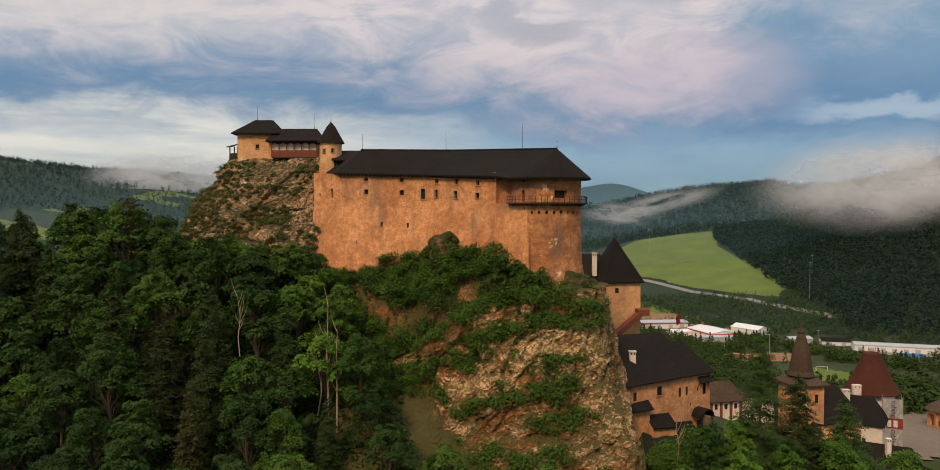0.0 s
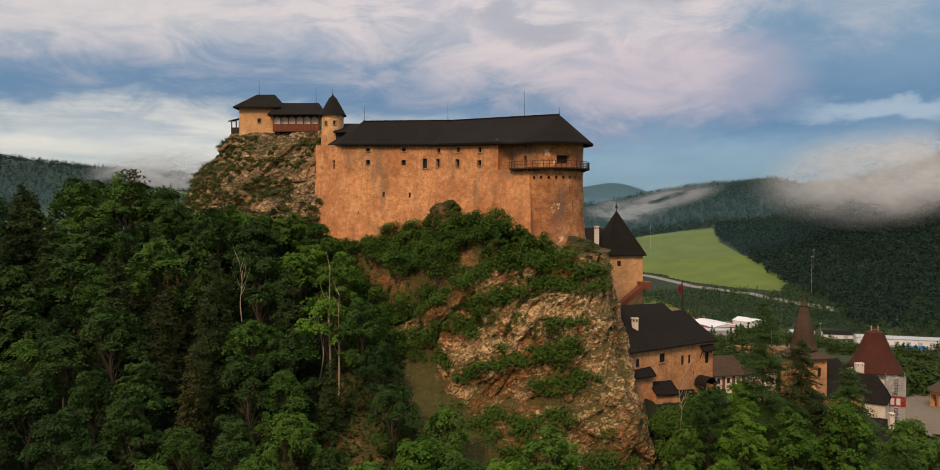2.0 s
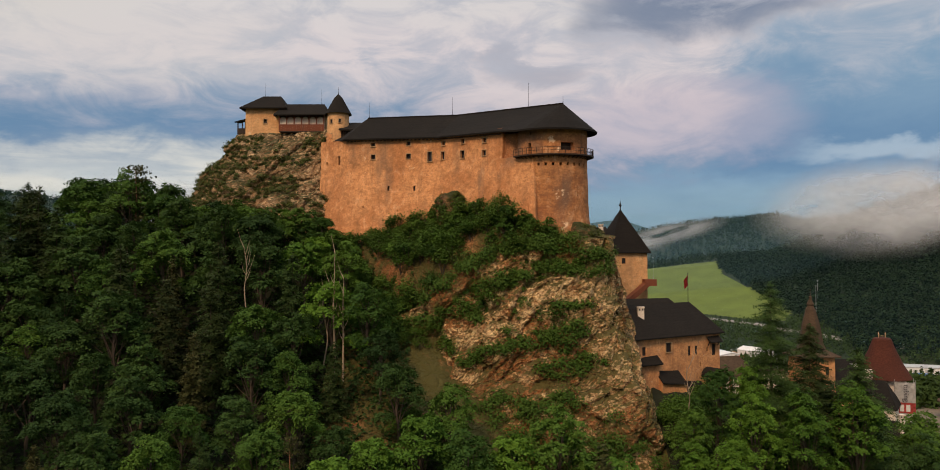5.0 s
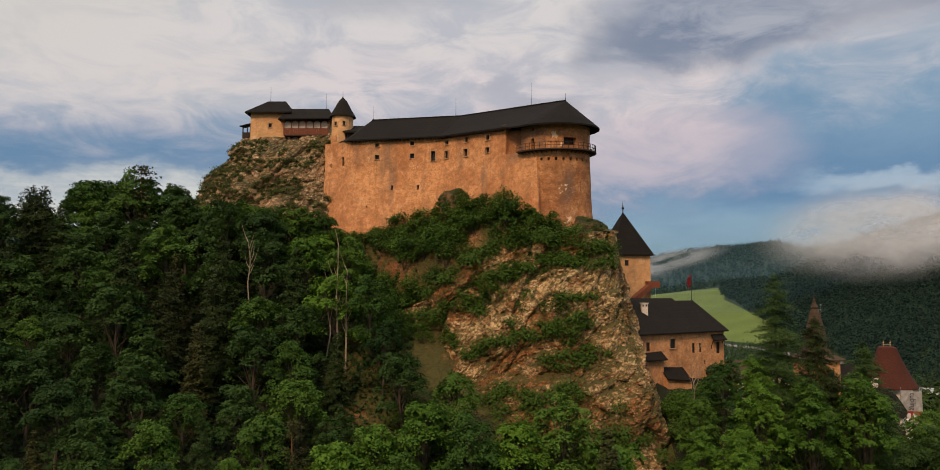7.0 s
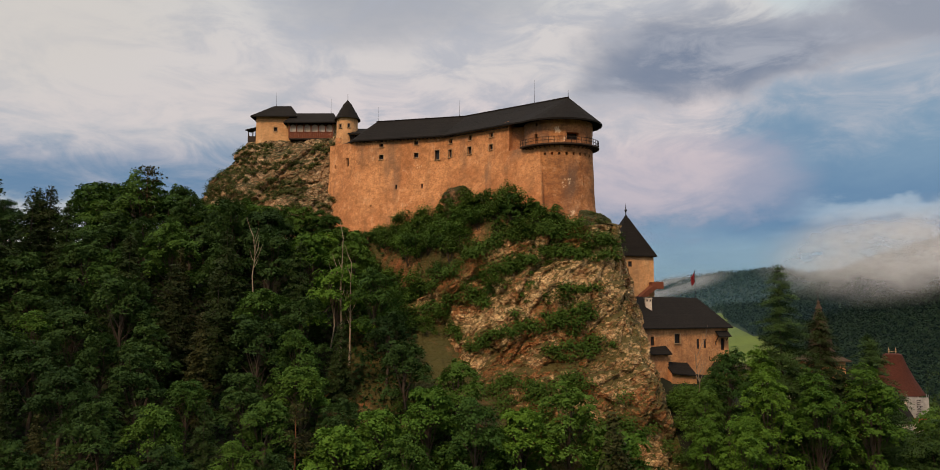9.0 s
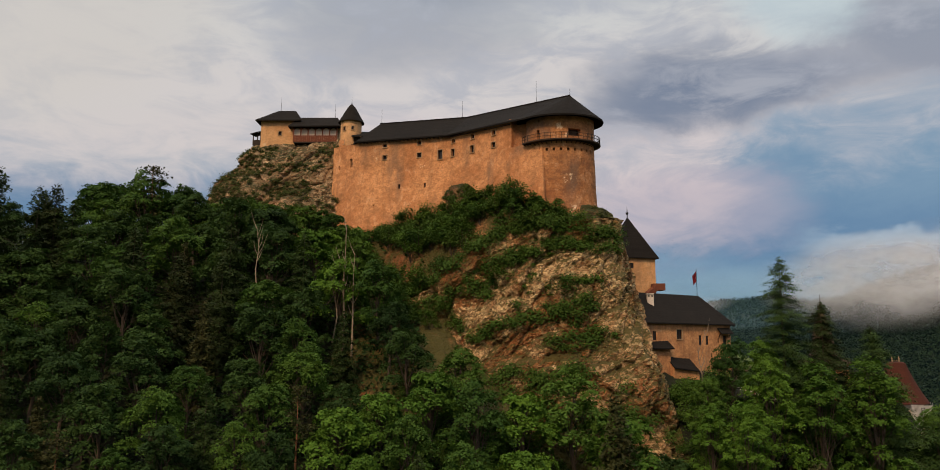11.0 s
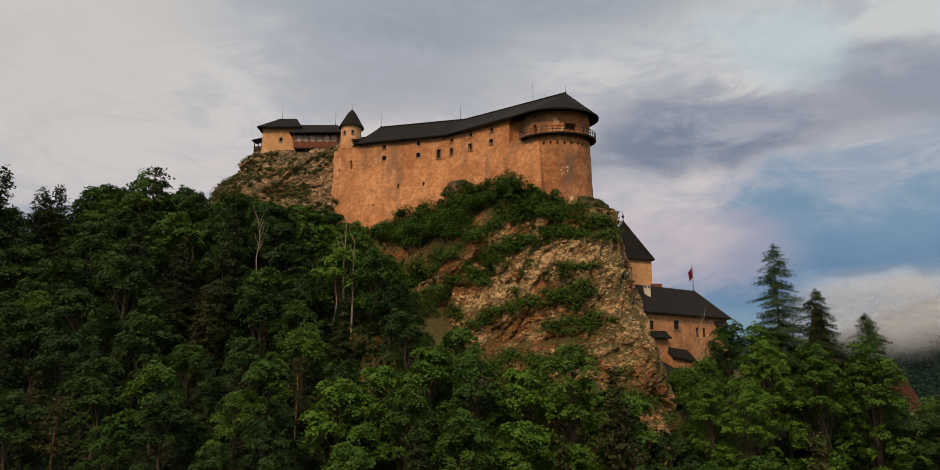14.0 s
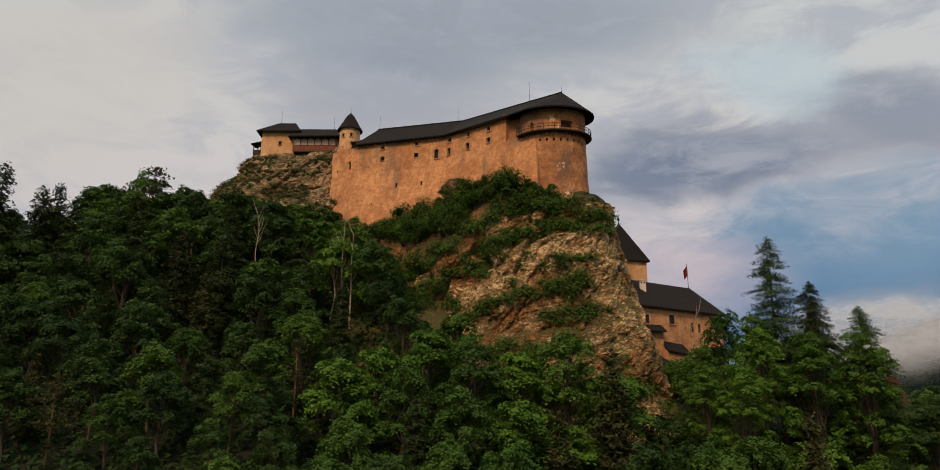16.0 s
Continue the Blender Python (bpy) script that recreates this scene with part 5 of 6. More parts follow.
def pine(label, H, R, seed):
    rg = np.random.default_rng(seed)
    t = thing("pine_tree", label, "tree", "trees of the castle hill")
    bm = bmesh.new()
    limb(bm, [(0, 0, -1.5), (0.2, 0, H * 0.35), (0.1, 0.2, H * 0.7), (0.3, 0.1, H * 0.97)], 0.26, 0.04, 8)
    C, N, S = [], [], []
    for k in range(26):
        u = rg.uniform(0.45, 1.0)
        a = rg.uniform(0, 6.283)
        rr = R * (1.15 - u) * rg.uniform(0.6, 1.25)
        z = H * u
        end = np.array((math.cos(a) * rr, math.sin(a) * rr, z + 0.12 * rr))
        limb(bm, [(0.2, 0.1, z - 0.3), tuple(end)], 0.06, 0.02, 4)
        m = 34
        off = rg.normal(size=(m, 3)) * np.array((0.75, 0.75, 0.25))
        C.append(end + off)
        N.append(np.array((0, 0, 1.0)) + rg.normal(size=(m, 3)) * 0.7)
        S.append(rg.uniform(0.25, 0.5, m))
    part("trunk", bm, M_BARK_RED, t)
    leaves("crown", np.concatenate(C), np.concatenate(N), np.concatenate(S), M_PINE, t, 1.0, rg)
    return t


def shrub(label, R, mat, seed, n=1300, leaf=0.165):
    rg = np.random.default_rng(seed)
    t = thing("shrub", label, "shrub", "shrubs on the rock")
    bm = bmesh.new()
    for k in range(6):
        a = k * 1.05
        limb(bm, [(0, 0, -0.6), (0.3 * R * math.cos(a), 0.3 * R * math.sin(a), R * 0.6), (0.55 * R * math.cos(a), 0.55 * R * math.sin(a), R * 1.1)], 0.05, 0.015, 4)
    part("stem", bm, M_BARK, t)
    C, N, S = [], [], []
    for k in range(16):
        a = rg.uniform(0, 6.283)
        q = math.sqrt(rg.random()) * R * 0.85
        tip = np.array((q * math.cos(a), q * math.sin(a), R * (0.30 + (0.5 + 0.8 * rg.random()) * (1 - (q / R) ** 2))))
        m = n // 16
        off = rg.normal(size=(m, 3)) * R * np.array((0.20, 0.20, 0.15))
        C.append(tip + off)
        N.append(np.array((0, 0, 0.9)) + off / R + rg.normal(size=(m, 3)) * 0.45)
        S.append(rg.uniform(0.7, 1.3, m) * leaf)
    leaves("foliage", np.concatenate(C), np.concatenate(N), np.concatenate(S), mat, t, 1.0, rg)
    return t


LB = "tall broadleaf tree with dense layered green foliage"
LS = "dark green spruce with drooping boughs"
trees_b = [broadleaf(LB, 16, 4.9, 0.315, M_LEAF, 1), broadleaf(LB, 15, 4.6, 0.30, M_LEAF, 2), broadleaf(LB, 17, 5.3, 0.325, M_LEAF, 3), broadleaf(LB, 13, 4.2, 0.29, M_LEAF, 4)]
trees_l = [broadleaf("young broadleaf tree with fresh yellow-green leaves", 13, 4.4, 0.31, M_LEAF_LIME, 5), broadleaf("young broadleaf tree with fresh yellow-green leaves", 11, 3.9, 0.28, M_LEAF_LIME, 6)]
trees_s = [spruce(LS, 20, 4.4, M_NEEDLE, 7, taper=0.60), spruce(LS, 23, 4.8, M_NEEDLE, 8, taper=0.56), spruce("slender brownish spruce among the broadleaf trees", 17, 3.2, M_PINE, 9)]
trees_p = [pine("tall pine with bare reddish trunk", 19, 4.0, 10), pine("tall pine with bare reddish trunk", 17, 3.4, 12)]
shrubs = [shrub("dense green shrub on the rock", 2.0, M_BUSH, 20), shrub("dense green shrub on the rock", 1.5, M_BUSH, 21), shrub("dark green shrub on the rock", 1.7, M_LEAF, 22), shrub("low green shrub on a rock ledge", 1.0, M_BUSH, 23, 360, 0.26)]
trees_d = [broadleaf("broadleaf tree with shade put into its dark leaf colour", 16, 4.8, 0.31, M_LEAF_SHADE, 41), broadleaf("broadleaf tree with shade put into its dark leaf colour", 14, 4.3, 0.29, M_LEAF_SHADE, 42)]
talls = {"b": broadleaf("tall maple with a high green crown", 36, 7.0, 0.36, M_LEAF, 51, 34, 13, 32), "l": broadleaf("tall maple with fresh yellow-green crown", 36, 6.8, 0.36, M_LEAF_LIME, 52, 34, 13, 32), "d": broadleaf("tall heavy-crowned tree with shade put into its leaf colour", 36, 7.2, 0.37, M_LEAF_SHADE, 53, 34, 13, 32)}
originals = trees_d + trees_b + trees_l + trees_s + trees_p + shrubs
used = set()


def plant(proto, x, y, z=None, scale=1.0, turn=0.0, label="", sink=0.2):
    """The first planting takes the original itself, the others are copies."""
    z = hz(x, y) - sink if z is None else z
    m = pose(x, y, z, 0, 0, turn) @ Matrix.Scale(scale / (proto.scale[0] if proto.name in used else 1.0), 4)
    if proto.name not in used:
        used.add(proto.name)
        proto.matrix_basis = m
        ob = proto
    else:
        ob = copy_thing(proto, m)
    if label:
        ob["label"] = label
    return ob


def blocked(x, y):
    """Where walls, rock or open views keep the forest out."""
    if -19 < x < 30 and y > float(np.interp(x, (-19, -12, -4, 4, 30), (121, 112, 106, 102.5, 102.5))):
        return True
    if x <= -19 and y > float(np.interp(x, (-78, -68, -61, -45, -32, -24, -19), (178, 162, 148, 141, 143, 136, 122))):
        return True
    if 30 <= x < 50 and y > 107 + (x - 30) * 0.7:
        return True
    return x >= 50 and y > 122 + (x - 50) * 0.5


spots = []


def free(x, y, gap):
    return all((x - a) ** 2 + (y - b) ** 2 > (0.5 * (gap + g)) ** 2 for a, b, g in spots)


def canopy(x, y):
    """Height that the tree tops keep to over the slope."""
    if x < 22:
        far = float(np.interp(x / y, (-0.65, -0.54, -0.43, -0.40, -0.31, -0.22, -0.15), (112, 114, 114, 110.5, 107.5, 101, 97)))
        near = float(np.interp(y, (60, 84, 96, 104, 116, 140), (52, 64, 74, 80, 92, 130)))
        return min(far, near)
    return float(np.interp(y, (60, 82, 95, 105, 113, 125), (50, 60, 68, 74.5, 78.5, 77)))


TALL = {trees_d[0].name: 16, trees_d[1].name: 14}
for pr, hh in zip(trees_b + trees_l + trees_s + trees_p, (16, 15, 17, 13, 13, 11, 20, 23, 17, 19, 17)):
    TALL[pr.name] = hh

# marked single trees first
larch = spruce("tall airy spruce standing above the wood", 50, 10.5, M_LARCH, 31, 70, 0.2, 0.16, 0.36, None, 62, 0.04, 0.58)
dense = spruce("tall dense spruce with a pointed crown", 44, 9.0, M_NEEDLE, 32, 66, 0.2, 0.30, 0.40, None, 66, 0.0, 0.50)
broad = spruce("broad full spruce reaching down into the wood", 42, 11.5, M_LARCH, 33, 64, 0.2, 0.26, 0.40, None, 60, 0.0, 0.60)
for pr, x, y, top, H in ((larch, 46.0, 114.5, 91.4, 50), (dense, 53.4, 117.4, 84.5, 44), (broad, 61.4, 118, 80.6, 42), (trees_s[1], -90, 143, 109, 23), (trees_s[1], -91.8, 133, 110.3, 23), (trees_s[0], -86.5, 143, 109.5, 20), (trees_s[0], -80, 138, 105, 20),
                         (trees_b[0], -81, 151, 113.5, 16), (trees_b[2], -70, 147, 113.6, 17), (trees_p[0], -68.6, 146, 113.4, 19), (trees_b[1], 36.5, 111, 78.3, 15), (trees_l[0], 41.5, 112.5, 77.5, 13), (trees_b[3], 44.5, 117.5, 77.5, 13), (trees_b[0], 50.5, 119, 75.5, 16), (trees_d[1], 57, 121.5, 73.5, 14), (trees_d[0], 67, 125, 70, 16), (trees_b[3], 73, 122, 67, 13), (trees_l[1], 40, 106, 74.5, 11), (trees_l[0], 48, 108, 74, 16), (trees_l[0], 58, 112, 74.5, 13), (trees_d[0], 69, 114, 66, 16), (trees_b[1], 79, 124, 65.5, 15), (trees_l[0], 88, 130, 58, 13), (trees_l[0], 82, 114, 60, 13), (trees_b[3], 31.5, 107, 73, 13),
                         (trees_p[0], -24, 93.5, 72, 19), (trees_p[1], -51, 87.5, 67, 17)):
    if x > 28 and H < 18:
        pr, H = talls["l" if pr in trees_l else "d" if pr in trees_d else "b"], 33.4
    plant(pr, x, y, None, (top - hz(x, y)) / H, x * 7)
    spots.append((x, y, 4.6))
for x, y in ((33.5, 98), (37, 103), (30, 101)):
    plant(talls["l"], x, y, None, (69.0 - hz(x, y)) / 33.4, x * 11)
    spots.append((x, y, 4.5))
count = 0
for _ in range(26000):
    x, y = rng.uniform(-125, 135), rng.uniform(69, 172)
    if abs(x) > 0.66 * y + 6 or blocked(x, y):
        continue
    gap = 5.3 if y < 100 else 5.9 if y < 118 else 6.4
    if not free(x, y, gap):
        continue
    spots.append((x, y, gap))
    k = rng.random()
    if x < -45:
        pr = trees_s[int(rng.integers(3))] if k < (0.42 if y < 125 else 0.06) else trees_b[int(rng.integers(4))]
    elif x < 0:
        pr = trees_s[int(rng.integers(3))] if k < 0.10 else trees_l[int(rng.integers(2))] if k < 0.22 and x > -0.25 * y else trees_b[int(rng.integers(4))]
    else:
        pr = trees_s[2] if k < 0.06 else trees_l[int(rng.integers(2))] if k < 0.24 else trees_b[int(rng.integers(4))]
    # darkness towards both sides of the view is painted by swapping in darker-leaved trees
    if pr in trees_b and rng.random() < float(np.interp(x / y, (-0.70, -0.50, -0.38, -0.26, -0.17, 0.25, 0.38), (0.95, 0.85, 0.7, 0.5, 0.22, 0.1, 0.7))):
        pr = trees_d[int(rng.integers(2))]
    if -24 < x < -4 and y > 96 and k > 0.85:
        pr = trees_l[int(rng.integers(2))]
    if -10 < x < 22 and y < 101 and k > 0.35:
        pr = trees_l[int(rng.integers(2))]
    sc = min(rng.uniform(0.9, 1.35), (canopy(x, y) - hz(x, y)) * rng.uniform(0.76, 1.0) / TALL[pr.name])
    if sc < 0.30:
        continue
    plant(pr, x, y, None, sc, rng.uniform(0, 360))
    count += 1
print("trees", count)


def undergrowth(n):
    """Low growth added over the forest floor; its dark leaf colour paints the shade between the trunks."""
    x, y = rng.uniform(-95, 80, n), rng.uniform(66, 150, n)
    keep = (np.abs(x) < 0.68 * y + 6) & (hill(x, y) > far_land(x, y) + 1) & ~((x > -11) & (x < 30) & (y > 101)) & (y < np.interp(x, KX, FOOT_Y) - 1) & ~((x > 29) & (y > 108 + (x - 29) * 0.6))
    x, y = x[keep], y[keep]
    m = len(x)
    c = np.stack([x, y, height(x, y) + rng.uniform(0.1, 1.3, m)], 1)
    ob = leaves("undergrowth", c, np.array((0, -0.2, 1.0)) + rng.normal(size=(m, 3)) * 0.5, rng.uniform(0.35, 0.8, m), M_LEAF_SHADE)
    return tagged(ob, "low leaf cover on the forest floor, shade put into its dark colour", "undergrowth", kind="stuff")


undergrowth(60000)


def scatter_shrubs(n, x_range, y_of, gap, sizes, z_of=None):
    done = []
    for _ in range(n * 12):
        x = rng.uniform(*x_range)
        y0, y1 = y_of(x)
        if y1 <= y0:
            continue
        y = rng.uniform(y0, y1)
        if any((x - a) ** 2 + (y - b) ** 2 < gap * gap for a, b in done):
            continue
        done.append((x, y))
        plant(shrubs[int(rng.integers(3))], x, y, None, rng.uniform(*sizes), rng.uniform(0, 360))
        if len(done) >= n:
            break


# trees close under the crag and the palace corner
for k in range(15):
    x = -63 + k * 2.55
    y = float(np.interp(x, (-63, -50, -40, -32, -26), (146, 142, 141.5, 143, 139))) + rng.uniform(-1.5, 0.8)
    top = float(np.interp(x, (-63, -55, -44, -36, -30, -26), (108, 106.5, 106.5, 105.5, 103.5, 101.5))) + rng.uniform(-1.2, 0.8)
    pr = trees_b[int(rng.integers(4))]
    plant(pr, x, y, None, (top - hz(x, y)) / TALL[pr.name], rng.uniform(0, 360))
# young trees among the shrubs under the walls
for k in range(40):
    x = rng.uniform(-9, 19)
    fy, bw = float(np.interp(x, KX, FOOT_Y)), float(np.interp(x, KX, BENCH))
    y = fy - rng.uniform(0.8, bw + 3.0)
    pr = trees_b[int(rng.integers(4))]
    plant(pr, x, y, None, rng.uniform(0.24, 0.40), rng.uniform(0, 360), "young bushy broadleaf tree below the castle wall", 1.6)
# the belt of shrubs between the walls and the cliff
scatter_shrubs(105, (-27, 21), lambda x: (float(np.interp(x, KX, FOOT_Y)) - float(np.interp(x, KX, BENCH)) - 3.5, float(np.interp(x, KX, FOOT_Y)) - 1.0), 1.7, (0.95, 1.75))
scatter_shrubs(62, (-33, -1), lambda x: (float(np.interp(x, (-33, -19, -6, -1), (136, 122, 120, 120))), float(np.interp(x, (-33, -26, -19, -6, -1), (148, 143, 139, 133, 127)))), 2.0, (0.8, 1.6))
# under the cliff and down its eastern flank
scatter_shrubs(52, (31.0, 40), lambda x: (100, float(np.interp(x, (28, 33, 40), (119, 121.5, 126)))), 1.9, (0.9, 1.6))
scatter_shrubs(90, (-12, 30), lambda x: (96, float(np.interp(x, (-12, 0, 10, 26, 30), (111, 106, 103.5, 104, 112)))), 1.9, (0.8, 1.5))

for x, y, k in ((30.8, 118.6, 1.3), (32.2, 119.8, 1.6), (33.8, 121.0, 1.5), (35.6, 122.4, 1.7), (37.6, 124.0, 1.6), (39.4, 126.0, 1.8)):
    plant(shrubs[2], x, y, None, k, x * 40)


def mesh_spots(ob):
    n = len(ob.data.vertices)
    co = np.empty(n * 3)
    ob.data.vertices.foreach_get("co", co)
    nm = np.empty(n * 3)
    ob.data.vertices.foreach_get("normal", nm)
    return co.reshape(-1, 3), nm.reshape(-1, 3)


cliff_co, cliff_n = mesh_spots(cliff)
crag_co, crag_n = mesh_spots(crag)


def on_rock(co, x, z):
    i = int(np.argmin((co[:, 0] - x) ** 2 + (co[:, 2] - z) ** 2 + 0.002 * (co[:, 1] - 100) ** 2))
    return co[i]


heap = ([], [], [])
turf = ([], [], [])


def low_growth(p, r, dark=False):
    """A small shrub's leaves, gathered into the one mat of growth on the rock."""
    m = int((220 if dark else 150) * r) + 30
    d = rng.normal(size=(m, 3)) * r * np.array((0.55, 0.45, 0.36))
    into = turf if dark else heap
    into[0].append(np.asarray(p) + d + np.array((0, 0, r * 0.35)))
    into[1].append(np.array((0, -0.35, 0.9)) + d / r * 0.7 + rng.normal(size=(m, 3)) * 0.4)
    into[2].append(rng.uniform(0.12, 0.26, m) if dark else rng.uniform(0.18, 0.34, m))


def ledge(x0, z0, x1, z1, n, spread, sizes):
    """Shrubs along a ledge of the cliff."""
    for k in range(n):
        f = (k + 0.5) / n
        p = on_rock(cliff_co, x0 + (x1 - x0) * f + rng.normal() * spread, z0 + (z1 - z0) * f + rng.normal() * spread * 0.7)
        low_growth(p, rng.uniform(*sizes) * 1.6)


ledge(1.0, 90.0, 8.0, 92.0, 18, 0.6, (0.6, 1.1))
ledge(-13.0, 82.5, -1.0, 87.0, 14, 0.7, (0.4, 0.9))
ledge(-1.5, 85.0, 0.5, 85.0, 3, 0.4, (0.8, 1.0))
ledge(-4.0, 78.5, 5.0, 81.0, 12, 0.8, (0.5, 1.0))
ledge(5.0, 81.5, 17.0, 83.5, 22, 0.8, (0.5, 1.05))
ledge(11.0, 77.0, 17.5, 79.0, 14, 1.1, (0.5, 1.0))
ledge(12.5, 87.0, 18.0, 87.5, 6, 0.5, (0.5, 0.8))
ledge(-8.0, 71.5, 16.0, 73.0, 34, 1.8, (0.7, 1.2))
ledge(-6.0, 66.0, 24.0, 67.0, 44, 2.2, (0.8, 1.4))
ledge(3.0, 96.2, 15.0, 96.8, 26, 0.8, (0.6, 1.1))
ledge(-16.5, 84.0, -13.5, 66.0, 26, 1.0, (0.6, 1.1))
ledge(-12.0, 82.0, -7.5, 69.0, 26, 1.3, (0.6, 1.1))
ledge(9.0, 93.6, 16.5, 92.6, 14, 0.7, (0.5, 0.95))
ledge(18.0, 97.0, 21.5, 92.0, 14, 1.1, (0.5, 1.0))
ledge(-10.0, 88.5, 3.0, 95.5, 14, 0.8, (0.7, 1.1))
for cx, cy, cz, sx, sy, sz, m in ((-4.6, 133.2, 103.8, 3.2, 2.6, 3.1, 55), (17.8, 121.8, 96.6, 3.6, 3.0, 4.2, 50)):
    for k in range(m):
        d = rng.normal(size=3)
        d[1] = -abs(d[1])
        d /= np.linalg.norm(d)
        low_growth((cx + sx * d[0] * 0.95, cy + sy * d[1] * 0.95, cz + sz * d[2] * 0.9), rng.uniform(0.3, 0.6), True)
pick = rng.permutation(len(crag_co))
done = []
for i in pick:
    p = crag_co[i]
    w = noise.noise(Vector((p[0] * 0.16 + 3, p[1] * 0.16, p[2] * 0.16))) + 0.7 * noise.noise(Vector((p[0] * 0.45, p[1] * 0.45, p[2] * 0.45)))
    least = -0.50 if p[0] < -51 else -0.20 if p[0] < -47 else 0.02 if p[2] < 112 else 0.38
    if p[2] > 121.5 or p[2] < 103 or w < least or any(np.sum((p - q) ** 2) < 1.1 for q in done):
        continue
    done.append(p)
    low_growth(p, rng.uniform(0.35, 0.9), True)
    if len(done) > 460:
        break
tagged(leaves("rock_growth", np.concatenate(heap[0]), np.concatenate(heap[1]), np.concatenate(heap[2]), M_BUSH), "green shrubs and creepers rooted on the rock ledges", "shrubs", kind="stuff")
tagged(leaves("crag_turf", np.concatenate(turf[0]), np.concatenate(turf[1]), np.concatenate(turf[2]), M_TURF), "dark olive turf and low scrub on the crag", "turf", kind="stuff")


def dead_tree(x, y, z, H, seed, label):
    rg = np.random.default_rng(seed)
    t = thing("dead_tree", label, "tree", at=(x, y, z))
    bm = bmesh.new()
    bx, by = rg.normal() * 0.3, rg.normal() * 0.3
    pts = [(bx * math.sin(k * 0.9) + 0.12 * k * bx, by * math.sin(k * 1.2), H * k / 8 - (1 if k == 0 else 0)) for k in range(9)]
    limb(bm, pts, 0.0115 * H, 0.03, 7)
    part("trunk", bm, M_DEAD, t)
    for k in range(9):
        i = 3 + k % 6
        a = rg.uniform(0, 6.28)
        r = rg.uniform(0.8, 2.2)
        p = pts[i]
        bm = bmesh.new()
        limb(bm, [p, (p[0] + r * 0.4 * math.cos(a), p[1] + r * 0.4 * math.sin(a), p[2] + r * 0.7), (p[0] + r * 0.7 * math.cos(a + 0.2), p[1] + r * 0.7 * math.sin(a + 0.2), p[2] + r * 1.7)], 0.07, 0.012, 5)
        part("branch", bm, M_DEAD, t)
    return t


for x, y, top, H, sd in ((-23.0, 116.5, 95.5, 19, 1), (-21.4, 116.0, 91.5, 16, 2), (-24.8, 117.5, 90.5, 12, 3), (-38.5, 121.0, 96.5, 9, 4)):
    dead_tree(x, y, top - H, H, sd, "leafless bleached tree at the edge of the wood")
for x, y, top, H, sd in ((33.8, 117.6, 78.0, 8.5, 6),):
    dead_tree(x, y, top - H, H, sd, "leafless sapling in front of the lower building")
for pr in originals:
    if pr.name not in used:
        for o in (*pr.children_recursive, pr):
            bpy.data.objects.remove(o)

# ---- valley and distance ----
M_MEADOW = plain("mown_meadow", (0.108, 0.150, 0.024), 0.95, 0, 0.35, 0.035)
M_ROAD = plain("pale_asphalt", (0.20, 0.19, 0.17), 0.9, 0, 0.2, 0.1)
M_SOIL = plain("bare_soil", (0.23, 0.14, 0.07), 0.95, 0, 0.3, 0.1)
M_HALL = plain("white_sheet_metal", (0.68, 0.68, 0.68), 0.5, 0, 0.12, 0.2)
M_HALL_GREY = plain("grey_sheet_metal", (0.38, 0.40, 0.42), 0.5, 0, 0.2, 0.2)
M_HALL_RED = plain("red_trim", (0.50, 0.05, 0.05), 0.6)
M_BLUE = plain("blue_tarpaulin", (0.06, 0.22, 0.55), 0.6)
M_LOGS = plain("stacked_timber", (0.34, 0.15, 0.07), 0.9, 0, 0.4, 0.5)


def drape(name, outline, mat, label, category, step=3.5, lift=0.6, kind="structure"):
    """A patch of ground cover laid over the land inside a plan outline."""
    xs, ys = [p[0] for p in outline], [p[1] for p in outline]
    n = len(outline)

    def inside(x, y):
        c = False
        for i in range(n):
            (xa, ya), (xb, yb) = outline[i], outline[i - 1]
            if (ya > y) != (yb > y) and x < (xb - xa) * (y - ya) / (yb - ya) + xa:
                c = not c
        return c

    nx, ny = int((max(xs) - min(xs)) / step) + 1, int((max(ys) - min(ys)) / step) + 1
    keep, vs, fs = {}, [], []
    for j in range(ny + 1):
        for i in range(nx + 1):
            x, y = min(xs) + i * step, min(ys) + j * step
            wob = 4.0 * noise.noise(Vector((x * 0.04, y * 0.04, 1.0)))
            if inside(x + wob, y + wob):
                keep[i, j] = len(vs)
                vs.append((x, y, hz(x, y) + lift))
    for (i, j), k in keep.items():
        q = [keep.get(c) for c in ((i, j), (i + 1, j), (i + 1, j + 1), (i, j + 1))]
        if None not in q:
            fs.append(q)
    return tagged(raw(name, vs, fs, mat, smooth=True), label, category, kind=kind)


MEADOW = [(158, 815), (191, 782), (222, 722), (258, 688), (284, 664), (304, 690), (308, 760), (300, 860), (316, 930), (372, 1075), (310, 1080), (232, 1000), (190, 960), (150, 840)]
drape("meadow", MEADOW, M_MEADOW, "smooth mown yellow-green meadow on the slope", "meadow")
drape("meadow", [(148, 620), (178, 600), (190, 655), (172, 690), (150, 700)], M_MEADOW, "small green meadow above the works", "meadow")
drape("playing_field", [(190, 445), (240, 400), (262, 425), (215, 475)], M_MEADOW, "short green playing field", "field", 4.0, 0.3)
drape("meadow", [(-740, 1010), (-560, 960), (-560, 1030), (-650, 1090), (-760, 1080)], M_MEADOW, "pale green meadow across the valley", "meadow")
drape("meadow", [(-700, 1180), (-600, 1200), (-560, 1270), (-680, 1260)], M_MEADOW, "pale green meadow across the valley", "meadow")
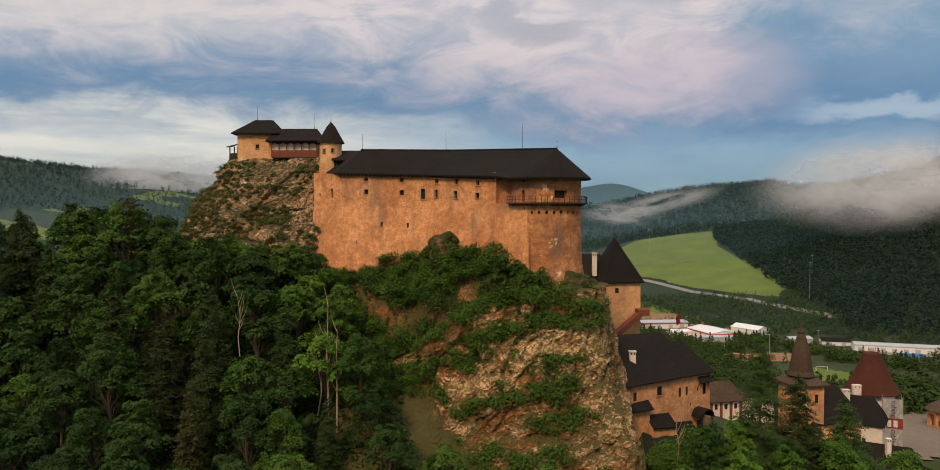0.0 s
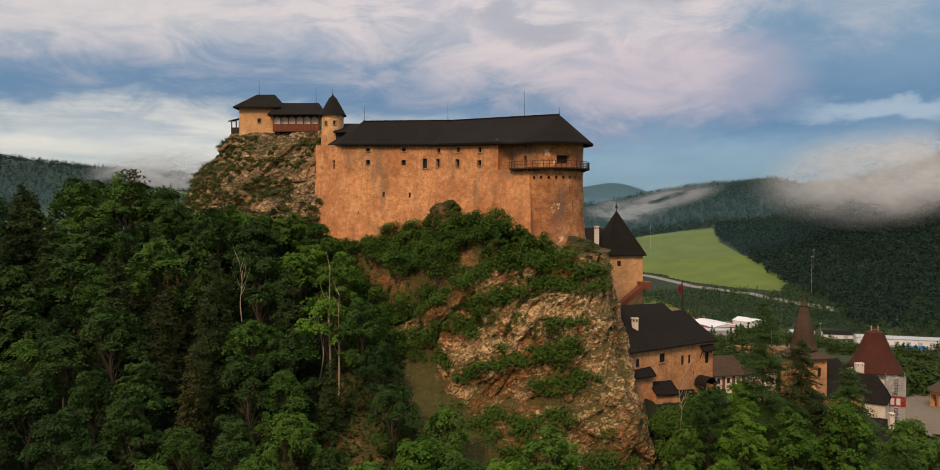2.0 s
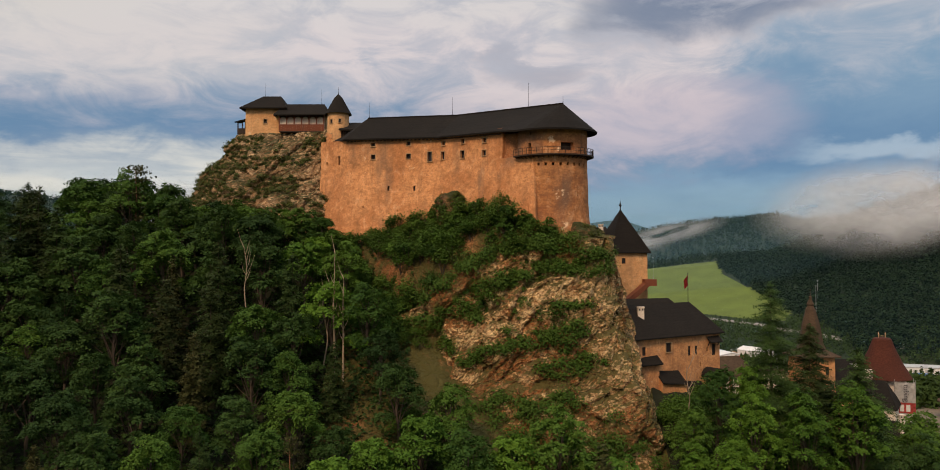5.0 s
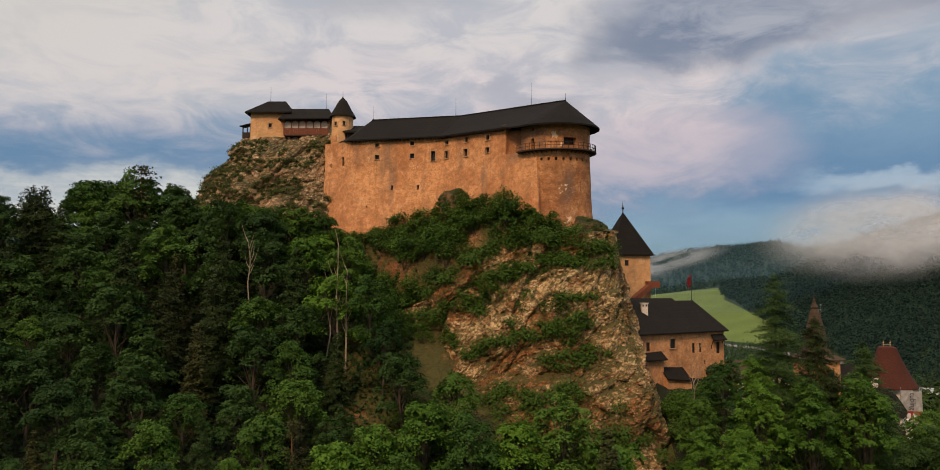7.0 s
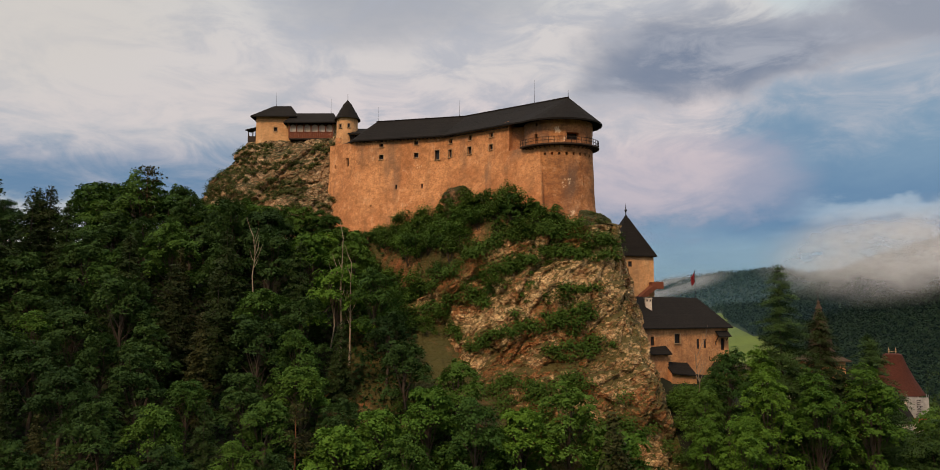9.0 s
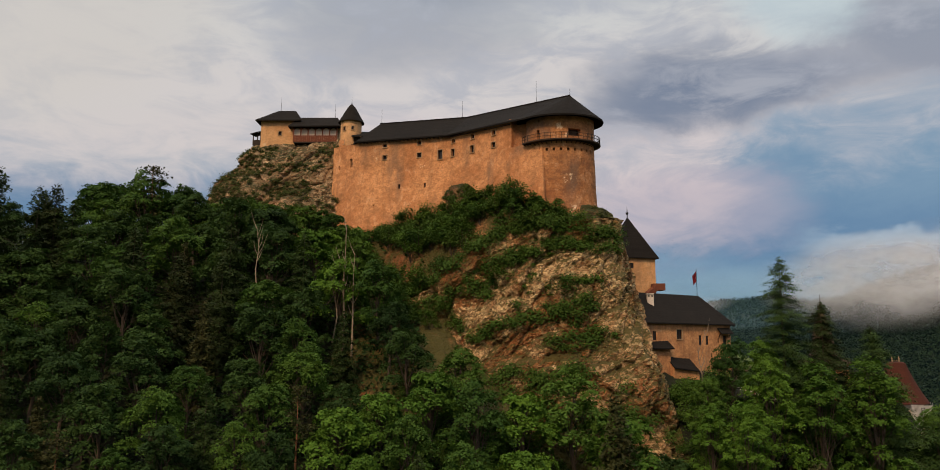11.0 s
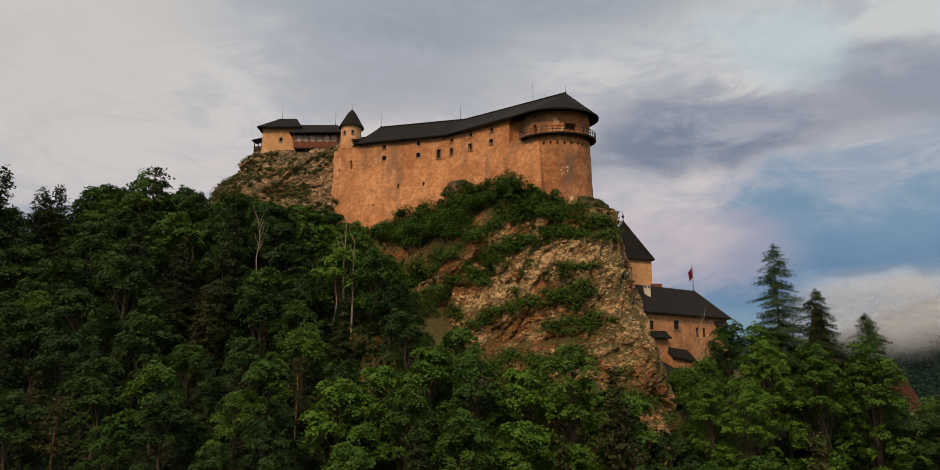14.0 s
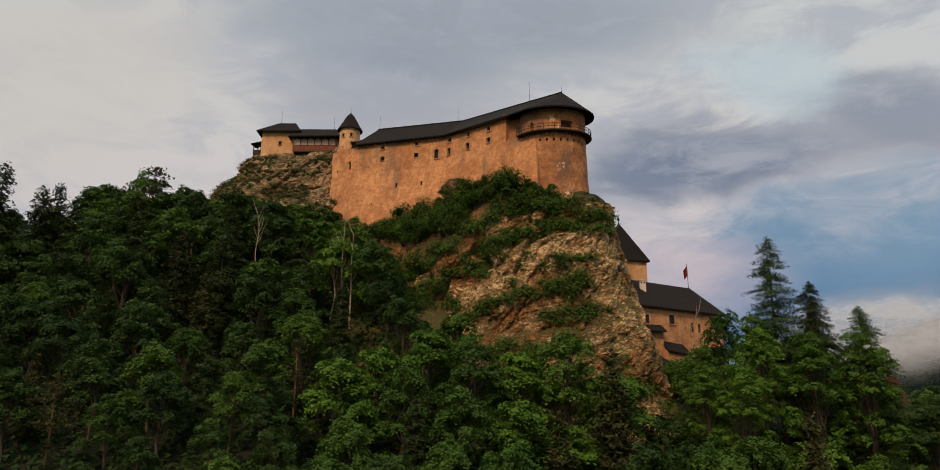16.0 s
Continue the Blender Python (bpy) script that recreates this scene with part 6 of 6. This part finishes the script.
drape("meadow", [(-640, 1350), (-540, 1330), (-520, 1420), (-600, 1440)], M_MEADOW, "pale green meadow across the valley", "meadow")
drape("bare_soil", [(140, 640), (166, 660), (205, 640), (200, 612), (176, 598)], M_SOIL, "bare brown soil by the works", "soil", 4.0, 0.9)
drape("timber_yard", [(150, 590), (180, 555), (215, 560), (240, 600), (200, 612)], M_SOIL, "trodden brown works yard", "yard", 3.0, 0.4)
drape("timber_yard", [(176, 510), (182, 484), (214, 482), (240, 500), (230, 518)], M_SOIL, "brown timber yard by the playing field", "yard", 3.0, 0.4)
drape("timber_yard", [(262, 536), (300, 500), (350, 490), (352, 502), (300, 530)], M_ROAD, "pale gravel yard by the sawmill", "yard", 3.0, 0.4)
drape("courtyard", [(96, 168), (150, 196), (160, 240), (118, 222), (100, 190)], plain("cobbled_court", (0.17, 0.135, 0.10), 0.9, 0, 0.25, 0.6), "worn grey-brown castle courtyard", "courtyard", 2.0, 0.4)


def road_strip():
    pts = [(165, 800), (187, 774), (217, 714), (260, 672), (303, 592), (340, 556), (420, 520), (560, 480)]
    f, acc = polyline(pts)
    vs, fs = [], []
    m = 200
    for k in range(m + 1):
        p, n = f(acc[-1] * k / m)
        for w in (-3.6, -2.2, 2.2, 3.6):
            q = p + n * w
            vs.append((q.x, q.y, hz(q.x, q.y) + (0.75 if abs(w) < 3 else 0.45)))
    for k in range(m):
        for i in range(3):
            a = k * 4 + i
            fs.append((a, a + 1, a + 5, a + 4))
    return tagged(raw("road", vs, fs, M_ROAD), "pale grey country road along the valley", "road", kind="structure")


road_strip()


def hall(name, c, ang, w, d, h, rise, wall, top, band=None, label="low industrial hall", doors=0):
    t = thing(name, label, "industrial hall", "works in the valley")
    t.matrix_basis = Matrix.Translation((c[0], c[1], hz(*c) - 0.2)) @ Matrix.Rotation(radians(ang), 4, "Z")
    part("wall", box_bm(-w / 2, w / 2, -d / 2, d / 2, 0, h), wall, t)
    bm = bmesh.new()
    o = 0.4
    prof = [(-d / 2 - o, h - 0.1), (0, h + rise), (d / 2 + o, h - 0.1), (d / 2 + o, h + 0.25), (0, h + rise + 0.35), (-d / 2 - o, h + 0.25)]
    lo = [bm.verts.new((-w / 2 - o, y, z)) for y, z in prof]
    hi = [bm.verts.new((w / 2 + o, y, z)) for y, z in prof]
    for i in range(6):
        bm.faces.new((lo[i], lo[(i + 1) % 6], hi[(i + 1) % 6], hi[i]))
    bm.faces.new(lo[::-1])
    bm.faces.new(hi)
    part("roof", bm, top, t)
    for x in (-w / 2, w / 2 - 0.2):
        bm = bmesh.new()
        tri = ((-d / 2, h), (d / 2, h), (0, h + rise))
        solid(bm, [(x, y, z) for y, z in tri], [(x + 0.2, y, z) for y, z in tri])
        part("gable", bm, wall, t)
    if band:
        for y in (-d / 2 - 0.05, d / 2 + 0.05):
            part("band", box_bm(-w / 2, w / 2, y - 0.04, y + 0.04, h - 1.3, h - 0.3), band, t)
        for x in (-w / 2 - 0.05, w / 2 + 0.05):
            part("band", box_bm(x - 0.04, x + 0.04, -d / 2, d / 2, h - 1.3, h - 0.3), band, t)
    for k in range(doors):
        x = -w / 2 + (k + 0.5) * w / doors
        part("door", box_bm(x - 1.6, x + 1.6, -d / 2 - 0.08, -d / 2, 0, 3.4), M_HALL_GREY, t)
    return t


hall("hall", (196, 586), -75, 34, 24, 6.0, 2.0, M_HALL, M_HALL, M_HALL_RED, "white sheet-metal hall with a red band")
hall("hall", (164, 618), 5, 40, 14, 5.0, 1.4, M_HALL, M_HALL_GREY, M_HALL_RED, "long grey-roofed works hall with red trim", 4)
hall("hall", (174, 597), 10, 20, 12, 3.5, 1.2, M_HALL, M_HALL, None, "low white storage tent")
hall("hall", (228, 590), -60, 26, 14, 4.5, 2.5, M_HALL, M_HALL, None, "white storage tent in the works yard")
hall("hall", (190, 566), 0, 26, 9, 4.0, 1.0, M_HALL_GREY, M_HALL_GREY, None, "low grey shed with flat roof", 3)
hall("hall", (312, 520), -18, 66, 13, 5.0, 1.2, M_HALL, M_HALL_GREY, None, "long low sawmill shed with grey roof", 9)
hall("hall", (276, 548), -12, 20, 12, 4.0, 2.0, M_HALL, M_SHINGLE, None, "white workshop with dark roof", 2)
hall("hall", (254, 560), 8, 18, 10, 3.5, 1.5, M_HALL_GREY, M_HALL_GREY, None, "grey workshop shed with pitched roof")
hall("hall", (360, 505), -18, 40, 13, 5.0, 1.2, M_HALL, M_HALL_GREY, None, "long low sawmill shed with grey roof", 5)
for k in range(10):
    a, b = rng.uniform(180, 206), rng.uniform(488, 508)
    t = thing("timber_stack", "stack of reddish sawn timber", "timber", "timber stacks in the valley", (a, b, hz(a, b)))
    for j in range(3):
        part("layer", box_bm(-3.0, 3.0, -1.2, 1.2, j * 0.75, j * 0.75 + 0.62), M_LOGS, t)
for k in range(6):
    a, b = 300 + k * 2.4, 503 - k * 0.7
    t = thing("tarpaulin_stack", "stack wrapped in blue tarpaulin", "stack", "blue stacks at the sawmill", (a, b, hz(a, b)))
    bm = bmesh.new()
    solid(bm, [(-1, -1.5, 0), (1, -1.5, 0), (1, 1.5, 0), (-1, 1.5, 0)], [(-0.85, -1.35, 2.6), (0.85, -1.35, 2.6), (0.85, 1.35, 2.6), (-0.85, 1.35, 2.6)])
    part("cover", bm, M_BLUE, t)
for x, y in ((222, 456), (206, 430)):
    t = thing("football_goal", "white football goal on the playing field", "goal", "", (x, y, hz(x, y) + 0.3))
    for k in (-3.66, 3.66):
        part("post", box_bm(k - 0.12, k + 0.12, -0.12, 0.12, 0, 2.5), M_HALL, t)
    part("crossbar", box_bm(-3.78, 3.78, -0.12, 0.12, 2.5, 2.74), M_HALL, t)
for x, y, h in ((172, 560, 14), (190, 540, 14), (212, 512, 14), (255, 530, 14), (300, 640, 34), (222, 900, 30), (330, 700, 18), (290, 470, 12)):
    t = thing("lamp_mast", "slender grey steel mast in the valley", "mast", "masts in the valley", (x, y, hz(x, y)))
    bm = bmesh.new()
    ring(bm, [(0.18, -0.3), (0.09, h), (0.02, h + 0.05)], 6)
    part("pole", bm, M_HALL_GREY, t)
    part("head", box_bm(-0.9, 0.9, -0.2, 0.2, h - 0.2, h + 0.15), M_HALL_GREY, t)

# garden pavilion by the courtyard
gz = hz(141, 214)
pav = thing("pavilion", "small ochre pavilion with arches and dark shingle roof", "pavilion", at=(141, 214, gz))
for i in range(8):
    a = radians(i * 45 + 22.5)
    part("pillar", box_bm(4 * math.cos(a) - 0.45, 4 * math.cos(a) + 0.45, 4 * math.sin(a) - 0.45, 4 * math.sin(a) + 0.45, -0.5, 4.6), M_PLASTER_LOW, pav)
bm = bmesh.new()
ring(bm, [(4.6, 4.3), (4.6, 5.4), (3.6, 5.4), (3.6, 4.3), (4.6, 4.3)], 8)
part("lintel", bm, M_PLASTER_LOW, pav)
bm = bmesh.new()
ring(bm, [(5.4, 5.4), (5.3, 5.6), (2.8, 7.6), (1.2, 8.4), (1.1, 9.4), (1.5, 9.5), (0.2, 11.0), (0.05, 12.4)], 16)
part("roof", bm, M_SHINGLE_BROWN, pav)
bm = bmesh.new()
ring(bm, [(4.1, -0.5), (4.1, 1.0), (3.9, 1.0), (3.9, -0.5)], 8)
part("parapet", bm, M_PLASTER_LOW, pav)


def in_outline(x, y, outline):
    c = False
    for i in range(len(outline)):
        (xa, ya), (xb, yb) = outline[i], outline[i - 1]
        if (ya > y) != (yb > y) and x < (xb - xa) * (y - ya) / (yb - ya) + xa:
            c = not c
    return c


def woods(name, n, region, size, accept, label, per=18, leaf=(0.17, 0.33), mat=None):
    """Distant woodland: thousands of ragged crowns of leaf clumps, one object."""
    rg = np.random.default_rng(n)
    p, r = rg.uniform(*region[0], n * 4), rg.uniform(*region[1], n * 4)
    ang = np.arctan((p - 784) / 1207)
    x, y = r * np.sin(ang), r * np.cos(ang)
    keep = np.array([bool(accept(a, b, c, d)) for a, b, c, d in zip(x, y, p, r)])
    x, y, r = x[keep][:n], y[keep][:n], r[keep][:n]
    k = len(x)
    z = height(x, y)[:, None]
    s = (size * np.where(r > 900, r / 1000, 0.9) * rg.uniform(0.7, 1.25, k))[:, None]
    cone = (rg.random(k) < 0.45)[:, None]
    h = rg.uniform(0.05, 1.0, (k, per))
    rad = np.where(cone, (1.05 - h) * 0.36, 0.42 * np.sqrt(np.clip(1 - (2 * h - 1.1) ** 2, 0.05, 1)))
    a = rg.uniform(0, 6.283, (k, per))
    tall = s * np.where(cone, 1.55, 1.1)
    c = np.stack([x[:, None] + rad * s * np.cos(a), y[:, None] + rad * s * np.sin(a), z + h * tall], -1).reshape(-1, 3)
    nn = np.stack([np.cos(a) * 0.8, np.sin(a) * 0.8, 0.3 + h], -1).reshape(-1, 3) + rg.normal(size=(k * per, 3)) * 0.25
    ob = leaves(name, c, nn, (rg.uniform(*leaf, (k, per)) * s).ravel(), mat or M_FARWOOD, None, 1.0, rg)
    return tagged(ob, label, "woodland", kind="stuff")


def not_meadow(x, y, p, r):
    return not in_outline(x, y, MEADOW)


def edge_east(x, y, p, r):
    return x > float(np.interp(y, (640, 680, 760, 930, 1080, 1200), (300, 296, 300, 310, 366, 430)))


def rough(x, y, s):
    return float(fbm(np.array([x]), np.array([y]), s)[0])


woods("east_woodland", 7600, ((1190, 1680), (640, 1080)), 8.2, edge_east, "dark mixed forest on the eastern hill", 22, (0.15, 0.26))
woods("ridge_woodland", 7500, ((930, 1460), (1060, 1960)), 5.4, not_meadow, "dark forest over the far ridge", 12, (0.22, 0.36))
woods("west_woodland", 9500, ((-120, 420), (420, 2100)), 4.2, lambda x, y, p, r: rough(x, y, 130) > -0.55 or r > 1400, "hazy forest and hedges on the western hills", 12, (0.22, 0.36))
woods("valley_scrub", 2000, ((1000, 1640), (560, 730)), 4.2, lambda x, y, p, r: not in_outline(x, y, MEADOW) and rough(x, y, 28) > -0.15 and y > 625 - 0.33 * max(0, x - 190) * (1 if x > 190 else 0), "scrub and hedges along the road", 18, (0.16, 0.28), M_RIVERWOOD)
HALLS = ((196, 586), (164, 618), (174, 597), (228, 590), (190, 566), (312, 520), (276, 548), (254, 560), (360, 505), (195, 498), (290, 512), (335, 512), (165, 640), (210, 505), (225, 500))
woods("river_trees", 2900, ((1000, 1640), (225, 660)), 6.4, lambda x, y, p, r: not (186 < x < 266 and 398 < y < 478) and all((x - a) ** 2 + (y - b) ** 2 > 19 ** 2 for a, b in HALLS) and (hz(x, y) < 42 or (y > 228 and x > 110)) and rough(x, y, 30) > -0.5, "green trees along the river flats", 64, (0.12, 0.21), M_RIVERWOOD)

# ---- mist ----


def mist_mat(name, strength, seed, tint=(0.78, 0.81, 0.86)):
    """Thin vapour: white droplets, densest in the heart of a sheet and ragged at its rim."""
    m = Mat(name, 1.0)
    t = m.t
    grad = t.nodes.new("ShaderNodeTexGradient")
    grad.gradient_type = "SPHERICAL"
    m.link(m.co.outputs["Object"], grad.inputs[0])
    n = m.noise(1.7, 8, 0.58, (1, 1, 0.9), False, 0.0, (seed, seed * 0.7, 0))
    fade = m.ramp(grad.outputs["Fac"], [(0.0, 0.0), (0.18, 0.22), (0.55, 1.0)])
    a = m.math("MULTIPLY", fade, m.ramp(n, [(0.34, 0.0), (0.48, 0.65), (0.64, 1.0)]))
    a = m.math("MULTIPLY", a, strength)
    d = t.nodes.new("ShaderNodeBsdfDiffuse")
    d.inputs[0].default_value = (*tint, 1)
    tl = t.nodes.new("ShaderNodeBsdfTranslucent")
    tl.inputs[0].default_value = (*tint, 1)
    half = t.nodes.new("ShaderNodeMixShader")
    m.link(d.outputs[0], half.inputs[1])
    m.link(tl.outputs[0], half.inputs[2])
    tr = t.nodes.new("ShaderNodeBsdfTransparent")
    mx = t.nodes.new("ShaderNodeMixShader")
    m.link(a, mx.inputs[0])
    m.link(tr.outputs[0], mx.inputs[1])
    m.link(half.outputs[0], mx.inputs[2])
    m.link(mx.outputs[0], t.nodes["Material Output"].inputs[0])
    return m.m


def mist(centre, size, strength, seed, label, layers=4, gap=22, tilt=0.0):
    """A bank of mist: several curved sheets of vapour, one behind the other."""
    mat = mist_mat("mist_vapour", strength, seed)
    t = thing("mist_bank", label, "mist", at=centre)
    face = math.degrees(math.atan2(centre[0], centre[1]))
    for k in range(layers):
        bm = bmesh.new()
        g = [[bm.verts.new((-1 + 2 * i / 16, 0.06 * math.sin(i * 0.6 + k), -1 + 2 * j / 10)) for i in range(17)] for j in range(11)]
        for p, q in zip(g, g[1:]):
            for i in range(16):
                bm.faces.new((p[i], p[i + 1], q[i + 1], q[i]))
        ob = part("vapour", bm, mat, t, smooth=True)
        f = 1 - 0.08 * k
        ob.matrix_basis = pose(size[0] * 0.10 * math.sin(k * 2.1 + seed), k * gap, size[1] * 0.10 * math.cos(k * 1.7 + seed), 0, tilt, 0) @ Matrix.Diagonal((size[0] * f, size[0] * 0.3, size[1] * f, 1))
    t.matrix_basis = Matrix.Translation(centre) @ Matrix.Rotation(radians(-face), 4, "Z")
    return t


mist((446, 720, 152), (105, 54), 0.50, 1.3, "soft grey mist bank over the wooded eastern hill", 2, 24)
mist((384, 690, 142), (112, 50), 0.62, 4.1, "soft grey head of the mist bank over the eastern hill", 2, 16)
mist((322, 1300, 132), (130, 22), 0.6, 2.2, "thin wisp of mist rising along the ridge", 1, 25, -14)
mist((262, 1240, 112), (75, 24), 0.55, 5.2, "thin wisp of mist in the fold of the ridge", 1, 25, 4)
mist((-590, 1440, 186), (170, 66), 0.85, 8.4, "pale morning mist on the western hills", 2, 40)


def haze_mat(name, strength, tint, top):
    """Painted haze for the air between the hills: an even bluish tint that thins out upwards."""
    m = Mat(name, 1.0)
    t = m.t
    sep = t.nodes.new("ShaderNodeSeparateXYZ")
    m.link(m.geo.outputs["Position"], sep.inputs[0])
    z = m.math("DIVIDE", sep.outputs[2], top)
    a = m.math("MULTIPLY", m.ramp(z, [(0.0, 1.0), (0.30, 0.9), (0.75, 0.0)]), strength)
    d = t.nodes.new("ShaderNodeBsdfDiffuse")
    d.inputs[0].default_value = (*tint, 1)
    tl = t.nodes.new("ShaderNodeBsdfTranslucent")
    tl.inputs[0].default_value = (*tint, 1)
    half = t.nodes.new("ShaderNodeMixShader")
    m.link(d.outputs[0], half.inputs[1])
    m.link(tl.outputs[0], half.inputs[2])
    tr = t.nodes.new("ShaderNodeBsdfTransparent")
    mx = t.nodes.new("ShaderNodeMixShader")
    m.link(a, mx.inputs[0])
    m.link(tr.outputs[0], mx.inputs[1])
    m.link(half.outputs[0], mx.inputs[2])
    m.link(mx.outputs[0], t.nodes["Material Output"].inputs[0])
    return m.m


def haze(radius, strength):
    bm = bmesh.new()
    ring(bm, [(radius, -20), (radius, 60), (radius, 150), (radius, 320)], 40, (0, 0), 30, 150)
    return tagged(part("haze", bm, haze_mat("painted_haze_veil", strength, (0.19, 0.40, 0.58), 150 + 0.12 * radius), smooth=True), "thin veil sheet between the hills, bluish haze put into its colour", "haze", kind="structure")


# added see-through shells whose tint imitates distance haze
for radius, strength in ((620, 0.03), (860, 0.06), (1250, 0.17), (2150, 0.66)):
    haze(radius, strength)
